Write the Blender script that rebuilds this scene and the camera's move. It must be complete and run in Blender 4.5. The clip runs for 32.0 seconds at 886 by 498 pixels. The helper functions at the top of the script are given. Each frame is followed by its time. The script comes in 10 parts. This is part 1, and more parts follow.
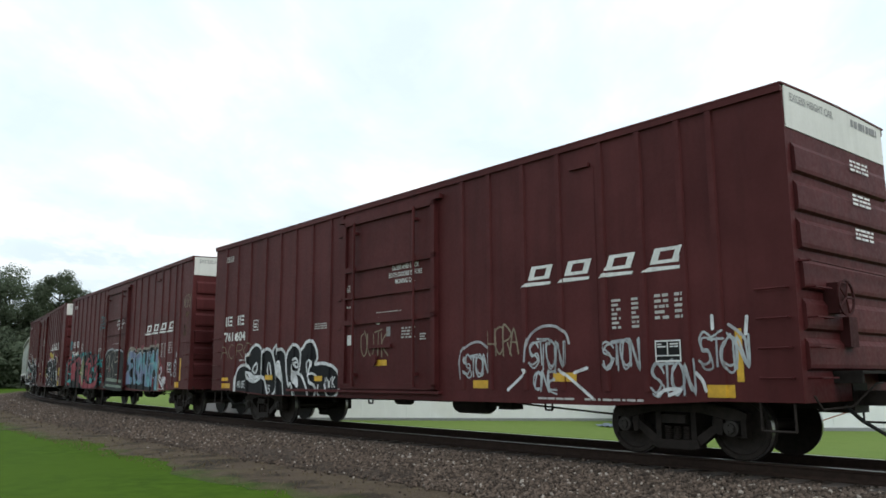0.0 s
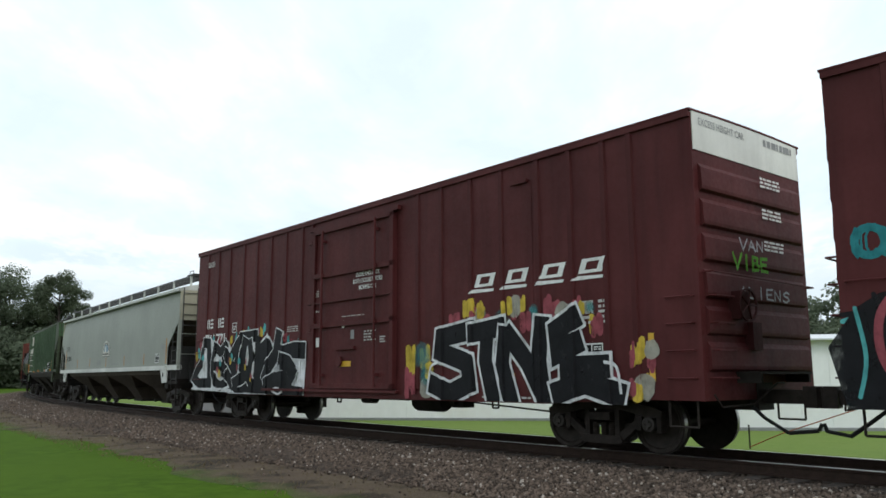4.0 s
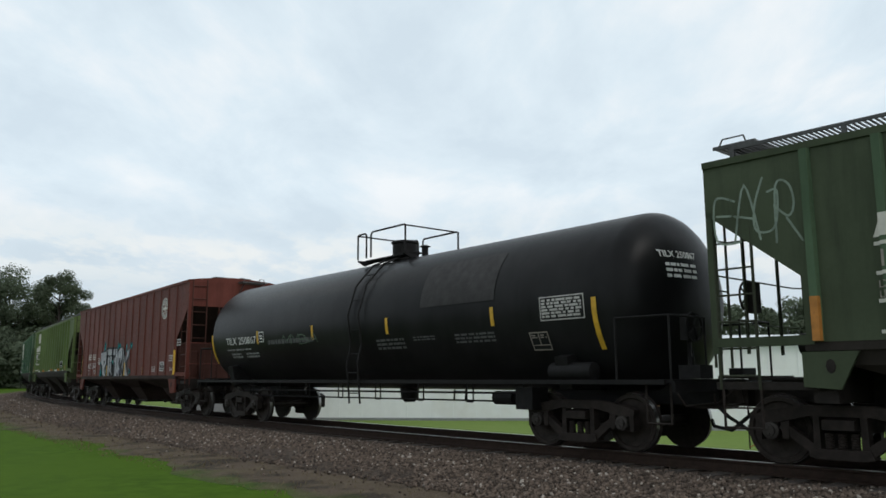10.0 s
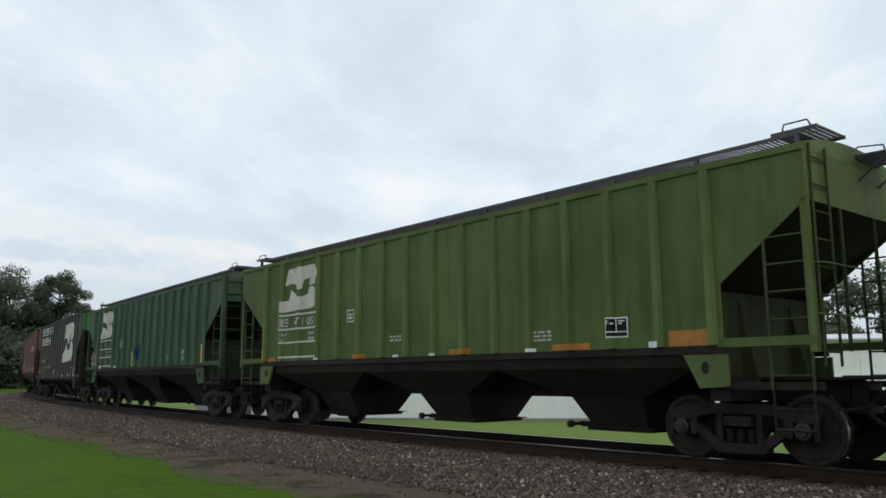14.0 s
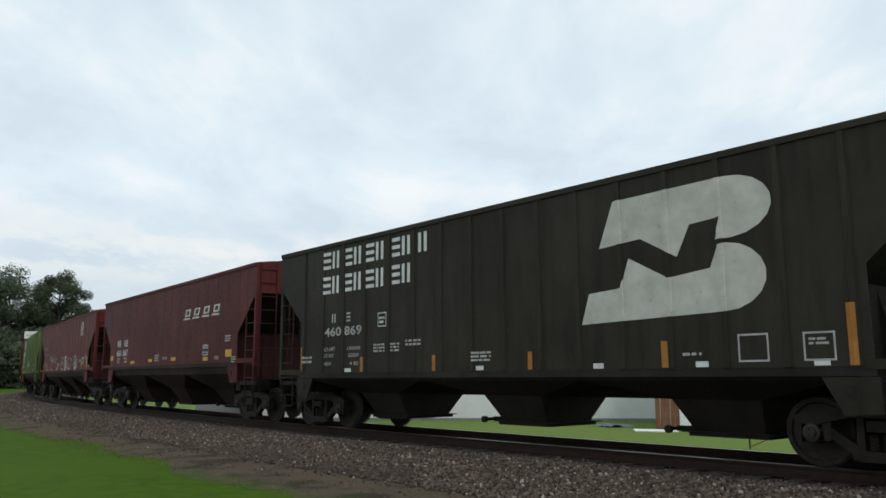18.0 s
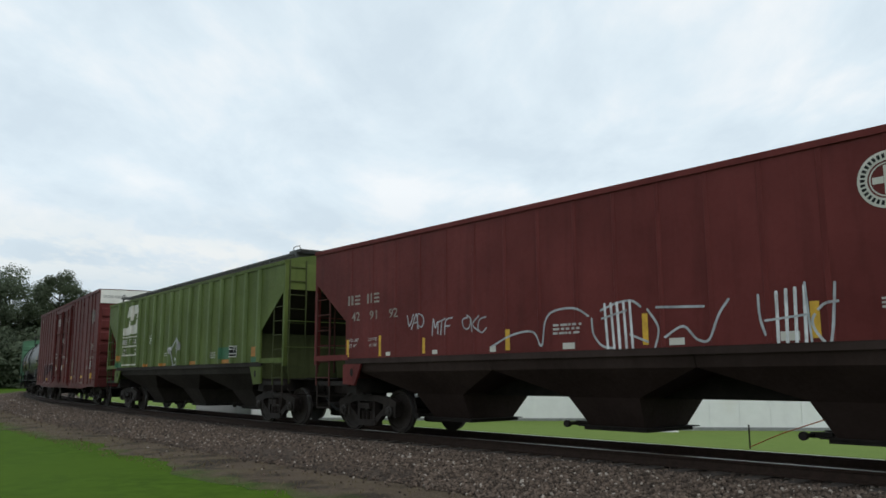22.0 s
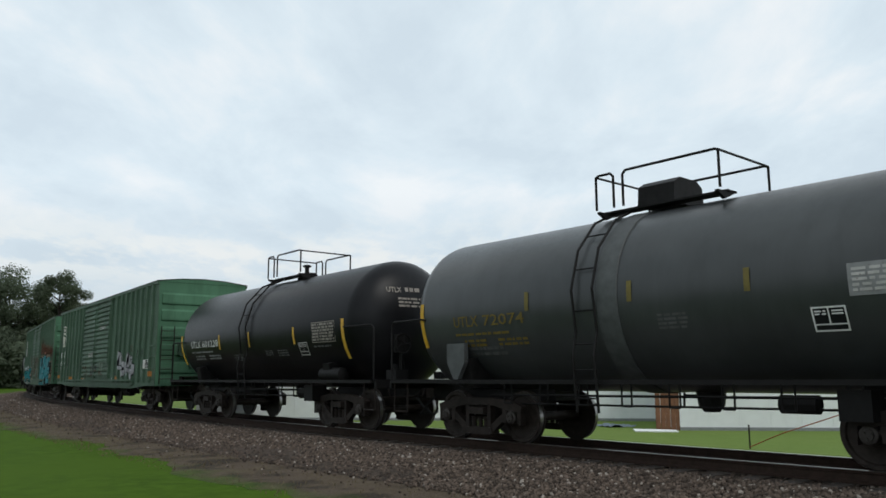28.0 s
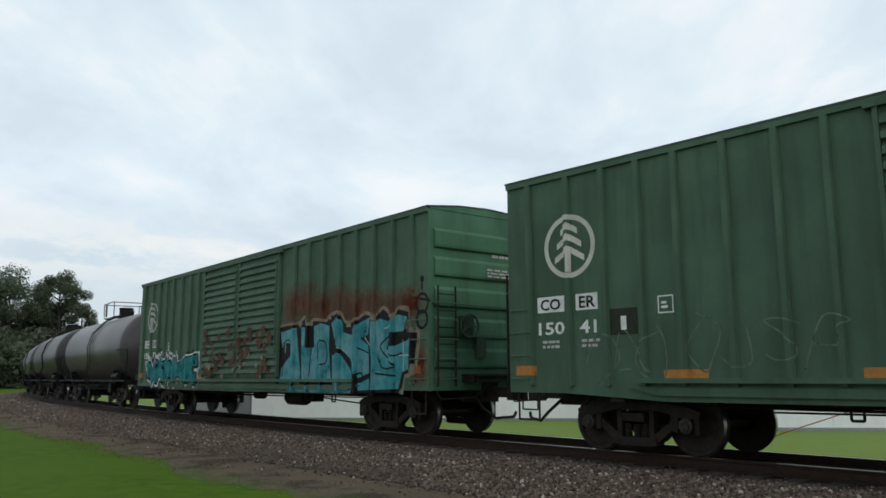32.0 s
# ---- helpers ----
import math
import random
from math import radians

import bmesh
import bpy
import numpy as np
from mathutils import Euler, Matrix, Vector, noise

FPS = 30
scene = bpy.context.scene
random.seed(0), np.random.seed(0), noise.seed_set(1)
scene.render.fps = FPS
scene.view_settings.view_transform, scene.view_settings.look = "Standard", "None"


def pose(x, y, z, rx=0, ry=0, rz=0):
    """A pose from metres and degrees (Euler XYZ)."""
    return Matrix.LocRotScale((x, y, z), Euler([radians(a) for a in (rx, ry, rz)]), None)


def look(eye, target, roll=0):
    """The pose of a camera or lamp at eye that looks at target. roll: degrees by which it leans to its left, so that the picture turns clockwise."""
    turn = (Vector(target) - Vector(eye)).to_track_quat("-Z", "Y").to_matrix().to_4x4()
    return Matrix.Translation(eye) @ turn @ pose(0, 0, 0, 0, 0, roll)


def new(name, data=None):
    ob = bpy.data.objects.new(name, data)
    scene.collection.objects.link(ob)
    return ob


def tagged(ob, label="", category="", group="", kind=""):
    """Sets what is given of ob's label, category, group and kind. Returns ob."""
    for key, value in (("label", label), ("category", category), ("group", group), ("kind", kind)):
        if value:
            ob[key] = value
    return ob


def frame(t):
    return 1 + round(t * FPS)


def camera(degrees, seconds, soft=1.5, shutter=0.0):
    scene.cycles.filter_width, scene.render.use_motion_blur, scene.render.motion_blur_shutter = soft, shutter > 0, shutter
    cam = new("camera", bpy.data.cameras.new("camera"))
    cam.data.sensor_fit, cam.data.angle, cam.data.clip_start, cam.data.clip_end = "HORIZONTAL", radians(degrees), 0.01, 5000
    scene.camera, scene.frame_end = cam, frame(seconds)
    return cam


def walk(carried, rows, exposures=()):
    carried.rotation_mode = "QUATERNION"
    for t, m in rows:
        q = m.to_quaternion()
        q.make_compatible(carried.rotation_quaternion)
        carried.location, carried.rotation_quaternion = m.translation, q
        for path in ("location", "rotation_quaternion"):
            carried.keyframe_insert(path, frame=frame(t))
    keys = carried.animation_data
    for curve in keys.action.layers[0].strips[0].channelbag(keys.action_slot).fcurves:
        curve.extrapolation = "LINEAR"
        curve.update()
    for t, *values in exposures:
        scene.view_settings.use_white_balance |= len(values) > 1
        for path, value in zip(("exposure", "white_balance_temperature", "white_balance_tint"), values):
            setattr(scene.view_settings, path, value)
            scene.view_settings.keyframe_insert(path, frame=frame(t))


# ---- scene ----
# camera on a tripod beside the line, wagons pass from the left to the right
cam = camera(58.46, 32.0, soft=1.6)
CAM = pose(0, 0, 1.176, 99.2045, 0.231, 0)
walk(cam, [(0.0, CAM), (32.0, CAM)],
     exposures=[(0.0, 0.38), (5.5, 0.38), (6.1, 0.34), (6.7, 0.12), (7.5, 0.04), (10.0, 0.02), (22.0, 0.03), (24.0, 0.02), (25.0, -0.08), (27.5, 0.0), (29.0, -0.05), (30.5, 0.03), (32.0, 0.03)])

# ---------------------------------------------------------------- the line: one even curve
RAD = 294.75
PSI0 = 0.71727
CEN = (3.907 + RAD * math.cos(PSI0), 13.0 + RAD * math.sin(PSI0))


def line(s, off=0.0, z=0.0):
    """A place on the line, s metres up the line from the nearest stretch, off metres to the camera's side."""
    p = PSI0 - s / RAD
    r = RAD + off
    return Vector((CEN[0] - r * math.cos(p), CEN[1] - r * math.sin(p), z))


def run(t):
    """Metres that the train has gone at t seconds: it slows a little."""
    k = min(1.0, max(0.0, (t - 3.0) / 2.5))
    return 9.241 * t - 0.0121 * max(0.0, t - 4.0) ** 2 - 0.24 * k * k * (3 - 2 * k)


# ---------------------------------------------------------------- light
SUN_AZ, SUN_EL = (0.62, -0.78), 46.0
world = bpy.data.worlds.new("overcast_sky")
scene.world = world
world.use_nodes = True
wn, wl = world.node_tree.nodes, world.node_tree.links
wn.clear()


def wnode(kind, **kw):
    n = wn.new(kind)
    for k, v in kw.items():
        n.inputs[k].default_value = v
    return n


def sky():
    geo = wn.new("ShaderNodeTexCoord")
    nish = wn.new("ShaderNodeTexSky")
    nish.sky_type = "NISHITA"
    nish.sun_disc = False
    nish.sun_elevation = radians(SUN_EL)
    nish.sun_rotation = math.atan2(SUN_AZ[0], SUN_AZ[1])
    bg1 = wnode("ShaderNodeBackground", Strength=0.10)
    wl.new(nish.outputs[0], bg1.inputs[0])
    # cloud sheet: the view direction carried onto a level sheet overhead
    sep = wn.new("ShaderNodeSeparateXYZ")
    wl.new(geo.outputs["Generated"], sep.inputs[0])
    up = wn.new("ShaderNodeMath"); up.operation = "MAXIMUM"; up.inputs[1].default_value = 0.0
    wl.new(sep.outputs[2], up.inputs[0])
    add = wn.new("ShaderNodeMath"); add.operation = "ADD"; add.inputs[1].default_value = 0.16
    wl.new(up.outputs[0], add.inputs[0])
    dx = wn.new("ShaderNodeMath"); dx.operation = "DIVIDE"
    dy = wn.new("ShaderNodeMath"); dy.operation = "DIVIDE"
    wl.new(sep.outputs[0], dx.inputs[0]); wl.new(add.outputs[0], dx.inputs[1])
    wl.new(sep.outputs[1], dy.inputs[0]); wl.new(add.outputs[0], dy.inputs[1])
    com = wn.new("ShaderNodeCombineXYZ")
    wl.new(dx.outputs[0], com.inputs[0]); wl.new(dy.outputs[0], com.inputs[1])
    com.inputs[2].default_value = 3.7
    mp = wn.new("ShaderNodeMapping")
    mp.inputs["Rotation"].default_value = (0, 0, radians(28))
    mp.inputs["Scale"].default_value = (1.0, 0.62, 1.0)
    wl.new(com.outputs[0], mp.inputs[0])
    big = wnode("ShaderNodeTexNoise", Scale=2.5, Detail=8.0, Roughness=0.58, Distortion=0.25)
    wl.new(mp.outputs[0], big.inputs["Vector"])
    ramp = wn.new("ShaderNodeValToRGB")
    e = ramp.color_ramp.elements
    e[0].position, e[0].color = 0.34, (0.665, 0.77, 0.845, 1)
    e[1].position, e[1].color = 0.66, (0.90, 0.94, 0.96, 1)
    m = e.new(0.49); m.color = (0.745, 0.85, 0.915, 1)
    wl.new(big.outputs[0], ramp.inputs[0])
    # a warmer, brighter band low over the horizon, broken up by cloud
    lo = wn.new("ShaderNodeMapRange")
    lo.inputs["From Min"].default_value = 0.21; lo.inputs["From Max"].default_value = 0.08
    wl.new(sep.outputs[2], lo.inputs["Value"])
    small = wnode("ShaderNodeTexNoise", Scale=5.0, Detail=6.0, Roughness=0.6)
    wl.new(mp.outputs[0], small.inputs["Vector"])
    cut = wn.new("ShaderNodeMapRange")
    cut.inputs["From Min"].default_value = 0.46; cut.inputs["From Max"].default_value = 0.58
    wl.new(small.outputs[0], cut.inputs["Value"])
    over = wn.new("ShaderNodeMapRange")
    over.inputs["From Min"].default_value = 0.10; over.inputs["From Max"].default_value = 0.15
    wl.new(sep.outputs[2], over.inputs["Value"])
    both = wn.new("ShaderNodeMath"); both.operation = "MULTIPLY"
    wl.new(lo.outputs[0], both.inputs[0]); wl.new(over.outputs[0], both.inputs[1])
    mul = wn.new("ShaderNodeMath"); mul.operation = "MULTIPLY"
    wl.new(both.outputs[0], mul.inputs[0]); wl.new(cut.outputs[0], mul.inputs[1])
    # greyer air towards the horizon
    dim = wn.new("ShaderNodeMapRange")
    for k, v in (("From Min", 0.23), ("From Max", 0.08), ("To Max", 0.85)):
        dim.inputs[k].default_value = v
    wl.new(sep.outputs[2], dim.inputs["Value"])
    low = wn.new("ShaderNodeMix"); low.data_type = "RGBA"
    wl.new(dim.outputs[0], low.inputs["Factor"])
    wl.new(ramp.outputs[0], low.inputs[6])
    low.inputs[7].default_value = (0.58, 0.66, 0.725, 1)
    mix = wn.new("ShaderNodeMix"); mix.data_type = "RGBA"
    wl.new(mul.outputs[0], mix.inputs["Factor"])
    wl.new(low.outputs[2], mix.inputs[6])
    mix.inputs[7].default_value = (0.95, 0.93, 0.86, 1)
    bg2 = wnode("ShaderNodeBackground", Strength=1.05)
    wl.new(mix.outputs[2], bg2.inputs[0])
    ms = wnode("ShaderNodeMixShader", Fac=0.9)
    wl.new(bg1.outputs[0], ms.inputs[1]); wl.new(bg2.outputs[0], ms.inputs[2])
    out = wn.new("ShaderNodeOutputWorld")
    wl.new(ms.outputs[0], out.inputs[0])


sky()
sun = new("sun", bpy.data.lights.new("sun", "SUN"))
sun.data.energy, sun.data.angle, sun.data.color = 0.95, radians(25), (1.0, 0.97, 0.92)
_h = math.cos(radians(SUN_EL))
sun.matrix_world = look((SUN_AZ[0] * _h * 60, SUN_AZ[1] * _h * 60, math.sin(radians(SUN_EL)) * 60), (0, 0, 0))


# ---------------------------------------------------------------- materials
class Mat:
    """A small node-tree writer."""

    def __init__(self, name, rough=0.6, metal=0.0, spec=0.4):
        self.m = bpy.data.materials.new(name)
        self.m.use_nodes = True
        self.n, self.l = self.m.node_tree.nodes, self.m.node_tree.links
        self.b = self.n["Principled BSDF"]
        self.b.inputs["Roughness"].default_value = rough
        self.b.inputs["Metallic"].default_value = metal
        self.b.inputs["Specular IOR Level"].default_value = spec
        self.co = self.n.new("ShaderNodeTexCoord").outputs["Object"]

    def noise(self, scale, detail=4.0, stretch=(1, 1, 1), shift=0.0, rough=0.6):
        mp = self.n.new("ShaderNodeMapping")
        mp.inputs["Scale"].default_value = stretch
        mp.inputs["Location"].default_value = (shift, shift * 0.7, shift * 1.3)
        self.l.new(self.co, mp.inputs[0])
        t = self.n.new("ShaderNodeTexNoise")
        t.inputs["Scale"].default_value, t.inputs["Detail"].default_value = scale, detail
        t.inputs["Roughness"].default_value = rough
        self.l.new(mp.outputs[0], t.inputs["Vector"])
        return t.outputs[0]

    def band(self, value, lo, hi, a=0.0, b=1.0):
        r = self.n.new("ShaderNodeMapRange")
        for k, v in (("From Min", lo), ("From Max", hi), ("To Min", a), ("To Max", b)):
            r.inputs[k].default_value = v
        self.l.new(value, r.inputs["Value"])
        return r.outputs[0]

    def mix(self, fac, a, b):
        x = self.n.new("ShaderNodeMix")
        x.data_type = "RGBA"
        if isinstance(fac, float):
            x.inputs["Factor"].default_value = fac
        else:
            self.l.new(fac, x.inputs["Factor"])
        for i, c in ((6, a), (7, b)):
            if isinstance(c, tuple):
                x.inputs[i].default_value = (*c, 1)
            else:
                self.l.new(c, x.inputs[i])
        return x.outputs[2]

    def color(self, c):
        if isinstance(c, tuple):
            self.b.inputs["Base Color"].default_value = (*c, 1)
        else:
            self.l.new(c, self.b.inputs["Base Color"])
        return self

    def rough(self, v):
        self.l.new(v, self.b.inputs["Roughness"])
        return self

    def bump(self, value, strength=0.3, dist=0.01):
        b = self.n.new("ShaderNodeBump")
        b.inputs["Strength"].default_value, b.inputs["Distance"].default_value = strength, dist
        self.l.new(value, b.inputs["Height"])
        self.l.new(b.outputs[0], self.b.inputs["Normal"])
        return self


def dark(c, k):
    return tuple(x * k for x in c)


def paint(name, c, rust=0.35, dirt=0.5, fade=0.25, rough=0.55, seed=0.0, spec=0.14, relief=0.25, grain=0.13):
    """Weathered wagon paint: fading in patches, streaks down the sheets, rust specks, dents."""
    m = Mat(name, rough, 0.0, spec)
    big = m.noise(0.55, 3, (1, 1, 1), seed)
    streak = m.noise(2.6, 5, (1.6, 1.6, 0.16), seed + 3)
    fine = m.noise(16, 5, (1, 1, 1), seed + 5)
    spot = m.noise(5.5, 6, (1, 1, 0.7), seed + 9, 0.72)
    pale = tuple(min(1, x * (1 + fade * 1.3) + 0.02 * fade) for x in c)
    col = m.mix(m.band(big, 0.34, 0.66), dark(c, 1 - fade * 0.5), pale)
    col = m.mix(m.band(streak, 0.47, 0.72, 0, dirt * 0.75), col, dark(c, 0.42))
    col = m.mix(m.band(fine, 0.35, 0.75, 0, grain), col, dark(c, 0.62))
    col = m.mix(m.band(spot, 0.66, 0.74, 0, rust), col, (0.10, 0.045, 0.025))
    m.color(col)
    m.rough(m.band(fine, 0.3, 0.7, rough - grain * 0.5, rough + grain))
    if relief:
        m.bump(m.mix(0.15, big, fine), relief, 0.02)
    return m.m


def plain(name, c, rough=0.6, metal=0.0, vary=0.25, scale=9.0, bump=0.2, wear=0.0, under=(0.09, 0.04, 0.03)):
    m = Mat(name, rough, metal, 0.12 if max(c) < 0.06 else 0.4)
    a, b = m.noise(scale, 4), m.noise(scale * 0.12, 3, shift=4)
    col = m.mix(m.band(a, 0.3, 0.7), dark(c, 1 - vary), tuple(min(1, x * (1 + vary * 0.6)) for x in c))
    col = m.mix(m.band(b, 0.35, 0.7, 0, vary), col, dark(c, 0.6))
    if wear:
        col = m.mix(m.band(m.noise(scale * 1.6, 6, shift=7, rough=0.75), 0.60, 0.68, 0, wear), col, under)
    m.color(col)
    if bump:
        m.bump(a, bump, 0.01)
    return m.m


def leafy(name, a, b):
    m = Mat(name, 0.6, 0.0, 0.3)
    g = m.n.new("ShaderNodeNewGeometry")
    col = m.mix(m.band(g.outputs["Random Per Island"], 0.0, 1.0), a, b)
    m.color(m.mix(m.band(m.noise(0.25, 3), 0.35, 0.65, 0, 0.5), col, dark(a, 0.6)))
    thin = m.n.new("ShaderNodeBsdfTranslucent")
    m.l.new(m.b.inputs["Base Color"].links[0].from_socket, thin.inputs[0])
    both = m.n.new("ShaderNodeMixShader")
    both.inputs[0].default_value = 0.5
    m.l.new(m.b.outputs[0], both.inputs[1])
    m.l.new(thin.outputs[0], both.inputs[2])
    m.l.new(both.outputs[0], m.n["Material Output"].inputs["Surface"])
    return m.m


STEEL = plain("dark_running_gear_steel", (0.029, 0.0225, 0.0195), 0.62, 0.0, 0.5, 7, 0.3)
UNDER = plain("grimy_underframe_steel", (0.024, 0.0200, 0.0178), 0.7, 0.0, 0.4, 5, 0.25)
TREAD = plain("polished_wheel_tread_steel", (0.34, 0.33, 0.32), 0.32, 0.9, 0.2, 20, 0.1)
WHEEL = plain("rusty_brown_wheel_steel", (0.033, 0.026, 0.0225), 0.5, 0.15, 0.45, 12, 0.3)
GALV = plain("weathered_galvanised_grating", (0.075, 0.075, 0.075), 0.6, 0.3, 0.3, 9, 0.15)
FITTING = plain("dusty_black_fitting_paint", (0.0135, 0.0125, 0.0125), 0.6, 0.0, 0.4, 7, 0.2)
BEAR = plain("greasy_bearing_steel", (0.055, 0.048, 0.044), 0.5, 0.3, 0.3, 20, 0.2)
HOSE = plain("black_rubber_hose", (0.02, 0.02, 0.02), 0.6, 0.0, 0.2, 30, 0.1)
RAILTOP = plain("worn_bright_rail_head", (0.42, 0.41, 0.40), 0.28, 0.95, 0.15, 8, 0.05)
RAILSIDE = plain("rusty_rail_side", (0.034, 0.022, 0.017), 0.8, 0.1, 0.3, 12, 0.3)
TIE = plain("weathered_creosoted_timber", (0.060, 0.048, 0.040), 0.9, 0.0, 0.4, 14, 0.5)
WHITE = plain("white_stencil_paint", (0.72, 0.72, 0.70), 0.6, 0, 0.2, 6, 0.0, 0.5)
DIMW = plain("dusty_white_stencil_paint", (0.46, 0.44, 0.42), 0.7, 0, 0.25, 6, 0.0, 0.7)
CREAM = plain("aged_cream_logo_paint", (0.58, 0.56, 0.50), 0.6, 0, 0.2, 3, 0.0, 0.35)
YELLOW = plain("yellow_reflective_tape", (0.62, 0.36, 0.03), 0.5, 0, 0.25, 8, 0.0, 0.35)
ORANGE = plain("orange_faded_tape", (0.42, 0.17, 0.03), 0.6, 0, 0.3, 8, 0.0, 0.4)
BLACKP = plain("black_stencil_panel", (0.014, 0.014, 0.015), 0.5, 0, 0.2, 8, 0.0)
DARKGREEN = plain("dark_green_patch_paint", (0.03, 0.12, 0.06), 0.6, 0, 0.2, 5, 0.0)
FADED = plain("faded_stencil_paint", (.27, .24, .21), .7, 0, .3, 6, 0, .6)
DULLG = plain("dull_grey_print", (.10, .10, .10), .7, 0, .3, 8, 0, .4)
GREY = plain("grey_decal_paint", (0.25, 0.25, 0.25), 0.7, 0, 0.2, 8, 0.0, 0.3)


def spray_paint(name, c, rough, metal, vary, scale, bump=0, cover=1.0, second=None):
    """Thin sprayed paint: uneven cover lets the weathered wagon side show through in worn patches."""
    m = Mat(name, rough + .1, metal, 0.10)
    a, b = m.noise(scale, 4), m.noise(7.0, 6, (1, 1, 0.45), 6, 0.7)
    col = m.mix(m.band(a, 0.3, 0.7), dark(c, 1 - vary), tuple(min(1, x * (1 + vary * 0.6)) for x in c))
    if second:
        col = m.mix(m.band(m.noise(1.9, 3, shift=2), 0.40, 0.60), col, second)
    m.color(col)
    m.l.new(m.band(b, 0.34, 0.52, (0.9 if max(c) < 0.05 else 0.6) * cover, cover), m.b.inputs["Alpha"])
    return m.m


SPRAY = {
    "white": spray_paint("white_spray_paint", (0.66, 0.67, 0.68), 0.5, 0, 0.25, 4, 0),
    "silver": spray_paint("silver_spray_paint", (0.42, 0.42, 0.44), 0.45, 0.2, 0.35, 2.5, 0),
    "black": spray_paint("black_spray_paint", (0.012, 0.012, 0.014), 0.45, 0, 0.3, 4, 0),
    "teal": spray_paint("teal_spray_paint", (0.03, 0.21, 0.23), 0.55, 0, 0.35, 3, 0),
    "pink": spray_paint("dusky_pink_spray_paint", (0.30, 0.075, 0.092), 0.55, 0, 0.35, 3, 0),
    "red": spray_paint("dark_red_spray_paint", (0.22, 0.02, 0.03), 0.55, 0, 0.3, 4, 0),
    "olive": spray_paint("olive_spray_paint", (0.22, 0.24, 0.10), 0.6, 0, 0.35, 3, 0),
    "yellow": spray_paint("yellow_spray_paint", (0.55, 0.40, 0.06), 0.55, 0, 0.3, 4, 0),
    "green": spray_paint("lime_spray_paint", (0.12, 0.36, 0.04), 0.55, 0, 0.3, 4, 0),
    "cream": spray_paint("cream_spray_paint", (0.48, 0.44, 0.34), 0.6, 0, 0.3, 4, 0),
    "dust": spray_paint("dusty_cream_spray_paint", (0.24, 0.20, 0.15), 0.7, 0, 0.3, 4, 0),
    "mist": spray_paint("pale_green_spray_mist", (0.22, 0.27, 0.22), 0.6, 0, 0.3, 4, 0),
    "haze": spray_paint("dull_blue_spray_paint", (0.09, 0.10, 0.17), 0.7, 0, 0.3, 4, 0),
    "faint": spray_paint("thin_pale_spray_mist", (0.13, 0.17, 0.13), 0.6, 0, 0.3, 4, 0),
    "teal_soft": spray_paint("bright_teal_spray_paint", (0.09, 0.36, 0.36), 0.55, 0, 0.35, 4, 0),
    "teal_mist": spray_paint("thin_teal_spray_mist", (0.08, 0.30, 0.31), 0.6, 0, 0.3, 4, 0, 0.26),
    "aqua": spray_paint("soft_aqua_spray_dot", (0.03, 0.26, 0.28), 0.55, 0, 0.2, 4, 0, 0.62),
    "cream_soft": spray_paint("soft_cream_spray_edge", (0.40, 0.38, 0.32), 0.6, 0, 0.3, 4, 0, 0.75),
    "white_soft": spray_paint("thin_white_spray_line", (0.50, 0.54, 0.56), 0.55, 0, 0.3, 4, 0, 0.8),
    "haze_thin": spray_paint("thin_grey_spray_fill", (0.045, 0.045, 0.055), 0.7, 0, 0.3, 4, 0, 0.6),
    "blush": spray_paint("thin_pale_pink_spray_line", (0.36, 0.27, 0.28), 0.6, 0, 0.3, 4, 0, 0.7),
    "blue_mist": spray_paint("thin_blue_spray_mist", (0.02, 0.10, 0.17), 0.6, 0, 0.3, 4, 0, 0.35),
    "red_mist": spray_paint("thin_brick_red_spray_mist", (0.26, 0.055, 0.035), 0.65, 0, 0.3, 4, 0, 0.12),
    "blend": spray_paint("pale_blue_and_lilac_spray_fill", (0.16, 0.36, 0.40), 0.55, 0, 0.3, 3, 0, 1.0, (0.19, 0.22, 0.33)),
    "lagoon": spray_paint("mottled_teal_spray_fill", (0.04, 0.24, 0.27), 0.55, 0, 0.3, 3, 0, 1.0, (0.12, 0.30, 0.33)),
    "rust": spray_paint("brick_red_overspray", (0.10, 0.058, 0.038), 0.7, 0, 0.4, 2, 0),
}
MISTS = ("teal_mist", "blue_mist", "aqua", "red_mist", "cream_soft")


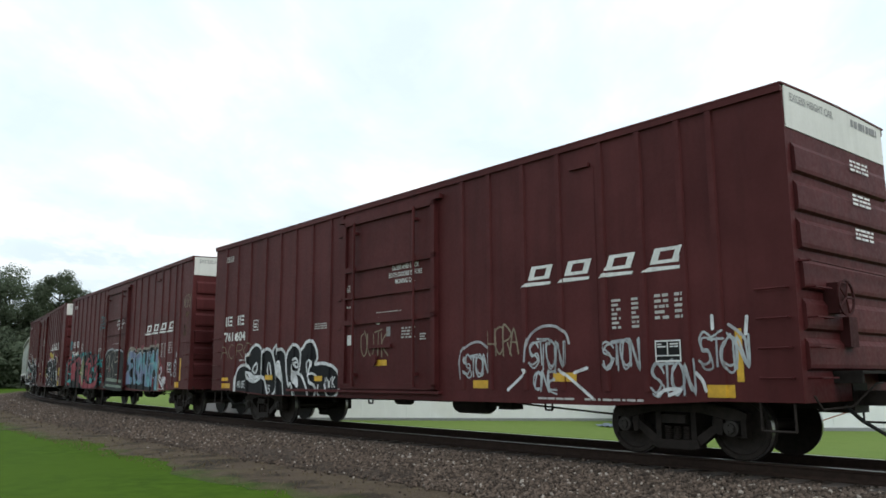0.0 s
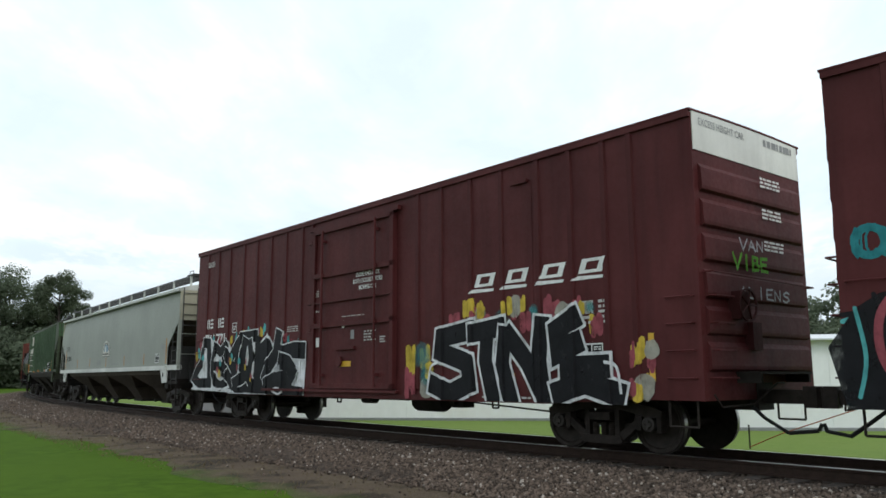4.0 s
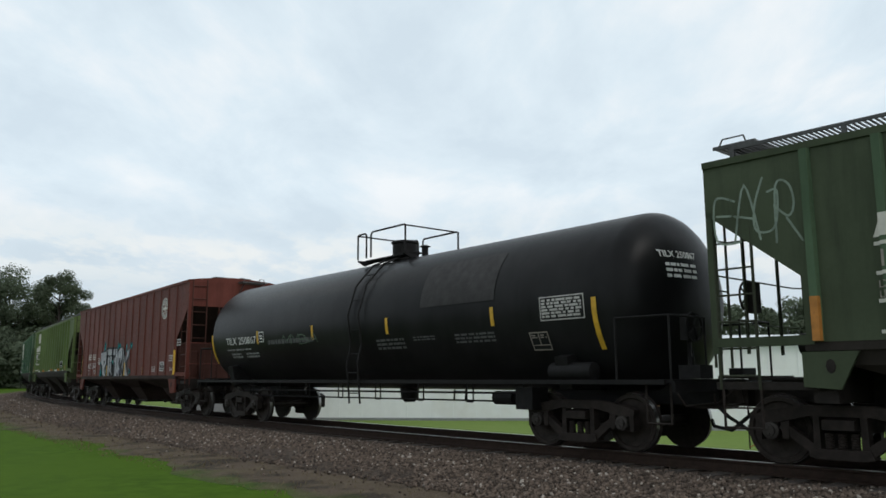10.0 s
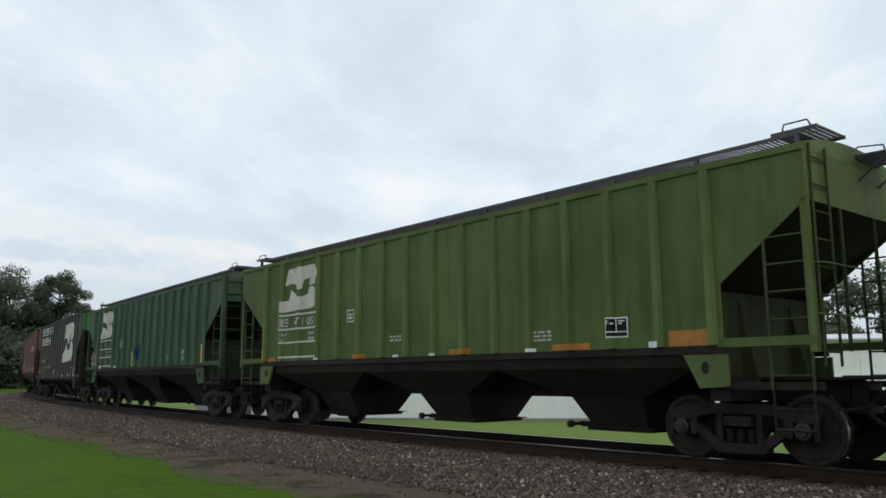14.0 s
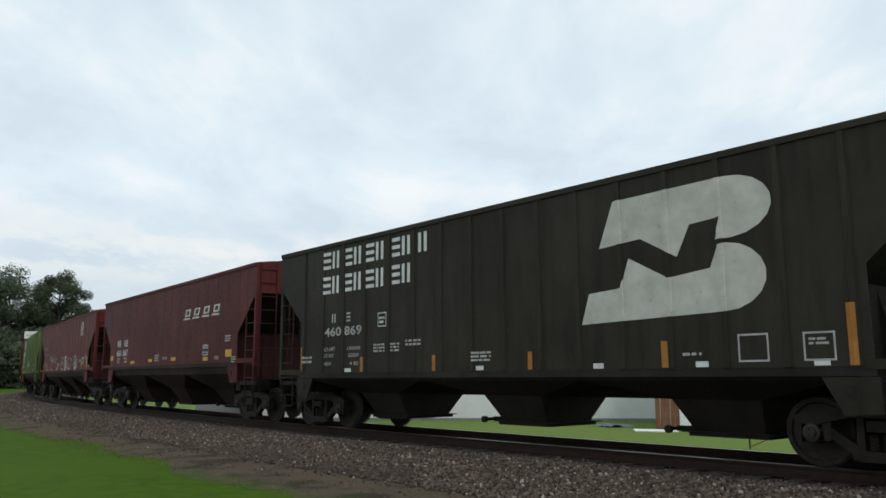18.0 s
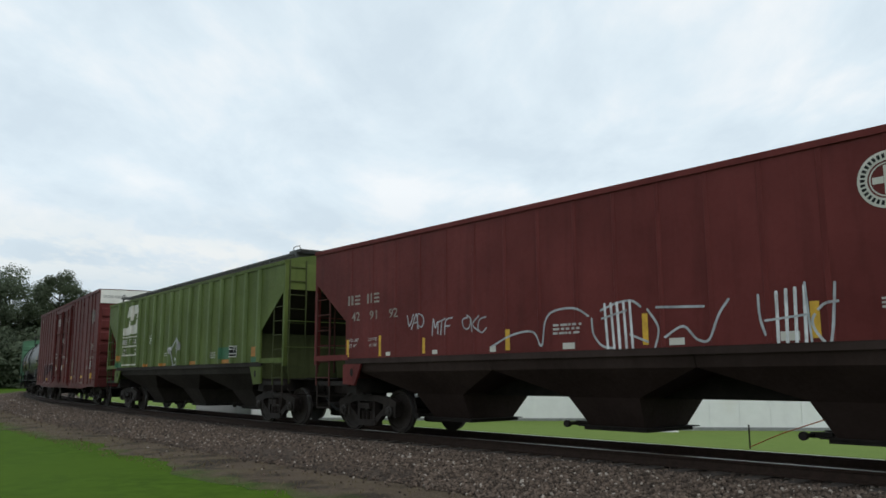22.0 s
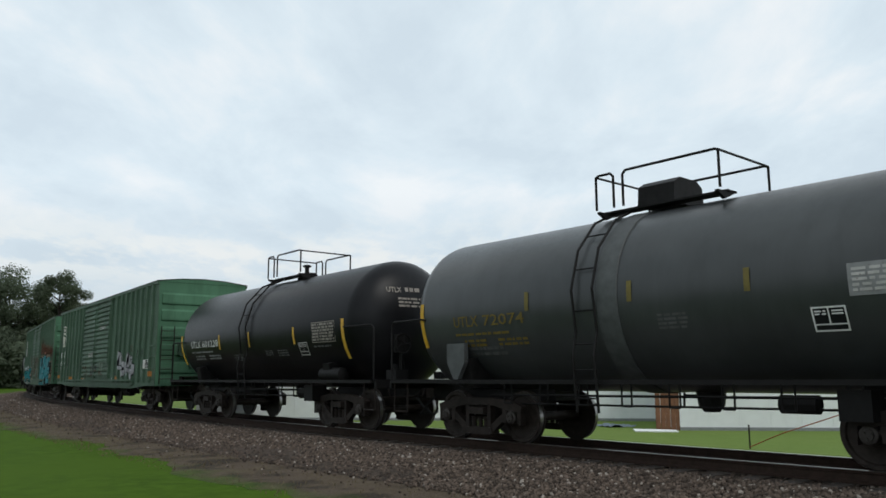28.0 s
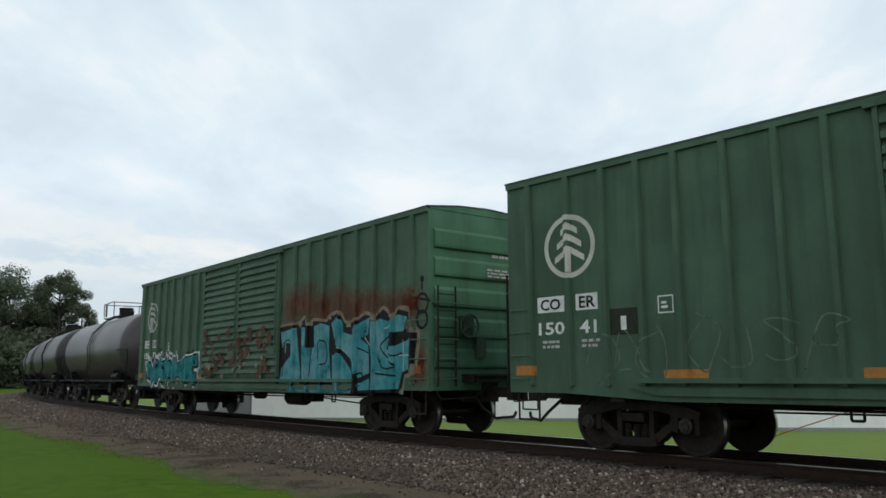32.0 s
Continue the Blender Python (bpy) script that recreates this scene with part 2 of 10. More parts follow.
# ---------------------------------------------------------------- mesh writer
class M:
    """Collects points and faces of one part."""

    def __init__(self, smooth=False):
        self.v, self.f, self.smooth = [], [], smooth

    def add(self, vs, fs):
        n = len(self.v)
        self.v += [tuple(p) for p in vs]
        self.f += [tuple(i + n for i in f) for f in fs]
        return self

    def box(self, x0, x1, y0, y1, z0, z1):
        vs = [(x, y, z) for x in (x0, x1) for y in (y0, y1) for z in (z0, z1)]
        return self.add(vs, [(0, 1, 3, 2), (4, 6, 7, 5), (0, 4, 5, 1), (2, 3, 7, 6), (0, 2, 6, 4), (1, 5, 7, 3)])

    def prism(self, poly, a, b, axis):
        """A flat outline pushed from a to b along the axis: y takes (x, z), x takes (y, z), z takes (x, y)."""
        put = {"y": lambda p, h: (p[0], h, p[1]), "x": lambda p, h: (h, p[0], p[1]), "z": lambda p, h: (p[0], p[1], h)}[axis]
        n = len(poly)
        vs = [put(p, a) for p in poly] + [put(p, b) for p in poly]
        fs = [tuple(range(n)), tuple(range(2 * n - 1, n - 1, -1))]
        fs += [(i, n + i, n + (i + 1) % n, (i + 1) % n) for i in range(n)]
        return self.add(vs, fs)

    def rod(self, p, q, r, n=6, r2=None):
        p, q = Vector(p), Vector(q)
        d = (q - p).normalized()
        u = d.orthogonal().normalized()
        w = d.cross(u)
        r2 = r if r2 is None else r2
        vs = []
        for c, rr in ((p, r), (q, r2)):
            for i in range(n):
                a = 2 * math.pi * i / n
                vs.append(c + (u * math.cos(a) + w * math.sin(a)) * rr)
        fs = [tuple(range(n - 1, -1, -1)), tuple(range(n, 2 * n))]
        fs += [(i, (i + 1) % n, n + (i + 1) % n, n + i) for i in range(n)]
        return self.add(vs, fs)

    def path(self, pts, r, n=6):
        for a, b in zip(pts, pts[1:]):
            self.rod(a, b, r, n)
        return self

    def turn(self, prof, n=24, axis="y", at=(0, 0, 0), cap=True):
        """A profile of (along, radius) turned about an axis through at; without cap it closes into a ring."""
        if not cap:
            prof = list(prof) + [prof[0]]
        vs = []
        for h, r in prof:
            for i in range(n):
                a = 2 * math.pi * i / n
                c, s = r * math.cos(a), r * math.sin(a)
                p = {"y": (c, h, s), "x": (h, c, s), "z": (c, s, h)}[axis]
                vs.append((p[0] + at[0], p[1] + at[1], p[2] + at[2]))
        fs = []
        for k in range(len(prof) - 1):
            for i in range(n):
                j = (i + 1) % n
                fs.append((k * n + i, k * n + j, k * n + n + j, k * n + n + i))
        if cap:
            fs += [tuple(range(n - 1, -1, -1)), tuple(range((len(prof) - 1) * n, len(prof) * n))]
        return self.add(vs, fs)

    def mesh(self, name, mat):
        me = bpy.data.meshes.new(name)
        me.from_pydata(self.v, [], self.f)
        me.materials.append(mat)
        if self.smooth:
            me.polygons.foreach_set("use_smooth", [True] * len(me.polygons))
            me.set_sharp_from_angle(angle=radians(40))
        me.update()
        return me


def part(name, m, mat, parent, label="", at=None):
    """Links a mesh writer (or a finished mesh) as one part under a thing or a part."""
    me = m if isinstance(m, bpy.types.Mesh) else m.mesh(name, mat)
    ob = new(name, me)
    ob.parent = parent
    if at is not None:
        ob.matrix_basis = at
    return tagged(ob, label)


def thing(name, label, category, group="", m=None, mat=None, kind=""):
    ob = new(name, m.mesh(name, mat) if m else None)
    return tagged(ob, label, category, group, kind)


# ---------------------------------------------------------------- lettering and paint on the sides
def clip(poly, u, keep_low):
    out = []
    for a, b in zip(poly, poly[1:] + poly[:1]):
        ia, ib = (a[0] <= u) == keep_low, (b[0] <= u) == keep_low
        if ia:
            out.append(a)
        if ia != ib:
            k = (u - a[0]) / (b[0] - a[0])
            out.append((u, a[1] + k * (b[1] - a[1])))
    return out


class Side:
    """The outer face of a wagon's side: how far it stands out at each place along the wagon."""

    def __init__(self, w, posts=(), half=0.06, proud=0.05, bulge=None, zr=(.4, 9.0), panel=None):
        self.w, self.bulge, self.zr = w, bulge, zr
        b = []
        if panel:
            b += [(panel[0] - .004, 0.0), (panel[0], panel[2]), (panel[1], panel[2]), (panel[1] + .004, 0.0)]
        for p in posts:
            b += [(p - half, 0.0), (p - half * 0.72, proud), (p + half * 0.72, proud), (p + half, 0.0)]
        self.b = sorted(b)
        self.bx, self.bd = [q[0] for q in self.b], [q[1] for q in self.b]

    def depth(self, u):
        d = 0.0
        if self.b:
            d = float(np.interp(u, self.bx, self.bd))
        return d

    def lay(self, m, polys, off):
        """Lays flat outlines in (u, z) onto the side, following its posts, off metres proud."""
        for k, poly in enumerate(polys):
            for zc, low in ((self.zr[0], False), (self.zr[1], True)):
                if any((p[1] <= zc) != low for p in poly):
                    poly = [(a, b) for b, a in clip([(b, a) for a, b in poly], zc, low)]
            if len(poly) < 3:
                continue
            lo, hi = min(p[0] for p in poly), max(p[0] for p in poly)
            pieces, rest = [], list(poly)
            for u, _ in self.b:
                if lo + 1e-5 < u < hi - 1e-5 and len(rest) > 2:
                    a = clip(rest, u, True)
                    if len(a) > 2:
                        pieces.append(a)
                    rest = clip(rest, u, False)
            if len(rest) > 2:
                pieces.append(rest)
            o = off + 0.00035 * (k % 12)
            for pc in pieces:
                mid = sum(p[0] for p in pc) / len(pc)
                vs = []
                for u, z in pc:
                    uu = u + (mid - u) * 1e-4
                    y = self.w + self.depth(uu) + o
                    if self.bulge:
                        y = self.bulge(z) + o
                    vs.append((u, -y, z))
                m.add(vs, [tuple(range(len(vs)))])
        return m


_glyphs = {}


def glyphs(text, bold=0.0):
    """Triangles of a word in the built-in font, one unit high, and its width."""
    key = (text, bold)
    if key not in _glyphs:
        cu = bpy.data.curves.new("word", "FONT")
        cu.body, cu.offset, cu.resolution_u = text, bold, 2
        ob = bpy.data.objects.new("word", cu)
        scene.collection.objects.link(ob)
        me = bpy.data.meshes.new_from_object(ob)
        co = [(v.co.x, v.co.y) for v in me.vertices]
        tri = [[co[i] for i in p.vertices] for p in me.polygons]
        bpy.data.objects.remove(ob)
        bpy.data.meshes.remove(me)
        bpy.data.curves.remove(cu)
        x0 = min(c[0] for c in co)
        x1 = max(c[0] for c in co)
        h = max(c[1] for c in co)
        _glyphs[key] = ([[((a - x0) / h, b / h) for a, b in t] for t in tri], (x1 - x0) / h)
    return _glyphs[key]


def words(text, u, z, h, width=None, bold=0.02, slant=0.0):
    tri, w = glyphs(text, bold)
    k = (width / w) if width else h
    return [[(u + a * k + slant * b * h, z + b * h) for a, b in t] for t in tri]


def rect(u0, z0, u1, z1, slant=0.0):
    s = slant * (z1 - z0)
    return [(u0, z0), (u1, z0), (u1 + s, z1), (u0 + s, z1)]


def hoop(u0, z0, u1, z1, t):
    """A hollow rectangle as four strips."""
    return [rect(u0, z0, u1, z0 + t), rect(u0, z1 - t, u1, z1), rect(u0, z0 + t, u0 + t, z1 - t), rect(u1 - t, z0 + t, u1, z1 - t)]


def lines(u0, z0, u1, z1, rows, seed=1, fill=0.55):
    """Unreadable small print: rows of short bars."""
    rnd, out = random.Random(seed), []
    step = (z1 - z0) / rows
    for r in range(rows):
        z = z1 - (r + 1) * step
        u = u0
        while u < u1 - 0.03:
            w = min(rnd.uniform(0.05, 0.2), u1 - u)
            if w > 0.02:
                out.append(rect(u, z + step * 0.2, u + w, z + step * (0.2 + fill)))
            u += w + rnd.uniform(0.015, 0.05)
    return out


def marks(u, z, h, n, w, gap=0.22, seed=0):
    """Plain pairs of upright bars and stacks of level bars in place of an owner's name."""
    out = []
    for i in range(n):
        a = u + i * w
        b = a + w * (1 - gap)
        if (i + seed) % 2 == 0:
            out += [rect(a, z, a + (b - a) * .34, z + h), rect(a + (b - a) * .66, z, b, z + h)]
        else:
            out += [rect(a, z + h * q, b, z + h * (q + .2)) for q in (0, .4, .8)]
    return out


def ring(u, z, r0, r1, n=28, e=1.0):
    out = []
    for i in range(n):
        a, b = 2 * math.pi * i / n, 2 * math.pi * (i + 1) / n
        out.append([(u + r0 * math.cos(a) * e, z + r0 * math.sin(a)), (u + r1 * math.cos(a) * e, z + r1 * math.sin(a)),
                    (u + r1 * math.cos(b) * e, z + r1 * math.sin(b)), (u + r0 * math.cos(b) * e, z + r0 * math.sin(b))])
    return out


def disc(u, z, r, n=16, e=1.0):
    return [[(u + r * math.cos(2 * math.pi * i / n) * e, z + r * math.sin(2 * math.pi * i / n)) for i in range(n)]]


def smooth(pts, k=5):
    """A rounded line through the points."""
    if len(pts) < 3:
        return pts
    loop = abs(pts[0][0] - pts[-1][0]) + abs(pts[0][1] - pts[-1][1]) < 1e-6
    out = []
    n = len(pts)
    for i in range(n - 1):
        p0 = pts[i - 1] if i > 0 else (pts[-2] if loop else pts[0])
        p1, p2 = pts[i], pts[i + 1]
        p3 = pts[i + 2] if i + 2 < n else (pts[1] if loop else pts[-1])
        for j in range(k):
            t = j / k
            out.append(tuple(.5 * (2 * p1[c] + (p2[c] - p0[c]) * t + (2 * p0[c] - 5 * p1[c] + 4 * p2[c] - p3[c]) * t * t + (3 * p1[c] - p0[c] - 3 * p2[c] + p3[c]) * t ** 3) for c in (0, 1)))
    return out + [pts[-1]]


def stroke(pts, t, round_=False):
    """A painted line of width t as a ribbon, with square or rounded ends."""
    pts = [p for i, p in enumerate(pts) if i == 0 or math.dist(p, pts[i - 1]) > 1e-5]
    if len(pts) < 2:
        return []
    n = len(pts)
    loop = n > 3 and math.dist(pts[0], pts[-1]) < 1e-6
    dirs = [Vector((b[0] - a[0], b[1] - a[1])).normalized() for a, b in zip(pts, pts[1:])]
    pts = list(pts)
    if not loop and not round_:
        pts[0] = (pts[0][0] - dirs[0].x * t * .42, pts[0][1] - dirs[0].y * t * .42)
        pts[-1] = (pts[-1][0] + dirs[-1].x * t * .42, pts[-1][1] + dirs[-1].y * t * .42)
    lr = []
    for i in range(n):
        d0 = dirs[i - 1] if i > 0 else (dirs[-1] if loop else dirs[0])
        d1 = dirs[i] if i < n - 1 else (dirs[0] if loop else dirs[-1])
        m = d0 + d1
        m = m.normalized() if m.length > .2 else d0
        k = min(1.7, 1 / max(.5, abs(m.dot(d1))))
        nn = Vector((-m.y, m.x)) * t / 2 * k
        lr.append(((pts[i][0] + nn.x, pts[i][1] + nn.y), (pts[i][0] - nn.x, pts[i][1] - nn.y)))
    out = [[lr[i][0], lr[i][1], lr[i + 1][1], lr[i + 1][0]] for i in range(n - 1)]
    if round_ and not loop:
        for p in (pts[0], pts[-1]):
            out += disc(p[0], p[1], t / 2, 12)
    return out


# letter skeletons on a unit square, for the sprayed pieces
PEN = {
    "E": [[(.9, 1), (.1, .95), (.1, .05), (.95, 0)], [(.1, .5), (.75, .52)]],
    "L": [[(.15, 1), (.12, .05), (.95, 0)]],
    "O": [[(.5, 1), (.12, .75), (.1, .25), (.5, 0), (.88, .25), (.9, .75), (.5, 1)]],
    "H": [[(.12, 1), (.12, 0)], [(.88, 1), (.88, 0)], [(.12, .5), (.88, .5)]],
    "I": [[(.5, .8), (.5, 0)], [(.5, 1), (.5, .97)]],
    "M": [[(.05, 0), (.12, 1), (.5, .45), (.88, 1), (.95, 0)]],
    "R": [[(.12, 0), (.15, 1), (.75, .95), (.85, .7), (.6, .48), (.2, .5)], [(.5, .48), (.95, 0)]],
    "T": [[(0, .95), (1, 1)], [(.5, .95), (.5, 0)]],
    "C": [[(.92, .85), (.5, 1), (.12, .7), (.12, .3), (.5, 0), (.92, .18)]],
    "K": [[(.12, 1), (.12, 0)], [(.9, 1), (.2, .5), (.95, 0)]],
    "2": [[(.08, .7), (.3, 1), (.75, .92), (.85, .65), (.1, .05), (.95, .02)]],
    "N": [[(.1, 0), (.15, .95), (.8, .05), (.88, 1)]],
    "D": [[(.12, 0), (.15, 1), (.65, .9), (.9, .5), (.7, .1), (.12, 0)]],
    "F": [[(.12, 0), (.15, .95), (.95, 1)], [(.15, .5), (.75, .55)]],
    "S": [[(.9, .85), (.5, 1), (.15, .78), (.3, .55), (.75, .45), (.88, .2), (.5, 0), (.08, .12)]],
    "9": [[(.85, .6), (.4, .5), (.12, .75), (.5, 1), (.88, .8), (.8, 0)]],
    "0": [[(.5, 1), (.12, .75), (.15, .2), (.5, 0), (.85, .2), (.88, .75), (.5, 1)]],
    "5": [[(.9, 1), (.2, .95), (.15, .55), (.65, .6), (.88, .3), (.55, 0), (.08, .1)]],
    "U": [[(.12, 1), (.12, .2), (.5, 0), (.88, .2), (.88, 1)]],
    "A": [[(.02, 0), (.45, 1), (.95, 0)], [(.2, .38), (.78, .38)]],
    "B": [[(.1, 0), (.12, 1), (.7, .95), (.7, .6), (.2, .52), (.85, .4), (.8, .08), (.1, 0)]],
    "W": [[(0, 1), (.25, 0), (.5, .7), (.75, 0), (1, 1)]],
    "V": [[(0, 1), (.45, 0), (1, 1)]],
    "G": [[(.92, .85), (.5, 1), (.12, .7), (.12, .3), (.5, 0), (.9, .15), (.9, .45), (.55, .45)]],
    "P": [[(.12, 0), (.15, 1), (.75, .95), (.85, .7), (.6, .48), (.2, .5)]],
    "Y": [[(0, 1), (.5, .5), (1, 1)], [(.5, .5), (.5, 0)]],
    "J": [[(.8, 1), (.8, .2), (.45, 0), (.1, .2)]],
    "1": [[(.3, .8), (.55, 1), (.55, 0)]],
    "X": [[(.05, 1), (.95, 0)], [(.95, 1), (.05, 0)]],
    "Z": [[(.05, .95), (.95, 1), (.08, .02), (.95, .05)]],
}


def letters(text, u0, z0, u1, z1, seed=3, squash=0.12, jag=0.05):
    """Skeleton lines of a sprayed word in a box, letter by letter, with wild shapes."""
    rnd, out = random.Random(seed), []
    w = (u1 - u0) / len(text)
    for i, ch in enumerate(text):
        a, b = u0 + i * w + w * squash * 0.5, u0 + (i + 1) * w - w * squash * 0.5
        lo, hi = z0 + rnd.uniform(0, .08) * (z1 - z0), z1 - rnd.uniform(0, .14) * (z1 - z0)
        lean = rnd.uniform(-0.08, 0.12) * w
        out.append([[(a + (b - a) * p[0] + lean * p[1] + rnd.uniform(-jag, jag) * w * 0.6,
                      lo + (hi - lo) * p[1] + rnd.uniform(-jag, jag) * (hi - lo) * 0.6) for p in line_] for line_ in PEN[ch]])
    return out


def spray(*a):
    return [p for ch in letters(*a) for p in ch]


def flat(pens, t, round_=False):
    return [q for p in pens for q in stroke(smooth(p) if round_ else p, t, round_)]


def blobs(u0, z0, u1, z1, n, r, seed):
    rnd = random.Random(seed)
    out = []
    for _ in range(n):
        u, z, q = rnd.uniform(u0, u1), rnd.uniform(z0, z1), r * rnd.uniform(0.4, 1.3)
        k = rnd.randint(7, 11)
        out.append([(u + q * rnd.uniform(.75, 1.2) * math.cos(2 * math.pi * i / k), z + q * rnd.uniform(.75, 1.2) * math.sin(2 * math.pi * i / k)) for i in range(k)])
    return out


def decal(car, side, name, polys, mat, off=0.004, label=""):
    if name in ("owner_code", "car_number", "owner_mark", "code_panel", "weight_stencil"):
        # one part for each group of letters or figures
        polys = sorted(polys, key=lambda p: min(q[0] for q in p))
        groups, edge = [], -1e9
        for p in polys:
            if min(q[0] for q in p) > edge + (.02 if name == "owner_code" and len(polys) < 13 else .10):
                groups.append([])
            groups[-1].append(p)
            edge = max(edge, max(q[0] for q in p))
        for g in groups[1:]:
            part(name, side.lay(M(), g, off), mat, car, label)
        polys = groups[0]
    return part(name, side.lay(M(), polys, off), mat, car, label)


def piece(car, side, layers, label, base=0.004, step=0.0048):
    """A sprayed piece: layers of (colour, outlines), each laid over the last, under one part."""
    root = None
    for i, (col, polys) in enumerate(layers):
        m = side.lay(M(), polys, base + i * step)
        ob = part("graffiti" if root is None else "paint_layer", m, SPRAY[col], car if root is None else root, label if root is None else "")
        root = root or ob


# ---------------------------------------------------------------- running gear
WR = 0.457


def wheelset_mesh():
    m = M(True)
    m.turn([(-1.02, 0.055), (-0.98, 0.075), (-0.55, 0.085), (0.55, 0.085), (0.98, 0.075), (1.02, 0.055)], 14)
    return m.mesh("axle", WHEEL)


def wheel_mesh():
    m = M(True)
    # flange inside, tread, rim, dished plate and hub
    m.turn([(-0.70, 0.40), (-0.685, WR + 0.025), (-0.715, WR + 0.004), (-0.725, WR), (-0.80, WR - 0.004), (-0.815, WR - 0.02), (-0.815, 0.385),
            (-0.79, 0.365), (-0.775, 0.20), (-0.80, 0.15), (-0.85, 0.135), (-0.85, 0.09), (-0.70, 0.09), (-0.70, 0.14), (-0.72, 0.22), (-0.73, 0.36)], 36)
    return m.mesh("wheel", WHEEL)


def rim_mesh():
    m = M(True)
    m.turn([(-0.7995, WR - 0.0035), (-0.7265, WR + 0.0012), (-0.7265, WR - 0.004), (-0.7995, WR - 0.009)], 36, cap=False)
    return m.mesh("tread", TREAD)


def cap_mesh():
    m = M(True)
    m.turn([(-0.93, 0.11), (-0.99, 0.115), (-1.09, 0.115), (-1.10, 0.10), (-1.10, 0.075), (-1.125, 0.07), (-1.125, 0.0)], 16)
    for i in range(3):
        a = 2 * math.pi * i / 3
        m.rod((0.045 * math.cos(a), -1.12, 0.045 * math.sin(a)), (0.045 * math.cos(a), -1.145, 0.045 * math.sin(a)), 0.016, 6)
    return m.mesh("bearing_cap", BEAR)


def side_frame_mesh():
    """A cast truck side frame: top chord, pedestals, sloping arms, columns and spring seat, with open windows."""
    m = M()
    y0, y1 = -1.06, -0.92
    m.prism([(-1.10, .56), (-1.12, .66), (-.95, .72), (-.42, .80), (.42, .80), (.95, .72), (1.12, .66), (1.10, .56), (.80, .57), (.40, .66), (-.40, .66), (-.80, .57)], y0, y1, "y")
    for s in (-1, 1):
        m.prism([(s * 1.10, .57), (s * 1.10, .34), (s * 1.03, .33), (s * 1.02, .56)], y0, y1, "y")
        m.prism([(s * .76, .57), (s * .74, .36), (s * .66, .36), (s * .64, .60)], y0, y1, "y")
        m.prism([(s * .70, .56), (s * .80, .50), (s * .36, .17), (s * .24, .25)], y0 + .01, y1 - .01, "y")
        m.prism([(s * .25, .68), (s * .33, .68), (s * .34, .20), (s * .25, .20)], y0, y1, "y")
        m.box(s * 0.89 - .10, s * 0.89 + .10, y0 + .01, y1 - .01, .555, .60)
    m.prism([(-.40, .16), (-.36, .26), (.36, .26), (.40, .16), (.30, .13), (-.30, .13)], y0 - .03, y1 + .03, "y")
    return m.mesh("side_frame", STEEL)


def spring_mesh():
    """One stout coil spring, its turns standing proud of one another."""
    m = M(True)
    m.turn([(.262 + k * .016, .060 if k % 2 else .047) for k in range(13)], 10, "z")
    return m.mesh("spring", STEEL)


def bolster_mesh():
    m = M()
    m.prism([(-1.12, .50), (-1.12, .62), (-.5, .72), (.5, .72), (1.12, .62), (1.12, .50), (.5, .44), (-.5, .44)], -.20, .20, "x")
    m.turn([(.70, .20), (.80, .20), (.80, .1)], 16, "z")
    for s in (-1, 1):
        m.box(-.62 * s - .04, -.62 * s + .04, -.85, .85, .36, .44)
        m.box(-.50 * s - .05, -.50 * s + .05, -.80, -.66, .30, .52)
        m.box(-.50 * s - .05, -.50 * s + .05, .66, .80, .30, .52)
    return m.mesh("truck", STEEL)


GEAR = {"axle": wheelset_mesh(), "wheel": wheel_mesh(), "tread": rim_mesh(), "cap": cap_mesh(), "frame": side_frame_mesh(),
        "spring": spring_mesh(), "bolster": bolster_mesh()}
FLIP = pose(0, 0, 0, 0, 0, 180)
WHEELSETS = []


def merged(parts_, name):
    """One mesh from several finished ones, each with its material, moved by its matrix."""
    bm = bmesh.new()
    mats = []
    for me, mx in parts_:
        k = len(bm.faces)
        bm.from_mesh(me)
        bm.faces.ensure_lookup_table()
        vs = set()
        for f in bm.faces[k:]:
            if me.materials[0] not in mats:
                mats.append(me.materials[0])
            f.material_index = mats.index(me.materials[0])
            vs.update(f.verts)
        if mx is not None:
            bmesh.ops.transform(bm, matrix=mx, verts=list(vs))
    out = bpy.data.meshes.new(name)
    bm.to_mesh(out)
    bm.free()
    for q in mats:
        out.materials.append(q)
    out.polygons.foreach_set("use_smooth", [True] * len(out.polygons))
    out.set_sharp_from_angle(angle=radians(40))
    return out


GEAR["set"] = merged([(GEAR["axle"], None), (GEAR["wheel"], None), (GEAR["wheel"], FLIP), (GEAR["tread"], None), (GEAR["tread"], FLIP),
                      (GEAR["cap"], None), (GEAR["cap"], FLIP)], "wheelset")


def trucks(car, a):
    turn = math.degrees(math.asin(a / RAD))
    for s in (1, -1):
        t = part("truck", GEAR["bolster"], None, car, "four-wheel cast steel freight truck", pose(s * a, 0, 0, 0, 0, s * turn))
        part("side_frame", GEAR["frame"], None, t)
        part("side_frame", GEAR["frame"], None, t, "", FLIP.copy())
        for x in (-.16, 0, .16):
            for y in (-1.0, 1.0):
                part("spring", GEAR["spring"], None, t, "", pose(x, y, 0))
        for q in (.889, -.889):
            w = part("wheelset", GEAR["set"], None, t, "pair of steel wheels on an axle", pose(q, 0, WR))
            WHEELSETS.append((w, q))


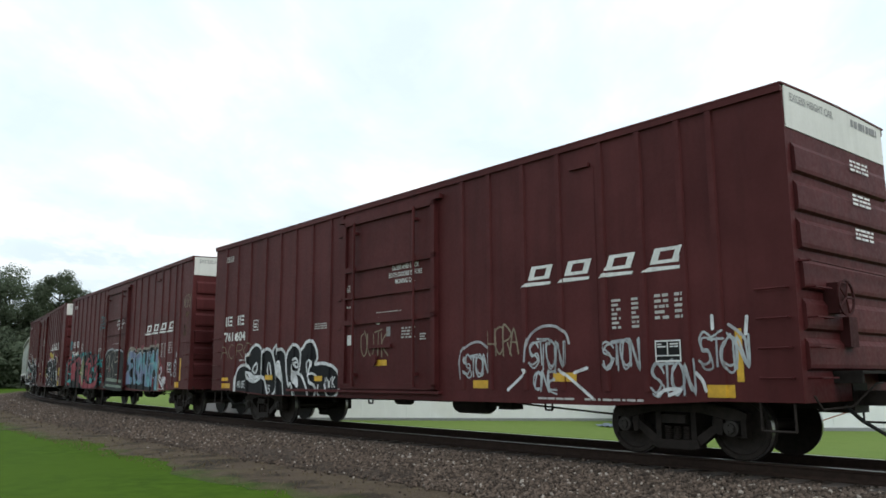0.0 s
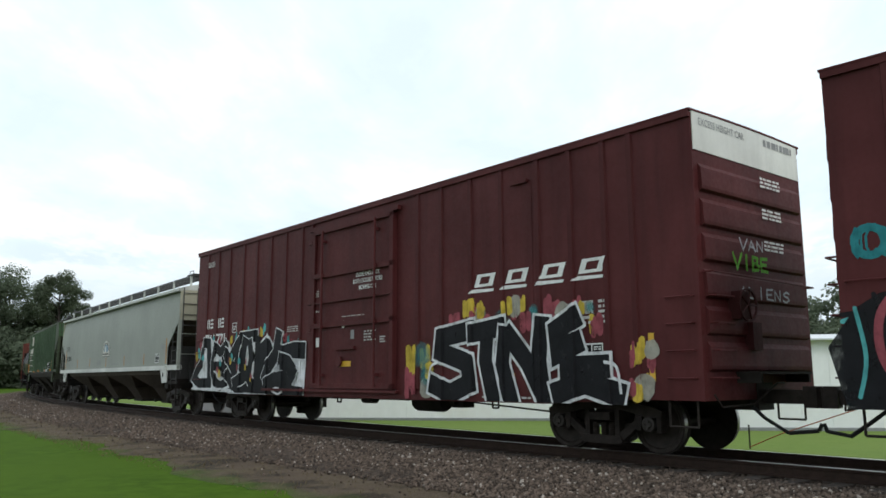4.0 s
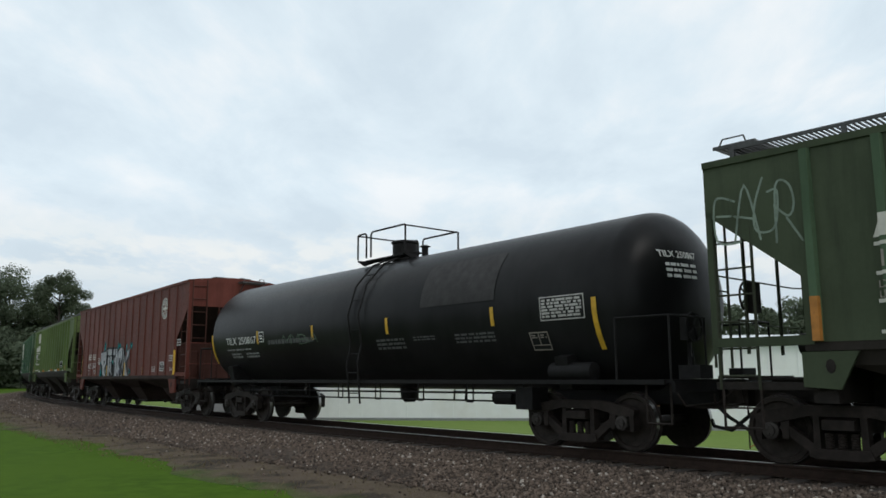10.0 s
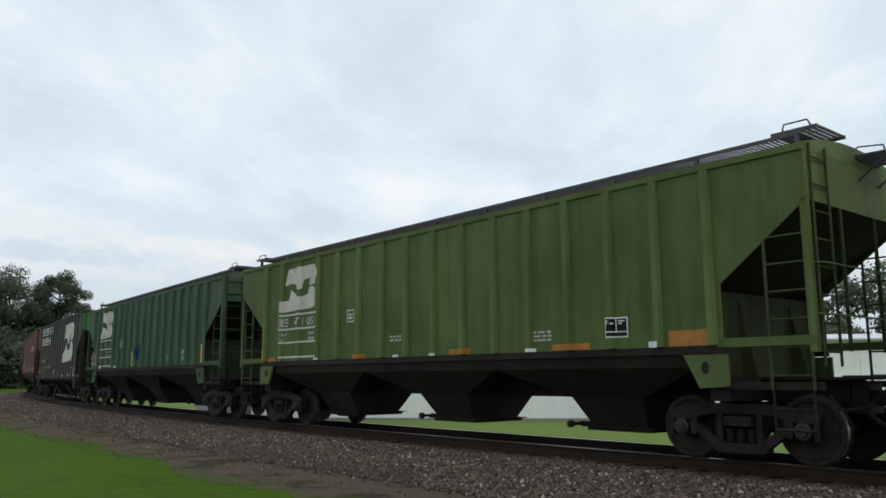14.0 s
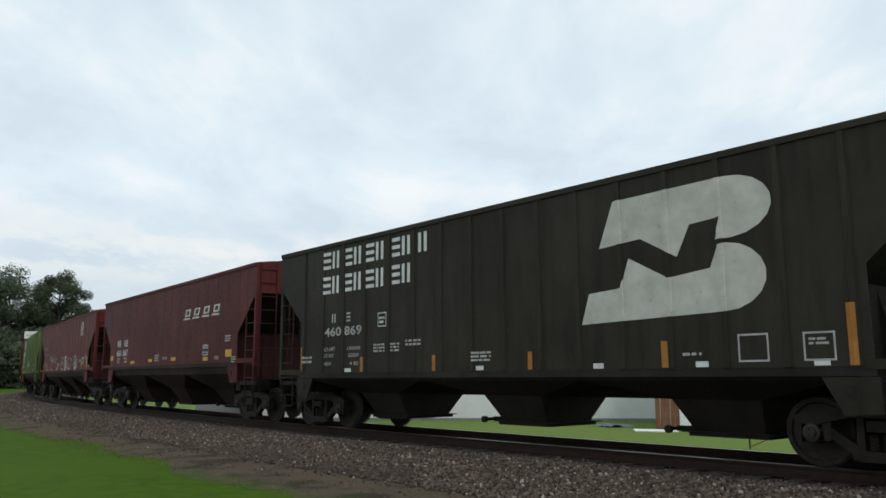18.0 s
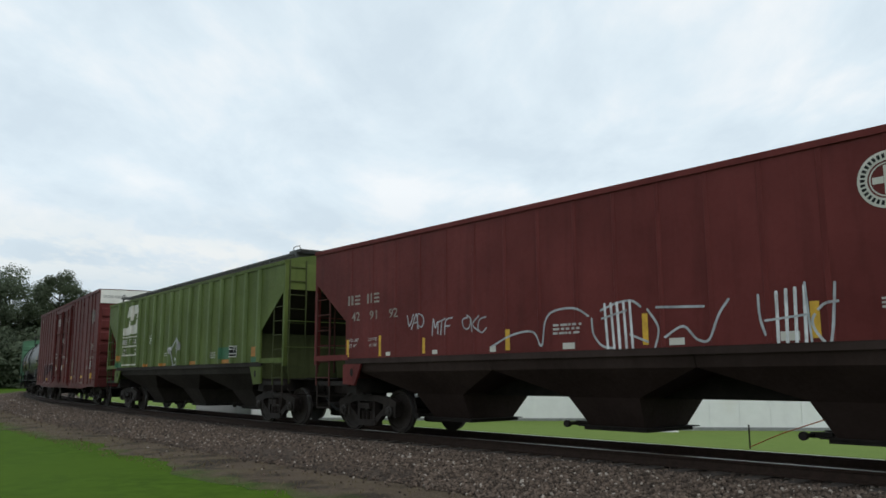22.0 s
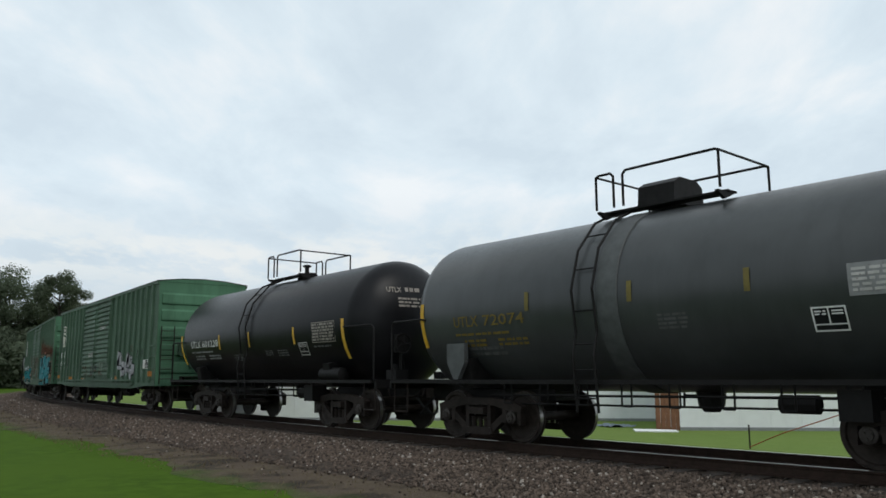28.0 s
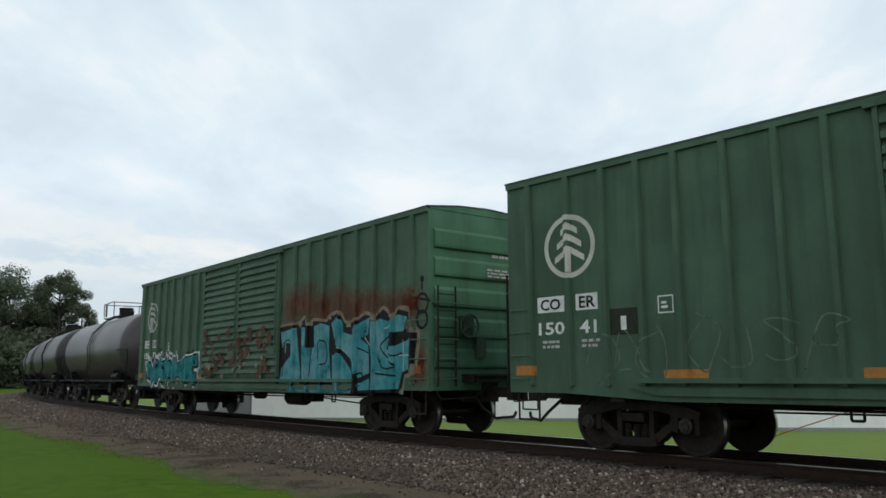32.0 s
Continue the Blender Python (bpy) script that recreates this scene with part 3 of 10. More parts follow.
def coupler(car, end, s, z=0.88, reach=0.85):
    """Draft gear, shank and knuckle at one end (s is 1 or -1), with the air hose and the uncoupling rod."""
    m = M()
    m.box(min(s * (end - .5), s * end), max(s * (end - .5), s * end), -.22, .22, z - .2, z + .2)
    a, b = s * end, s * (end + reach - .22)
    m.box(min(a, b), max(a, b), -.09, .09, z - .1, z + .1)
    m.prism([(b, -.14), (b + s * .20, -.16), (b + s * .26, -.05), (b + s * .20, .03), (b + s * .10, .03), (b + s * .20, .10), (b + s * .30, .15), (b + s * .05, .17)], z - .15, z + .15, "z")
    part("coupler", m, STEEL, car, "rusty knuckle coupler")
    h = M()
    pts = [(s * (end - .1), -.30, z - .1), (s * (end + .15), -.34, z - .3), (s * (end + .45), -.26, z - .50), (s * (end + reach - .04), -.12, z - .46), (s * (end + reach), -.10, z - .36)]
    h.path(pts, .028, 6)
    part("air_hose", h, HOSE, car, "black rubber air brake hose")
    r = M()
    r.path([(s * (end + .05), -1.45, z + .05), (s * (end + .1), -1.35, z - .12), (s * (end + .1), -.5, z - .1), (s * (end + .3), -.2, z + .2), (s * (end + .3), 0, z + .2)], .014, 5)
    part("uncoupling_rod", r, STEEL, car)


def ladder(m, p0, p1, across, n, r=.016, stile=.022):
    """Two uprights from p0 to p1 and n rungs; across is the step from one upright to the other."""
    p0, p1, d = Vector(p0), Vector(p1), Vector(across)
    m.rod(p0, p1, stile, 6)
    m.rod(p0 + d, p1 + d, stile, 6)
    for i in range(n):
        k = (i + .5) / n
        q = p0.lerp(p1, k)
        m.rod(q, q + d, r, 6)
    return m


def rungs(m, u0, u1, y, zs, out=.07, r=.013):
    """Grab irons on a side or an end plate: a bar on two short feet."""
    for z in zs:
        m.path([(u0, y, z), (u0, y - out, z), (u1, y - out, z), (u1, y, z)], r, 5)
    return m


def step_iron(m, u0, u1, y, z0, z1):
    m.path([(u0, y, z1), (u0, y, z0), (u1, y, z0), (u1, y, z1)], .018, 5)
    return m


def brake_rig(car, L, zlow=.60):
    """Air reservoir, control valve, brake cylinder, rods and pipes under the floor."""
    m = M(True)
    m.turn([(-.62, .05), (-.58, .17), (-.50, .20), (.30, .20), (.38, .17), (.42, .05)], 14, "x", (1.6, -.55, zlow + .06))
    part("air_reservoir", m, UNDER, car)
    m = M()
    m.box(2.5, 2.85, -.85, -.55, zlow - .02, zlow + .26)
    m.box(2.55, 2.7, -.95, -.85, zlow + .04, zlow + .18)
    part("control_valve", m, UNDER, car)
    m = M(True)
    m.turn([(-.2, .02), (-.2, .12), (.25, .12), (.27, .02)], 12, "x", (-.9, -.5, zlow + .1))
    part("brake_cylinder", m, UNDER, car)
    m = M()
    m.rod((-L / 2 + 2.2, -.35, zlow + .05), (L / 2 - 2.0, -.45, zlow + .12), .016, 5)
    m.rod((-L / 2 + 2.2, -.75, zlow + .14), (1.0, -.75, zlow + .10), .020, 5)
    m.rod((2.8, -.7, zlow + .1), (L / 2 - 2.2, -.6, zlow - .12), .018, 5)
    for x in (-3.4, -1.9, 3.6):
        m.path([(x, -.75, zlow + .3), (x, -.75, zlow), (x + .16, -.75, zlow), (x + .16, -.75, zlow + .3)], .02, 5)
    part("brake_rigging", m, UNDER, car)


CARS = []


def place(car, front, rear, a):
    """Enters a wagon in the train: where its ends stand on the line at the start."""
    CARS.append((car, (front + rear) / 2 - (0.24 if front > 54 else 0.0), a))


def wagon_pose(s, a):
    """The pose of a wagon whose middle is at s on the line, its truck centres a metres either way."""
    f, r = line(s - a), line(s + a)
    d = f - r
    c = (f + r) / 2
    return pose(c.x, c.y, 0, 0, 0, math.degrees(math.atan2(d.y, d.x)))


# ---------------------------------------------------------------- boxcars
def boxcar(label, front, rear, col, seed, H=4.94, zb=0.84, posts=(), door=(-1.72, 1.68), split=None, style="plug", roof_col=None, excess=True,
           end_ribs=(1.25, 1.75, 2.27, 2.79, 3.29, 3.80), dirt=.5, rust=.3, sill=None, a=6.45, end_col=None, W=1.57, proud=.034, pw=.06):
    L = rear - front
    h = L / 2
    car = thing("boxcar", label, "boxcar", "freight cars of the train")
    P = paint("boxcar_paint", col, rust, dirt, .22, .55, seed)
    PE = paint("boxcar_end_paint", end_col, rust, dirt, .25, .6, seed + 2) if end_col else P
    R = paint("boxcar_roof_paint", roof_col or col, .2, .3, .2, .6, seed + 4)
    side = Side(W, posts, pw, proud, zr=(zb - .08, H), panel=(4.82, 5.52, .0085) if style == "plug" else None)
    for s in (-1, 1):
        # side sheet, with a shallow deeper sill between the trucks
        m = M()
        y0, y1 = s * (W - .03), s * W
        drop = .10
        m.prism([(-h, zb), (-h + 1.2, zb), (-h + 3.0, zb - drop), (h - 3.0, zb - drop), (h - 1.2, zb), (h, zb), (h, H), (-h, H)], y0, y1, "y")
        part("side_wall", m, P, car)
        m = M()
        m.box(-h, h, min(s * W, s * (W + .045)), max(s * W, s * (W + .045)), H - .07, H + .02)
        part("top_chord", m, P, car)
        pm = M()
        t = pw
        pm.prism([(-t, s * W), (-t * .72, s * (W + proud)), (t * .72, s * (W + proud)), (t, s * W)], zb + .12, H - .07, "z")
        pme = pm.mesh("side_post", P)
        for u in posts:
            part("side_post", pme, None, car, "", pose(u, 0, 0))
        d0, d1 = door
        if style == "plug":
            dm = M()
            dz0, dz1 = zb + .10, H - .30
            dy = (min(s * (W + .002), s * (W + .05)), max(s * (W + .002), s * (W + .05)))
            dm.box(d0 + .06, d1 - .06, *dy, dz0, dz1)
            dob = part("door", dm, P, car, "closed sliding plug door with crossbars")
            fr = M()
            oy = (min(s * (W + .05), s * (W + .115)), max(s * (W + .05), s * (W + .115)))
            for z in (dz0, dz0 + 1.38, dz0 + 2.55, dz1 - .09):
                fr.box(d0 + .06, d1 - .06, *oy, z, z + .11)
            fr.box(d0 + .06, d1 - .06, *oy, dz0 + 1.95, dz0 + 1.99)
            for u in (d0 + .06, d1 - .18):
                fr.box(u, u + .12, *oy, dz0, dz1)
            # guide post and hinge brackets beside the door
            gp = M()
            gp.box(d0 - .16, d0 - .04, *dy, dz0, H - .08)
            for z in (dz0 + 1.3, dz0 + 1.95, dz1 - .3):
                gp.box(d0 - .14, d0 + .05, *oy, z, z + .10)
            part("guide_post", gp, P, car)
            part("door_frame", fr, P, dob)
            for u in ((d0 + .57, d1 - .68) if split is None else (d0 + .45, split - .16, split + .30, d1 - .45)):
                rd = M()
                yy = s * (W + .15)
                rd.rod((u, yy, dz0 + .05), (u, yy, dz1 - .05), .030, 6)
                for z in (dz0 + .3, dz0 + 1.4, dz0 + 2.6, dz1 - .3):
                    rd.box(u - .05, u + .05, min(s * (W + .05), yy), max(s * (W + .05), yy), z - .03, z + .03)
                part("locking_rod", rd, P, dob)
            hb = M()
            hb.box(d0 + 1.1, d0 + 1.9, *oy, dz0 + .85, dz0 + .92)
            hb.rod((d0 + 1.3, s * (W + .09), dz0 + .6), (d0 + 1.3, s * (W + .13), dz0 + .6), .12, 10)
            part("door_handle", hb, P, dob)
            if split is not None:
                part("door_gap", M().box(split - .05, split + .05, min(s * (W + .05), s * (W + .12)), max(s * (W + .05), s * (W + .12)), dz0, dz1), UNDER, dob, "dark joint between the two door leaves")
            tr = M()
            ty = (min(s * (W + .002), s * (W + .11)), max(s * (W + .002), s * (W + .11)))
            tr.box(d0 - 2.4 if seed % 2 else d0, d1 + .05, *ty, zb + .02, zb + .075)
            part("door_track", tr, P, car)
            part("door_track", M().box(d0 - .1, d1 + .1, *ty, H - .29, H - .20), P, car)
            # side filler panel with its own small lock
            fp = M()
            fp.box(4.82, 5.52, min(s * (W + .001), s * (W + .007)), max(s * (W + .001), s * (W + .007)), zb + .1, H - .42)
            fp.box(5.05, 5.45, min(s * (W + .001), s * (W + .06)), max(s * (W + .001), s * (W + .06)), H - .42, H - .36)
            part("side_panel", fp, P, car)
        else:
            # two doors of pressed steel with level corrugations
            for e0, e1 in ((d0, (d0 + d1) / 2 - .02), ((d0 + d1) / 2 + .02, d1)):
                dm = M()
                dm.box(e0, e1, min(s * (W + .002), s * (W + .045)), max(s * (W + .002), s * (W + .045)), zb + .28, H - .12)
                dob = part("door", dm, P, car, "closed corrugated sliding door")
                n = 16
                rm = M()
                st = (H - .2 - zb - .34) / n
                for i in range(n):
                    z = zb + .34 + i * st
                    rm.prism([(s * (W + .046), z + .02), (s * (W + .105), z + st * .22), (s * (W + .098), z + st * .62), (s * (W + .046), z + st * .92)], e0 + .07, e1 - .07, "x")
                part("corrugation", rm, P, dob)
                ed = M()
                for u in (e0, e1 - .06):
                    ed.box(u, u + .06, min(s * (W + .045), s * (W + .095)), max(s * (W + .045), s * (W + .095)), zb + .28, H - .12)
                part("door_edge", ed, P, dob)
                lk = M()
                lk.rod((e1 - .12, s * (W + .11), zb + .9), (e1 - .12, s * (W + .11), H - .3), .018, 6)
                lk.box(e1 - .5, e1 - .1, min(s * (W + .09), s * (W + .12)), max(s * (W + .09), s * (W + .12)), zb + .85, zb + 1.0)
                part("locking_rod", lk, P, dob)
            tr = M()
            ty = (min(s * (W + .002), s * (W + .12)), max(s * (W + .002), s * (W + .12)))
            tr.box(-h + 2.6, h - 2.6, *ty, zb + .16, zb + .23)
            part("door_track", tr, P, car)
            part("door_track", M().box(d0 - .1, d1 + .1, *ty, H - .13, H - .05), P, car)
            ss = M()
            ss.prism([(-h + 2.4, zb + .10), (-h + 2.9, zb - .02), (h - 2.9, zb - .02), (h - 2.4, zb + .10)], min(s * (W + .002), s * (W + .05)), max(s * (W + .002), s * (W + .05)), "y")
            part("side_sill", ss, P, car)
    roof = M()
    pk = .03 if excess else .13
    roof.prism([(-W - .05, H + .021), (-W - .05, H + .05), (-W * .5, H + .05 + pk * .75), (0, H + .05 + pk), (W * .5, H + .05 + pk * .75), (W + .05, H + .05), (W + .05, H + .021), (W * .5, H + .022 + pk * .75), (0, H + .022 + pk), (-W * .5, H + .022 + pk * .75)], -h - .02, h + .02, "x")
    ro = part("roof", roof, R, car)
    rr = M()
    k = int(L / 1.2)
    for i in range(1, k):
        x = -h + i * L / k
        rr.prism([(-W, H + .052), (-W * .5, H + .055 + pk * .75), (0, H + .055 + pk), (W * .5, H + .055 + pk * .75), (W, H + .052), (W * .5, H + .10 + pk * .75), (0, H + .10 + pk), (-W * .5, H + .10 + pk * .75)], x - .04, x + .04, "x")
    part("roof_seam", rr, R, ro)
    PW = paint("end_panel_white", (.62, .62, .58), .15, .25, .1, .6, seed) if excess else PE
    for s in (1, -1):
        m = M()
        x0, x1 = sorted((s * (h - .06), s * h - s * .001))
        m.box(x0, x1, -W + .031, W - .031, zb, H - .55 if excess else H)
        eo = part("end_wall", m, PE, car)
        m = M()
        m.prism([(-W + .031, H - .549 if excess else H + .002), (-W + .031, H + .02), (-W * .5, H + .018 + pk * .75), (0, H + .018 + pk), (W * .5, H + .018 + pk * .75), (W - .031, H + .02), (W - .031, H - .549 if excess else H + .002)], x0, x1 + (.012 if s > 0 else 0), "x")
        part("end_panel", m, PW, eo, "white high-clearance end panel" if excess else "")
        zs = end_ribs
        for z in zs:
            rm = M()
            rm.prism([(s * h, z - .01), (s * (h + .05), z + .02), (s * (h + .058), z + .07), (s * (h + .05), z + .33), (s * h, z + .40)], -W + .13, W - .13, "y")
            part("end_rib", rm, PE, eo)
        # ladder at the corner of the end and the side
        for z in [1.15 + .38 * i for i in range(4)]:
            part("grab_iron", rungs(M(), s * (h - .52), s * (h - .10), -W - .002, [z], .075), P, car)
            part("grab_iron", M().path([(s * h, -W + .15, z), (s * (h + .17), -W + .15, z), (s * (h + .17), -W + .6, z), (s * h, -W + .6, z)], .013, 5), P, car)
        part("end_handhold", M().path([(s * h, -W + .1, 2.62), (s * (h + .16), -W + .1, 2.62), (s * (h + .16), W - .1, 2.58), (s * h, W - .1, 2.58)], .014, 5), P, car)
        for q in (-1, 1):
            part("step", step_iron(M(), s * (h - .60), s * (h - .15), q * (W - .05), .48, zb), STEEL, car)
        if style == "rib":
            part("end_ladder", ladder(M(), (s * (h + .15), -W + .12, 1.0), (s * (h + .15), -W + .12, 2.95), (0, .44, 0), 6, .013, .020), UNDER, car)
            part("end_rail", M().path([(s * h, .45, 2.60), (s * (h + .16), .45, 2.60), (s * (h + .16), .45, 1.15)], .016, 5).path([(s * h, W - .15, 2.60), (s * (h + .16), W - .15, 2.60), (s * (h + .16), W - .15, 1.15)], .016, 5), UNDER, car)
        pm = M()
        pm.box(*sorted((s * h, s * (h + .38))), -.75, .75, 1.20, 1.24)
        for q in (-.7, .7):
            pm.box(*sorted((s * h, s * (h + .36))), q - .03, q + .03, 1.08, 1.20)
        part("crossover_platform", pm, UNDER, car)
        coupler(car, h + .02, s)
    bw = M()
    bx = h + .24
    bw.turn([(bx - .012, .21), (bx + .012, .22), (bx + .012, .245), (bx - .012, .245)], 18, "x", (0, -.72, 2.18), False)
    for i in range(5):
        t = 2 * math.pi * i / 5
        bw.rod((bx, -.72, 2.18), (bx, -.72 + .22 * math.cos(t), 2.18 + .22 * math.sin(t)), .012, 5)
    bw.box(h + .002, h + .2, -.85, -.58, 1.98, 2.38)
    bw.box(h + .002, h + .14, -.45, -.2, 1.55, 1.95)
    part("brake_wheel", bw, paint("brake_gear_paint", dark(col, .55), .5, .6, .3, .65, seed + 7), car, "round hand brake wheel with its gear box")
    u = M()
    u.box(-h + .1, h - .1, -.25, .25, .72, 1.05)
    u.box(-h + .3, h - .3, -W + .05, W - .05, 1.05, 1.12)
    for x in [-a, -a * .5, 0, a * .5, a]:
        u.box(x - .12, x + .12, -W + .04, W - .04, .80, 1.05)
    part("underframe", u, UNDER, car)
    brake_rig(car, L)
    trucks(car, a)
    place(car, front, rear, a)
    return car, side, h


# ---------------------------------------------------------------- covered hoppers
def hopper(label, front, rear, col, seed, ze=4.05, zb=1.59, posts=(), proud=.085, half=.065, xs=6.6, zs=(3.40, 2.42), bays=(-4.1, 0.0, 4.1),
           W=1.55, a=6.45, dirt=.5, rust=.3, top_col=None, sill_col=None, under_col=None, board="mesh", crown=.22, lift=.36, end_col=None, post_col=None, fade=.24, smooth=False, sill_h=.11, sill_out=-.004):
    L = rear - front
    h = L / 2
    car = thing("covered_hopper", label, "hopper car", "freight cars of the train")
    P = paint("hopper_paint", col, rust, dirt, fade, .55, seed)
    PR = paint("hopper_roof_paint", top_col or col, .2, .4, .25, .6, seed + 1)
    PS = paint("hopper_sill_paint", sill_col or col, rust, dirt, .2, .6, seed + 2)
    PP = paint("hopper_rib_paint", post_col or col, rust * .7, dirt * .6, .2, .55, seed + 6)
    # dark, streaked colour for bays and sills; on slope sheets it holds painted shade
    PU = paint("hopper_bay_and_shade_paint", under_col or (.024, .0195, .016), .3, .5, .3, .7, seed + 3)
    # body colour darkened, streaked and rust-specked, for end plates, end posts and ladders
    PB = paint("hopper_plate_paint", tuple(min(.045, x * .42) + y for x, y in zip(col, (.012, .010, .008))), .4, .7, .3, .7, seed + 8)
    PE = paint("hopper_end_paint", end_col or col, rust, dirt, .25, .6, seed + 5)
    z1, z2 = zs
    bow = (lambda z: W - .13 * abs((z - zb - 1.0) / (ze - zb - 1.0)) ** 2.2 if z > zb + 1.0 else W) if smooth else None
    side = Side(W, posts, half, proud, zr=(zb, ze), bulge=bow)

    def low(u):
        """Bottom of the side sheet at u."""
        q = abs(u)
        return zb if q <= xs else z2 + (z1 - z2) * (q - xs) / (h - xs)

    for s in (-1, 1):
        m = M()
        out = [(-h, ze), (-h, z1), (-xs, z2), (-xs, zb), (xs, zb), (xs, z2), (h, z1), (h, ze)]
        if bow:
            # rounded side sheet: strips that lean in above and below
            zz = sorted({zb, z2, z1, ze} | {zb + (ze - zb) * k / 14 for k in range(15)})
            reach = lambda z: xs if z <= z2 else min(h, xs + (h - xs) * (z - z2) / (z1 - z2))
            m.smooth = True
            vs = [(q * reach(z), s * (bow(z) - t_), z) for z in zz for t_ in (0, .02) for q in (-1, 1)]
            fs = []
            for k in range(len(zz) - 1):
                o = 4 * k
                fs += [(o, o + 1, o + 5, o + 4), (o + 2, o + 6, o + 7, o + 3), (o, o + 4, o + 6, o + 2), (o + 1, o + 3, o + 7, o + 5)]
            m.add(vs, fs)
        else:
            m.prism(out, s * (W - .02), s * W, "y")
        part("side_wall", m, P, car)
        m = M()
        y = sorted((s * (W - .08), s * (W + .03)))
        m.box(-h, h, *y, ze - .002, ze + .09)
        part("top_chord", m, PR, car)
        m = M()
        y = sorted((s * (W - .04), s * (W + sill_out)))
        m.box(-xs - .02, xs + .02, *y, zb - sill_h, zb - .001)
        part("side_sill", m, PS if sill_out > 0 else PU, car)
        for u in posts:
            pm = M()
            lo = max(low(u - half), low(u + half)) + .01
            pm.prism([(u - half, s * (W + .0005)), (u - half * .72, s * (W + proud)), (u + half * .72, s * (W + proud)), (u + half, s * (W + .0005))], lo, ze - .01, "z")
            part("side_post", pm, PP, car)
        # stiffener along the cut-off corner, end sill, bolster bracket with its lightening hole
        for e in (-1, 1):
            m = M()
            y = sorted((s * (W - .16), s * (W + .005)))
            m.box(*sorted((e * (xs - .1), e * h)), *y, *((zb - sill_h, zb + .01) if sill_out > 0 else (zb - .03, zb + .09)))
            part("end_sill", m, PS, car)
            part("step_beam", M().box(*sorted((e * (xs - .1), e * h)), *sorted((s * (W - .14), s * (W - .04))), 1.0, 1.1), UNDER, car)
            m = M()
            c = e * (xs - .28)
            yy = sorted((s * (W - .03), s * (W + .02)))
            hole = [(c + .06 * math.cos(k * math.pi / 4), zb - .30 + .09 * math.sin(k * math.pi / 4)) for k in range(8)]
            m.prism([(c - .34, zb - .12), (c + .34, zb - .12), (c + .34, zb - .55), (c - .10 * e, zb - .58)] if e > 0 else [(c + .34, zb - .12), (c - .34, zb - .12), (c - .34, zb - .55), (c + .10, zb - .58)], *yy, "y")
            bo = part("bolster_bracket", m, PS, car)
            m = M()
            m.prism(hole, s * (W + .0205), s * (W + .026), "y")
            part("bracket_hole", m, UNDER, bo, "dark round hole")
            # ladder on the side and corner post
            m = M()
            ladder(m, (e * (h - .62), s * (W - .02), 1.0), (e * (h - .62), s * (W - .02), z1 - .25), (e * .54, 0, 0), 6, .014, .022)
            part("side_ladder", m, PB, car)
            m = M()
            m.box(*sorted((e * (h - .09), e * h)), *sorted((s * (W - .10), s * W)), zb - .12, z1 + .02)
            part("corner_post", m, P, car)
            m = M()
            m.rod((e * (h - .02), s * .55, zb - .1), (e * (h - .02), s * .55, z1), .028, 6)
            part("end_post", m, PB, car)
            m = M()
            step_iron(m, e * (h - .62), e * (h - .1), s * (W - .04), .50, 1.02)
            m.rod((e * (h - .62), s * (W - .04), .76), (e * (h - .1), s * (W - .04), .76), .014, 5)
            part("step", m, STEEL, car)
    # arched roof with trough hatch
    m = M()
    n = 8
    crown = crown if board == "mesh" else crown * .55
    arc = [(-W - .02 + i * (2 * W + .04) / n, ze + .091 + crown * math.sin(math.pi * i / n) ** .8) for i in range(n + 1)]
    m.prism(arc + [(W, ze + .03), (-W, ze + .03)], -h, h, "x")
    ro = part("roof", m, PR, car)
    m = M()
    m.box(-h + .5, h - .5, -.30, .30, ze + crown + .05, ze + crown + .12)
    part("hatch_cover", m, PR, ro, "long trough hatch cover")
    # running board along the roof edge on brackets
    zr = ze + (lift if board == "mesh" else crown + .14)
    for s in (-1, 1):
        rb = M()
        if board == "mesh":
            k = int(L / .07)
            for i in range(k):
                x = -h + .2 + i * (L - .4) / k
                rb.box(x, x + .02, *sorted((s * .56, s * 1.14)), zr - .022, zr)
            for y in (.56, 1.14):
                rb.box(-h + .2, h - .2, s * y - .012, s * y + .012, zr - .045, zr + .004)
        else:
            rb.box(-h + .3, h - .3, *sorted((s * .32, s * .62)), zr - .02, zr + .01)
        part("running_board", rb, GALV, ro, "weathered grey open-grid running board")
        for i in range(11 if board == "mesh" else 0):
            x = -h + .25 + i * (L - .5) / 10
            bm_ = M()
            bm_.box(x - .03, x + .03, *sorted((s * 1.10, s * 1.16)), ze + .12, zr - .006)
            part("board_bracket", bm_, PR if sill_out > 0 else GALV, ro)
    for e in (-1, 1):
        # upper end wall, slope sheet, platform and its grab irons
        m = M()
        x = sorted((e * (h - .05), e * (h - .002)))
        arc2 = [(y, z - .01) for y, z in arc]
        m.prism([(-W + .021, z1)] + [(max(-W + .021, min(W - .021, y)), z) for y, z in arc2] + [(W - .021, z1)], *x, "x")
        part("end_wall", m, PE, car)
        m = M()
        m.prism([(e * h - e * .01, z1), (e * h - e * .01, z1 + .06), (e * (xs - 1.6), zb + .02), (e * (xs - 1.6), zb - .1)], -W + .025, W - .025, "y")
        # the shade on this sheet is put into its dark colour
        part("slope_sheet", m, PU, car, "sloping hopper end sheet with its shade painted in")
        # upright plate across the wagon under the slope sheet, with two stiffeners
        xp = xs - .22
        zp = zb + .02 + (z1 - zb) * (xp - xs + 1.6) / (h - xs + 1.6)
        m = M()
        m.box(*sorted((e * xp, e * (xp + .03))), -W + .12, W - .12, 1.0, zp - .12)
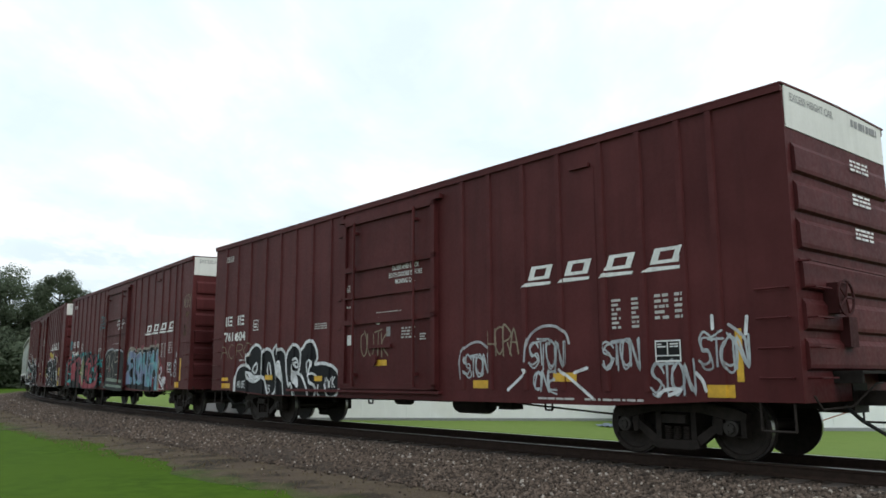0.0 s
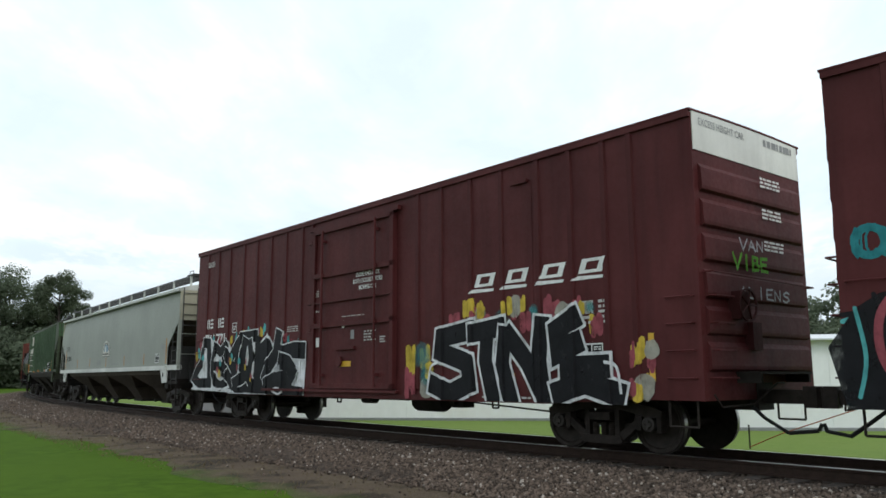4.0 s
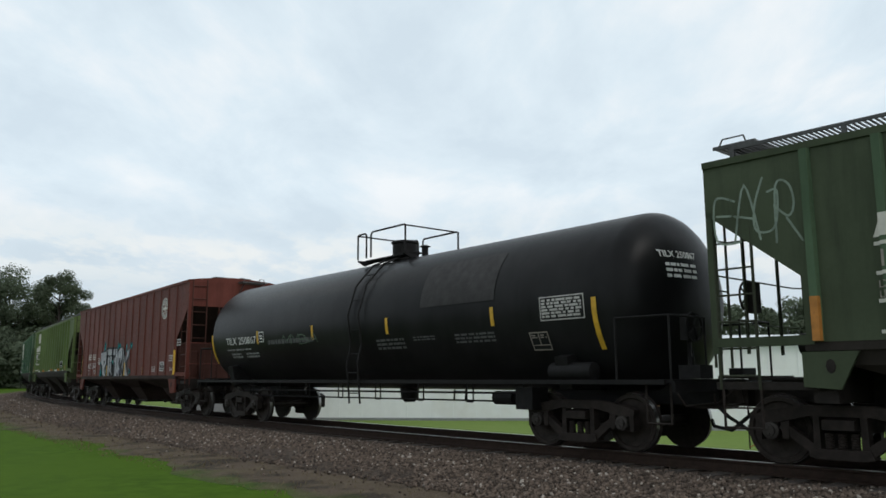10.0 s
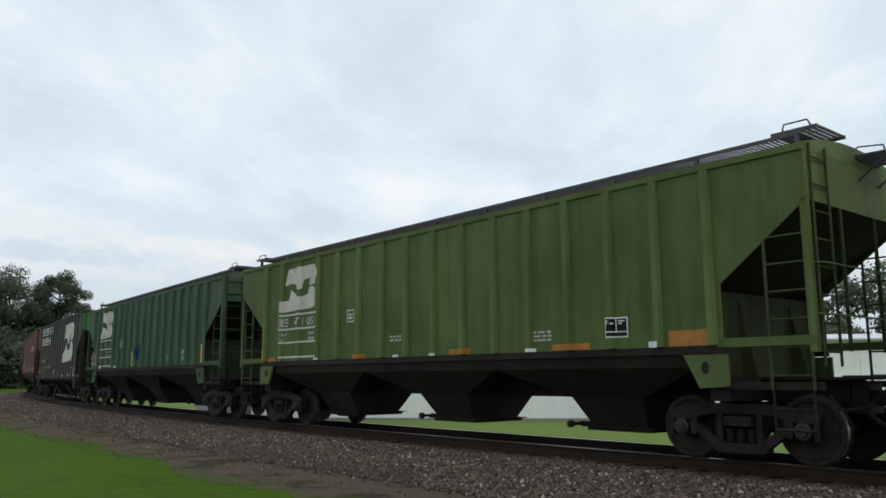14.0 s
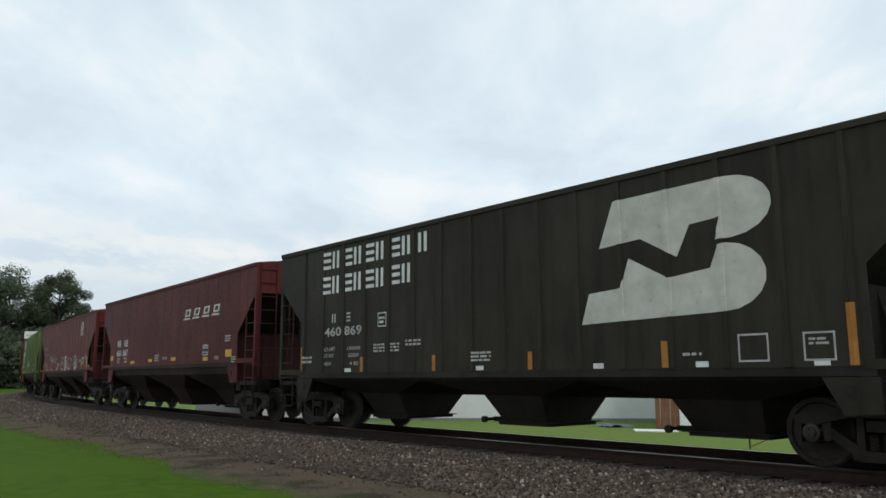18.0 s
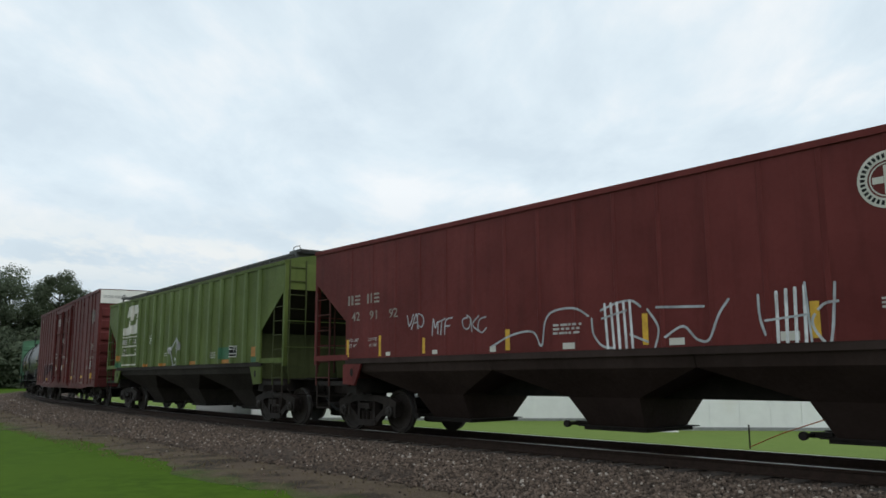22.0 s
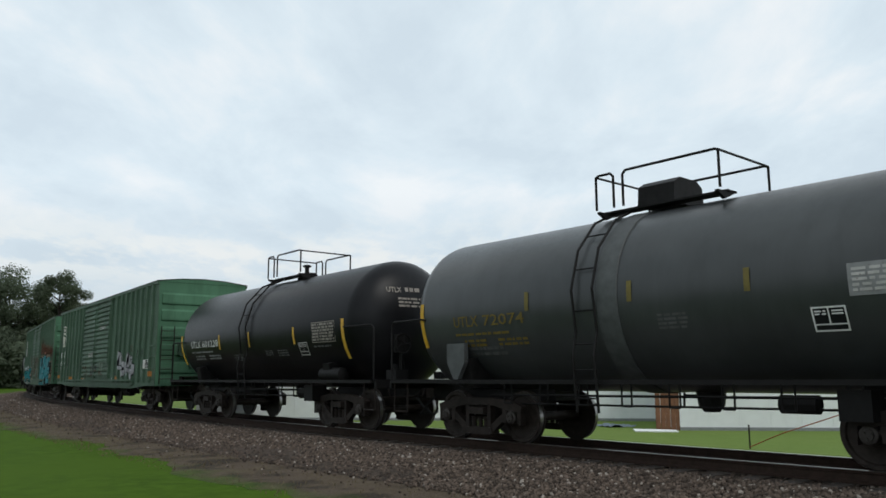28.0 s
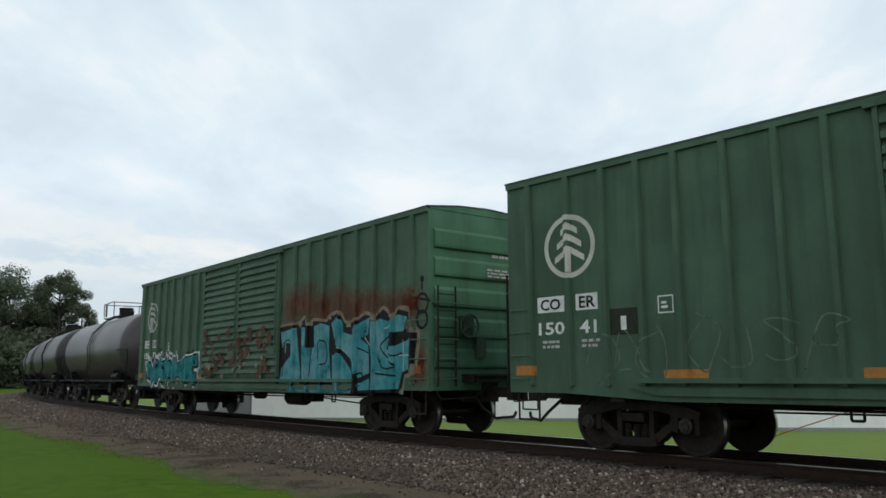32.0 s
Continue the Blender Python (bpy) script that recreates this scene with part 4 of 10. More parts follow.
        pl = part("end_plate", m, PB, car, "upright darkened, streaked plate under the slope sheet")
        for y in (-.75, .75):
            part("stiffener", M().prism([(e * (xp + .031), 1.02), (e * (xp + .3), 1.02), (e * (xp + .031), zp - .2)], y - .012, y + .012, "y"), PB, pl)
        m = M()
        m.box(*sorted((e * (xs - .1), e * (h - .02))), -.62, .62, 1.12, 1.16)
        m.box(*sorted((e * (h - .01), e * (h + .30))), -.9, .9, 1.14, 1.18)
        part("end_platform", m, UNDER, car)
        m = M()
        ladder(m, (e * (h + .03), -W + .12, zb - .3), (e * (h + .03), -W + .12, ze + .1), (0, .46, 0), 8 if e > 0 else 4, .013, .020)
        part("end_ladder", m, PB, car)
        for zz in (zb + .35, zb + 1.0):
            part("end_handhold", M().path([(e * (h + .02), -W + .05, zz), (e * (h + .10), -W + .2, zz), (e * (h + .10), W - .2, zz), (e * (h + .02), W - .05, zz)], .013, 5), P, car)
        if board == "mesh":
            m = M()
            zz = zr + .05
            for i in range(9):
                x = e * (h - .58 + i * .075)
                m.box(x - .014, x + .014, -1.14, -.30, zz - .03, zz)
            for y in (-1.14, -.30):
                m.box(*sorted((e * (h - .60), e * (h + .04))), y - .012, y + .012, zz - .045, zz + .004)
            m.path([(e * (h - .45), -1.12, zz), (e * (h - .42), -1.12, zz + .10), (e * (h - .1), -1.12, zz + .10), (e * (h - .05), -1.12, zz)], .012, 5)
            part("end_running_board", m, GALV, ro)
        zz = ze + crown - .02
        m = M()
        for i in range(8):
            y = .05 + i * .11
            m.box(*sorted((e * (h - .04), e * (h + .44))), y, y + .05, zz - .025, zz)
        for x in (e * h, e * (h + .42)):
            m.box(x - .018, x + .018, .05, .87, zz - .05, zz - .026)
        part("end_step", m, GALV, ro, "slatted steel step at the roof end")
        m = M()
        for y in (.12, .80):
            m.rod((e * (h + .40), y, zz - .05), (e * (h - .01), y, zz - .36), .018, 5)
            m.path([(e * (h + .38), y, zz), (e * (h + .36), y, zz + .09), (e * (h + .02), y, zz + .13), (e * (h - .10), y, zz + .02)], .012, 5)
        part("step_bracket", m, GALV, ro)
        m = M()
        m.prism([(-.36, ze + crown + .02), (-.33, ze + crown + .16), (.33, ze + crown + .16), (.36, ze + crown + .02)], *sorted((e * (h - 1.0), e * (h - .42))), "x")
        part("hatch_end", m, PR, ro, "raised end of the trough hatch")
        coupler(car, h + .02, e)
    # outlet bays: pyramids below the sill, their gates, and the centre sill
    for b in bays:
        m = M()
        t = min(abs(b - q) / 2 - .006 for q in bays if q != b)
        zt, zl, zm = zb - .05, .36, .84
        zk = min(1.30, zb - .16)
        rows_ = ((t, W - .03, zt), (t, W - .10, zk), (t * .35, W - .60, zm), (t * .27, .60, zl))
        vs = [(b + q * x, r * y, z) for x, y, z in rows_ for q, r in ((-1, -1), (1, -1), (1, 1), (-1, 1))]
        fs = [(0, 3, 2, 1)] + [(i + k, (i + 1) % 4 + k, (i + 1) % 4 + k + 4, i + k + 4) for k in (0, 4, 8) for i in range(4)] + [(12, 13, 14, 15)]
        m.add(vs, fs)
        bo = part("hopper_bay", m, PU, car, "dark streaked discharge bay")
        m = M()
        m.box(b - t * .31, b + t * .31, -.66, .66, .29, .358)
        m.box(b - t * .36, b + t * .36, -.70, .70, .345, .362)
        m.rod((b - .92, -.75, .38), (b - .92, .75, .38), .028, 6)
        m.rod((b - .92, -.80, .38), (b - .92, -.72, .38), .06, 8)
        for q in (-.45, 0, .45):
            m.box(b - .96, b - .66, q - .03, q + .03, .34, .42)
        part("outlet_gate", m, UNDER, bo)
    m = M()
    m.box(-h + .2, h - .2, -.28, .28, .82, 1.12)
    m.box(-xs + .3, xs - .3, -.27, .27, 1.121, zb - .06)
    part("center_sill", m, UNDER, car)
    for e in (-1, 1):
        part("body_bolster", M().box(*sorted((e * (a - .15), e * (a + .15))), -W + .1, W - .1, .84, 1.16), UNDER, car)
    m = M(True)
    e = -1
    m.turn([(-.3, .03), (-.26, .16), (.22, .16), (.26, .03)], 12, "x", (e * (xs + .55), .25, zb + .05))
    part("air_reservoir", m, UNDER, car)
    m = M()
    x = -h - .06
    m.turn([(x - .012, .20), (x + .012, .21), (x + .012, .235), (x - .012, .235)], 16, "x", (0, -.35, zb + .75), False)
    for i in range(5):
        t = 2 * math.pi * i / 5
        m.rod((x, -.35, zb + .75), (x, -.35 + .21 * math.cos(t), zb + .75 + .21 * math.sin(t)), .012, 5)
    m.box(x + .02, x + .15, -.48, -.22, zb + .5, zb + .95)
    part("brake_wheel", m, UNDER, car)
    trucks(car, a)
    place(car, front, rear, a)
    return car, side, h


# ---------------------------------------------------------------- tank cars
def tank(label, front, rear, col, seed, R=1.5, zc=2.42, a=6.3, over=.78, reach=.40, ribs=(), saddle=None, dome="valve", rust=.1, dirt=.35, cage=False, lx=.10, deck=(-.75, 1.15), gloss=.30, head=.72):
    L = rear - front
    h = L / 2
    car = thing("tank_car", label, "tank car", "freight cars of the train")
    P = paint("tank_paint", col, rust, dirt, .3, .32, seed, gloss, .0, .06)
    m = M(True)
    prof, k = [], 9
    d = head
    for i in range(k + 1):
        t = math.pi / 2 * (i / k)
        prof.append((-h + d - d * math.cos(t), max(.001, R * math.sin(t))))
    prof += [(-p, r) for p, r in reversed(prof)]
    m.turn(prof, 48, "x", (0, 0, zc))
    sh = part("shell", m, P, car, "riveted round tank shell" if ribs else "smooth welded tank shell")
    for x in ribs:
        m = M(True)
        m.turn([(x - .04, R + .001), (x - .03, R + .02), (x + .03, R + .02), (x + .04, R + .001)], 48, "x", (0, 0, zc), False)
        part("shell_band", m, P, sh)
    bul = lambda z: math.sqrt(max(.01, R * R - (z - zc) ** 2)) + .006
    side = Side(R, (), bulge=bul)
    # walkway round the manway, with its railing
    m = M()
    (x0, x1), zt = deck, zc + R + .06
    for s in (-1, 1):
        for i in range(6):
            y = s * (.30 + i * .05)
            m.box(x0, x1, y - .018, y + .018, zt - .03, zt)
        for x in (x0 + .05, x1 - .05):
            m.prism([(s * .3, zt - .03), (s * .80, zt - .03), (s * .80, zt - .06), (s * .6, zt - .15)], x - .03, x + .03, "x")
    part("dome_platform", m, FITTING, car)
    # a rail across each end of the walkway, with short returns along it
    for xa, xb in ((x0, x0 + .36), (x1, x0 + .55)):
        m = M()
        tp = zt + .60
        k = .06 if xb > xa else -.06
        for q in (-1, 1):
            y = q * .78
            m.path([(xb, y, zt), (xb, y, tp - .06), (xb - k, y, tp), (xa + k, y, tp), (xa, y, tp - .02), (xa, y, zt)], .022, 6)
        m.rod((xa, -.78, tp - .02), (xa, .78, tp - .02), .020, 6)
        part("railing", m, FITTING, car, "black tubular safety railing")
    m = M(True)
    if dome == "small":
        m.turn([(zt - .12, .26), (zt + .03, .26), (zt + .05, .30), (zt + .08, .30)], 16, "z", (x0 + .85, 0, 0))
        m.turn([(zt - .1, .06), (zt + .22, .06), (zt + .24, .12), (zt + .27, .12), (zt + .30, .05)], 10, "z", (x0 + 1.3, -.25, 0))
    elif dome == "box":
        m.prism([(-.45, zt), (-.42, zt + .34), (-.25, zt + .44), (.25, zt + .44), (.42, zt + .34), (.45, zt)], x0 + .6, x0 + 1.3, "x")
    else:
        m.turn([(zt - .12, .30), (zt + .34, .30), (zt + .36, .33), (zt + .40, .33), (zt + .42, .28)], 18, "z", (x0 + .85, 0, 0))
        m.turn([(zt - .1, .08), (zt + .2, .08), (zt + .22, .14), (zt + .26, .05)], 10, "z", (x0 + 1.5, .1, 0))
    part("manway", m, FITTING, car)
    # ladder from the walkway to the sill
    for s in (-1, 1):
        m = M()
        pts = [(s * (R + .10) * math.cos(t), zc + (R + .10) * math.sin(t)) for t in [radians(q) for q in (78, 55, 30, 5, -20)]] + [(s * (R + .10), 1.5), (s * (R + .02), .62)]
        for x in (lx, lx + .42):
            m.path([(x, y, z) for y, z in pts], .022, 6)
        for (ya, za), (yb, zb_) in zip(pts, pts[1:]):
            k = max(1, int(math.hypot(yb - ya, zb_ - za) / .38))
            for i in range(k):
                q = (i + .5) / k
                m.rod((lx, ya + (yb - ya) * q, za + (zb_ - za) * q), (lx + .42, ya + (yb - ya) * q, za + (zb_ - za) * q), .013, 5)
        part("ladder", m, FITTING, car)
    if saddle is not None:
        # strap over the shell beneath the walkway, and pads over the trucks
        mat_, xa, xb = saddle
        m = M(True)
        m.turn([(xa, R + .006), (xa + .01, R + .022), (xb - .01, R + .022), (xb, R + .006)], 48, "x", (0, 0, zc), False)
        part("strap", m, mat_, sh, "wide paler strap round the shell")
        for e in (-1, 1):
            c = e * (a + .15)
            part("support_bracket", M().prism([(c - .24, 1.80), (c + .24, 1.80), (c + .24, 1.45), (c + .06, 1.14), (c - .06, 1.14), (c - .24, 1.45)], -1.50, -1.40, "y"), mat_, car, "grey gusset plate between tank and sill")
    hs = h + over - .35
    for s in (-1, 1):
        m = M()
        m.box(-hs + .1, hs - .1, s * (R - .03) - .05, s * (R - .03) + .05, 1.06, 1.13)
        part("side_rail", m, FITTING, car)
    for e in (-1, 1):
        m = M()
        m.box(*sorted((e * (h - 3.0), e * hs)), -.28, .28, .74, 1.05)
        part("stub_sill", m, FITTING, car)
        m = M()
        arc = [(-R * .93 * math.cos(t), zc - R * .98 * math.sin(t)) for t in [math.pi * i / 10 for i in range(1, 10)]]
        m.prism([(-1.3, .98), (-1.42, 1.5)] + [p for p in arc if p[1] < 1.7] + [(1.42, 1.5), (1.3, .98)], e * a - .14, e * a + .14, "x")
        part("saddle", m, FITTING, car)
        m = M()
        m.box(*sorted((e * (hs - .55), e * hs)), -1.45, 1.45, 1.08, 1.13)
        m.box(*sorted((e * (hs - .03), e * (hs + .03))), -1.45, 1.45, .95, 1.10)
        part("end_platform", m, FITTING, car)
        m = M()
        x = e * (hs - .05)
        for q in (-1, 1):
            m = M()
            if cage:
                m.path([(e * (h - .55), q * 1.47, 1.13), (e * (h - .55), q * 1.47, 2.06), (x, q * 1.42, 2.06), (x, q * .5, 2.06), (x, q * .5, 1.13)], .018, 6)
                m.path([(x, q * 1.42, 1.13), (x, q * 1.42, 2.06)], .018, 6)
            else:
                m.path([(e * (h - .75), q * 1.49, 2.28), (e * (h - .70), q * 1.56, 2.30), (x - e * .08, q * 1.48, 2.30), (x, q * 1.46, 2.22), (x, q * 1.46, 1.13)], .020, 6)
            part("handrail", m, FITTING, car)
        for q in (-1, 1):
            part("step", step_iron(M(), e * (hs - .5), e * (hs - .08), q * 1.40, .50, 1.1), STEEL, car)
        coupler(car, hs + .02, e, reach=reach)
    # hand brake on the leading platform, with its housing, stand and chain, and valve gear on the deck
    bx = h + .28
    m = M()
    m.turn([(bx - .012, .20), (bx + .012, .21), (bx + .012, .235), (bx - .012, .235)], 18, "x", (0, -.62, 1.92), False)
    for i in range(5):
        t = 2 * math.pi * i / 5
        m.rod((bx, -.62, 1.92), (bx, -.62 + .21 * math.cos(t), 1.92 + .21 * math.sin(t)), .012, 5)
    m.box(bx - .16, bx - .02, -.76, -.48, 1.72, 2.12)
    part("brake_wheel", m, FITTING, car, "round hand brake wheel with its gear box")
    m = M()
    m.rod((bx - .1, -.62, 1.14), (bx - .1, -.62, 1.72), .035, 6)
    m.rod((bx - .1, -.45, 1.14), (bx - .1, -.58, 1.7), .014, 5)
    part("brake_stand", m, FITTING, car)
    m = M()
    m.box(bx - .02, bx + .34, -1.05, -.72, 1.14, 1.34)
    m.rod((bx + .1, -.9, 1.34), (bx + .1, -.9, 1.46), .05, 8)
    part("valve_housing", m, FITTING, car)
    part("junction_box", M().box(bx + .05, bx + .28, .2, .6, 1.14, 1.30), FITTING, car)
    m = M(True)
    m.turn([(-.5, .03), (-.46, .15), (.42, .15), (.46, .03)], 12, "x", (h - 1.55, -1.28, 1.26))
    part("air_reservoir", m, FITTING, car)
    m = M()
    m.box(h - 2.9, h - 2.5, -1.3, -.9, .62, 1.0)
    m.turn([(-.2, .02), (-.2, .13), (.3, .13), (.3, .02)], 10, "x", (h - 3.6, -.9, .8))
    for y, z in ((-1.2, .86), (-.9, .70), (.8, .8)):
        m.rod((-h + 2.2, y, z), (h - 2.6, y, z + .04), .018, 5)
    for i in range(8):
        x = -h + 2.6 + i * (L - 5.4) / 7
        m.path([(x, -1.2, 1.08), (x, -1.2, .72), (x + .18, -1.2, .72), (x + .18, -1.2, 1.08)], .016, 5)
    m.turn([(.62, .12), (.72, .2), (1.0, .24), (1.02, .1)], 12, "z", (.3, 0, 0))
    part("brake_rigging", m, FITTING, car)
    trucks(car, a)
    place(car, front - over + .35, rear + over - .35, a)
    return car, side, h


def yellow_ticks(car, side, us, z0, z1, w=.09, mat=YELLOW):
    for u in us:
        decal(car, side, "reflector", [rect(u - w / 2, z0 + (z1 - z0) * i / 4, u + w / 2, z0 + (z1 - z0) * (i + 1) / 4) for i in range(4)], mat, .004, "yellow reflective strip")


# ---------------------------------------------------------------- ground, track
GZ = -0.5


def ground_material():
    m = Mat("mown_grass", 0.9, 0.0, 0.04)
    a, b, c = m.noise(26, 6, rough=.7), m.noise(.35, 4, shift=3), m.noise(3.2, 5, shift=8)
    col = m.mix(m.band(a, .3, .7), (.10, .155, .035), (.16, .225, .06))
    col = m.mix(m.band(b, .35, .65, 0, .55), col, (.15, .20, .055))
    col = m.mix(m.band(c, .5, .75, 0, .4), col, (.09, .14, .03))
    g = m.n.new("ShaderNodeVectorMath"); g.operation = "DISTANCE"
    g.inputs[1].default_value = (CEN[0], CEN[1], GZ)
    m.l.new(m.co, g.inputs[0])
    lawn = m.mix(m.band(c, .38, .62), (.034, .072, .0055), (.056, .106, .009))
    lawn = m.mix(m.band(m.noise(9, 5, shift=12, rough=.7), .45, .65, 0, .4), lawn, (.060, .108, .010))
    col = m.mix(m.band(g.outputs["Value"], RAD - 2.0, RAD + 2.0), col, m.mix(m.band(b, .35, .65), lawn, (.052, .098, .008)))
    return m.color(col).bump(a, .18, .02).m


def stone_material(name, base, spread):
    m = Mat(name, .9, 0, .2)
    g = m.n.new("ShaderNodeNewGeometry")
    col = m.mix(m.band(g.outputs["Random Per Island"], 0, 1), dark(base, 1 - spread), tuple(x * (1 + spread) for x in base))
    w = m.n.new("ShaderNodeMath"); w.operation = "GREATER_THAN"; w.inputs[1].default_value = .955
    fr = m.n.new("ShaderNodeMath"); fr.operation = "FRACT"
    mu = m.n.new("ShaderNodeMath"); mu.operation = "MULTIPLY"; mu.inputs[1].default_value = 37.3
    m.l.new(g.outputs["Random Per Island"], mu.inputs[0]); m.l.new(mu.outputs[0], fr.inputs[0]); m.l.new(fr.outputs[0], w.inputs[0])
    col = m.mix(w.outputs[0], col, (.34, .30, .26))
    col = m.mix(m.band(m.noise(40, 4), .35, .7, 0, .4), col, dark(base, .5))
    return m.color(col).m


def bed_material():
    m = Mat("packed_ballast", .95, 0, .15)
    a, b, c = m.noise(30, 6, rough=.75), m.noise(.6, 3, shift=2), m.noise(9, 5, shift=6)
    col = m.mix(m.band(a, .3, .7), (.045, .034, .027), (.15, .116, .094))
    col = m.mix(m.band(b, .35, .65, 0, .5), col, (.07, .055, .045))
    col = m.mix(m.band(c, .62, .72, 0, .5), col, (.19, .165, .15))
    g = m.n.new("ShaderNodeVectorMath"); g.operation = "DISTANCE"
    g.inputs[1].default_value = (CEN[0], CEN[1], GZ)
    m.l.new(m.co, g.inputs[0])
    ad = m.n.new("ShaderNodeMath"); ad.operation = "MULTIPLY_ADD"; ad.inputs[1].default_value = 3.2
    m.l.new(m.noise(.55, 5, shift=5), ad.inputs[0])
    m.l.new(g.outputs["Value"], ad.inputs[2])
    dirt = m.mix(m.band(c, .4, .62), (.040, .030, .024), (.098, .076, .060))
    col = m.mix(m.band(ad.outputs[0], RAD + 4.0, RAD + 4.8, 0, .9), col, dirt)
    return m.color(col).bump(a, .9, .05).m


def dirt_material():
    m = Mat("bare_dirt_with_dead_grass", .95, 0, .15)
    a, b, c = m.noise(20, 6, rough=.75), m.noise(.8, 4, shift=2), m.noise(5, 5, shift=6)
    col = m.mix(m.band(a, .3, .7), (.055, .039, .028), (.135, .103, .076))
    col = m.mix(m.band(b, .4, .65, 0, .6), col, (.10, .080, .048))
    col = m.mix(m.band(c, .52, .68, 0, .5), col, (.15, .12, .085))
    col = m.mix(m.band(m.noise(.9, 5, shift=15), .50, .60, 0, .8), col, (.032, .025, .020))
    # the grass thins out into the dirt
    g = m.n.new("ShaderNodeVectorMath"); g.operation = "DISTANCE"
    g.inputs[1].default_value = (CEN[0], CEN[1], GZ)
    m.l.new(m.co, g.inputs[0])
    ad = m.n.new("ShaderNodeMath"); ad.operation = "MULTIPLY_ADD"; ad.inputs[1].default_value = 3.0
    m.l.new(m.mix(.5, m.noise(1.3, 5, shift=11, rough=.5), b), ad.inputs[0])
    m.l.new(g.outputs["Value"], ad.inputs[2])
    col = m.mix(m.band(ad.outputs[0], RAD + 6.35, RAD + 7.2, 0, 1.0), col, m.mix(m.band(c, .4, .6), (.036, .074, .006), (.056, .098, .012)))
    return m.color(col).bump(a, .8, .04).m


GRASS = ground_material()
g = M()
n = 60
ring_r = [0, 12, 25, 45, 80, 150, 300, 700, 1800, 4500]
vs, fs = [(0, 0, GZ)], []
for r in ring_r[1:]:
    vs += [(r * math.cos(2 * math.pi * i / n), r * math.sin(2 * math.pi * i / n), GZ) for i in range(n)]
fs += [(0, 1 + i, 1 + (i + 1) % n) for i in range(n)]
for k in range(len(ring_r) - 2):
    fs += [(1 + k * n + i, 1 + (k + 1) * n + i, 1 + (k + 1) * n + (i + 1) % n, 1 + k * n + (i + 1) % n) for i in range(n)]
g.add(vs, fs)
tagged(new("ground", g.mesh("ground", GRASS)), "green mown grass field round the railway", "grass", kind="structure")

S0, S1 = -330.0, 480.0


def sweep(m, prof, s0, s1, step):
    """A cross-section of (offset to the camera's side, height) drawn along the line."""
    k = max(2, int((s1 - s0) / step))
    n = len(prof)
    vs, fs = [], []
    for i in range(k + 1):
        s = s0 + (s1 - s0) * i / k
        vs += [line(s, o, z) for o, z in prof]
    for i in range(k):
        fs += [(i * n + j, i * n + j + 1, (i + 1) * n + j + 1, (i + 1) * n + j) for j in range(n - 1)]
    return m.add(vs, fs)


# the strip of dirt beside the bed, with an uneven edge to the grass
d = M()
rnd = random.Random(5)
vs, fs = [], []
K = 520
for i in range(K + 1):
    s = -40 + i * .4
    e = 5.25 + .35 * math.sin(s * .35) + .25 * math.sin(s * 1.1 + 1) + rnd.uniform(-.22, .22)
    for o, z in ((2.6, GZ + .01), (3.4, GZ + .03), (e - .5, GZ + .02), (e, GZ + .006), (e + .05, GZ - .05)):
        vs.append(line(s, o, z + (rnd.uniform(-.012, .012) if o < e - .1 else 0)))
for i in range(K):
    fs += [(i * 5 + j, i * 5 + j + 1, i * 5 + j + 6, i * 5 + j + 5) for j in range(4)]
d.add(vs, fs)
tagged(new("dirt_strip", d.mesh("dirt_strip", dirt_material())), "bare brown dirt verge with dead grass beside the ballast", "dirt", kind="structure")

b = M()
sweep(b, [(4.0, GZ - .05), (3.5, GZ + .06), (1.95, -.25), (1.6, -.20), (.9, -.20), (-.9, -.20), (-1.6, -.20), (-1.95, -.25), (-3.3, GZ + .02), (-3.6, GZ - .05)], S0, S1, 1.5)
tagged(new("ballast_bed", b.mesh("ballast_bed", bed_material())), "grey-brown crushed stone railway embankment", "ballast", kind="structure")


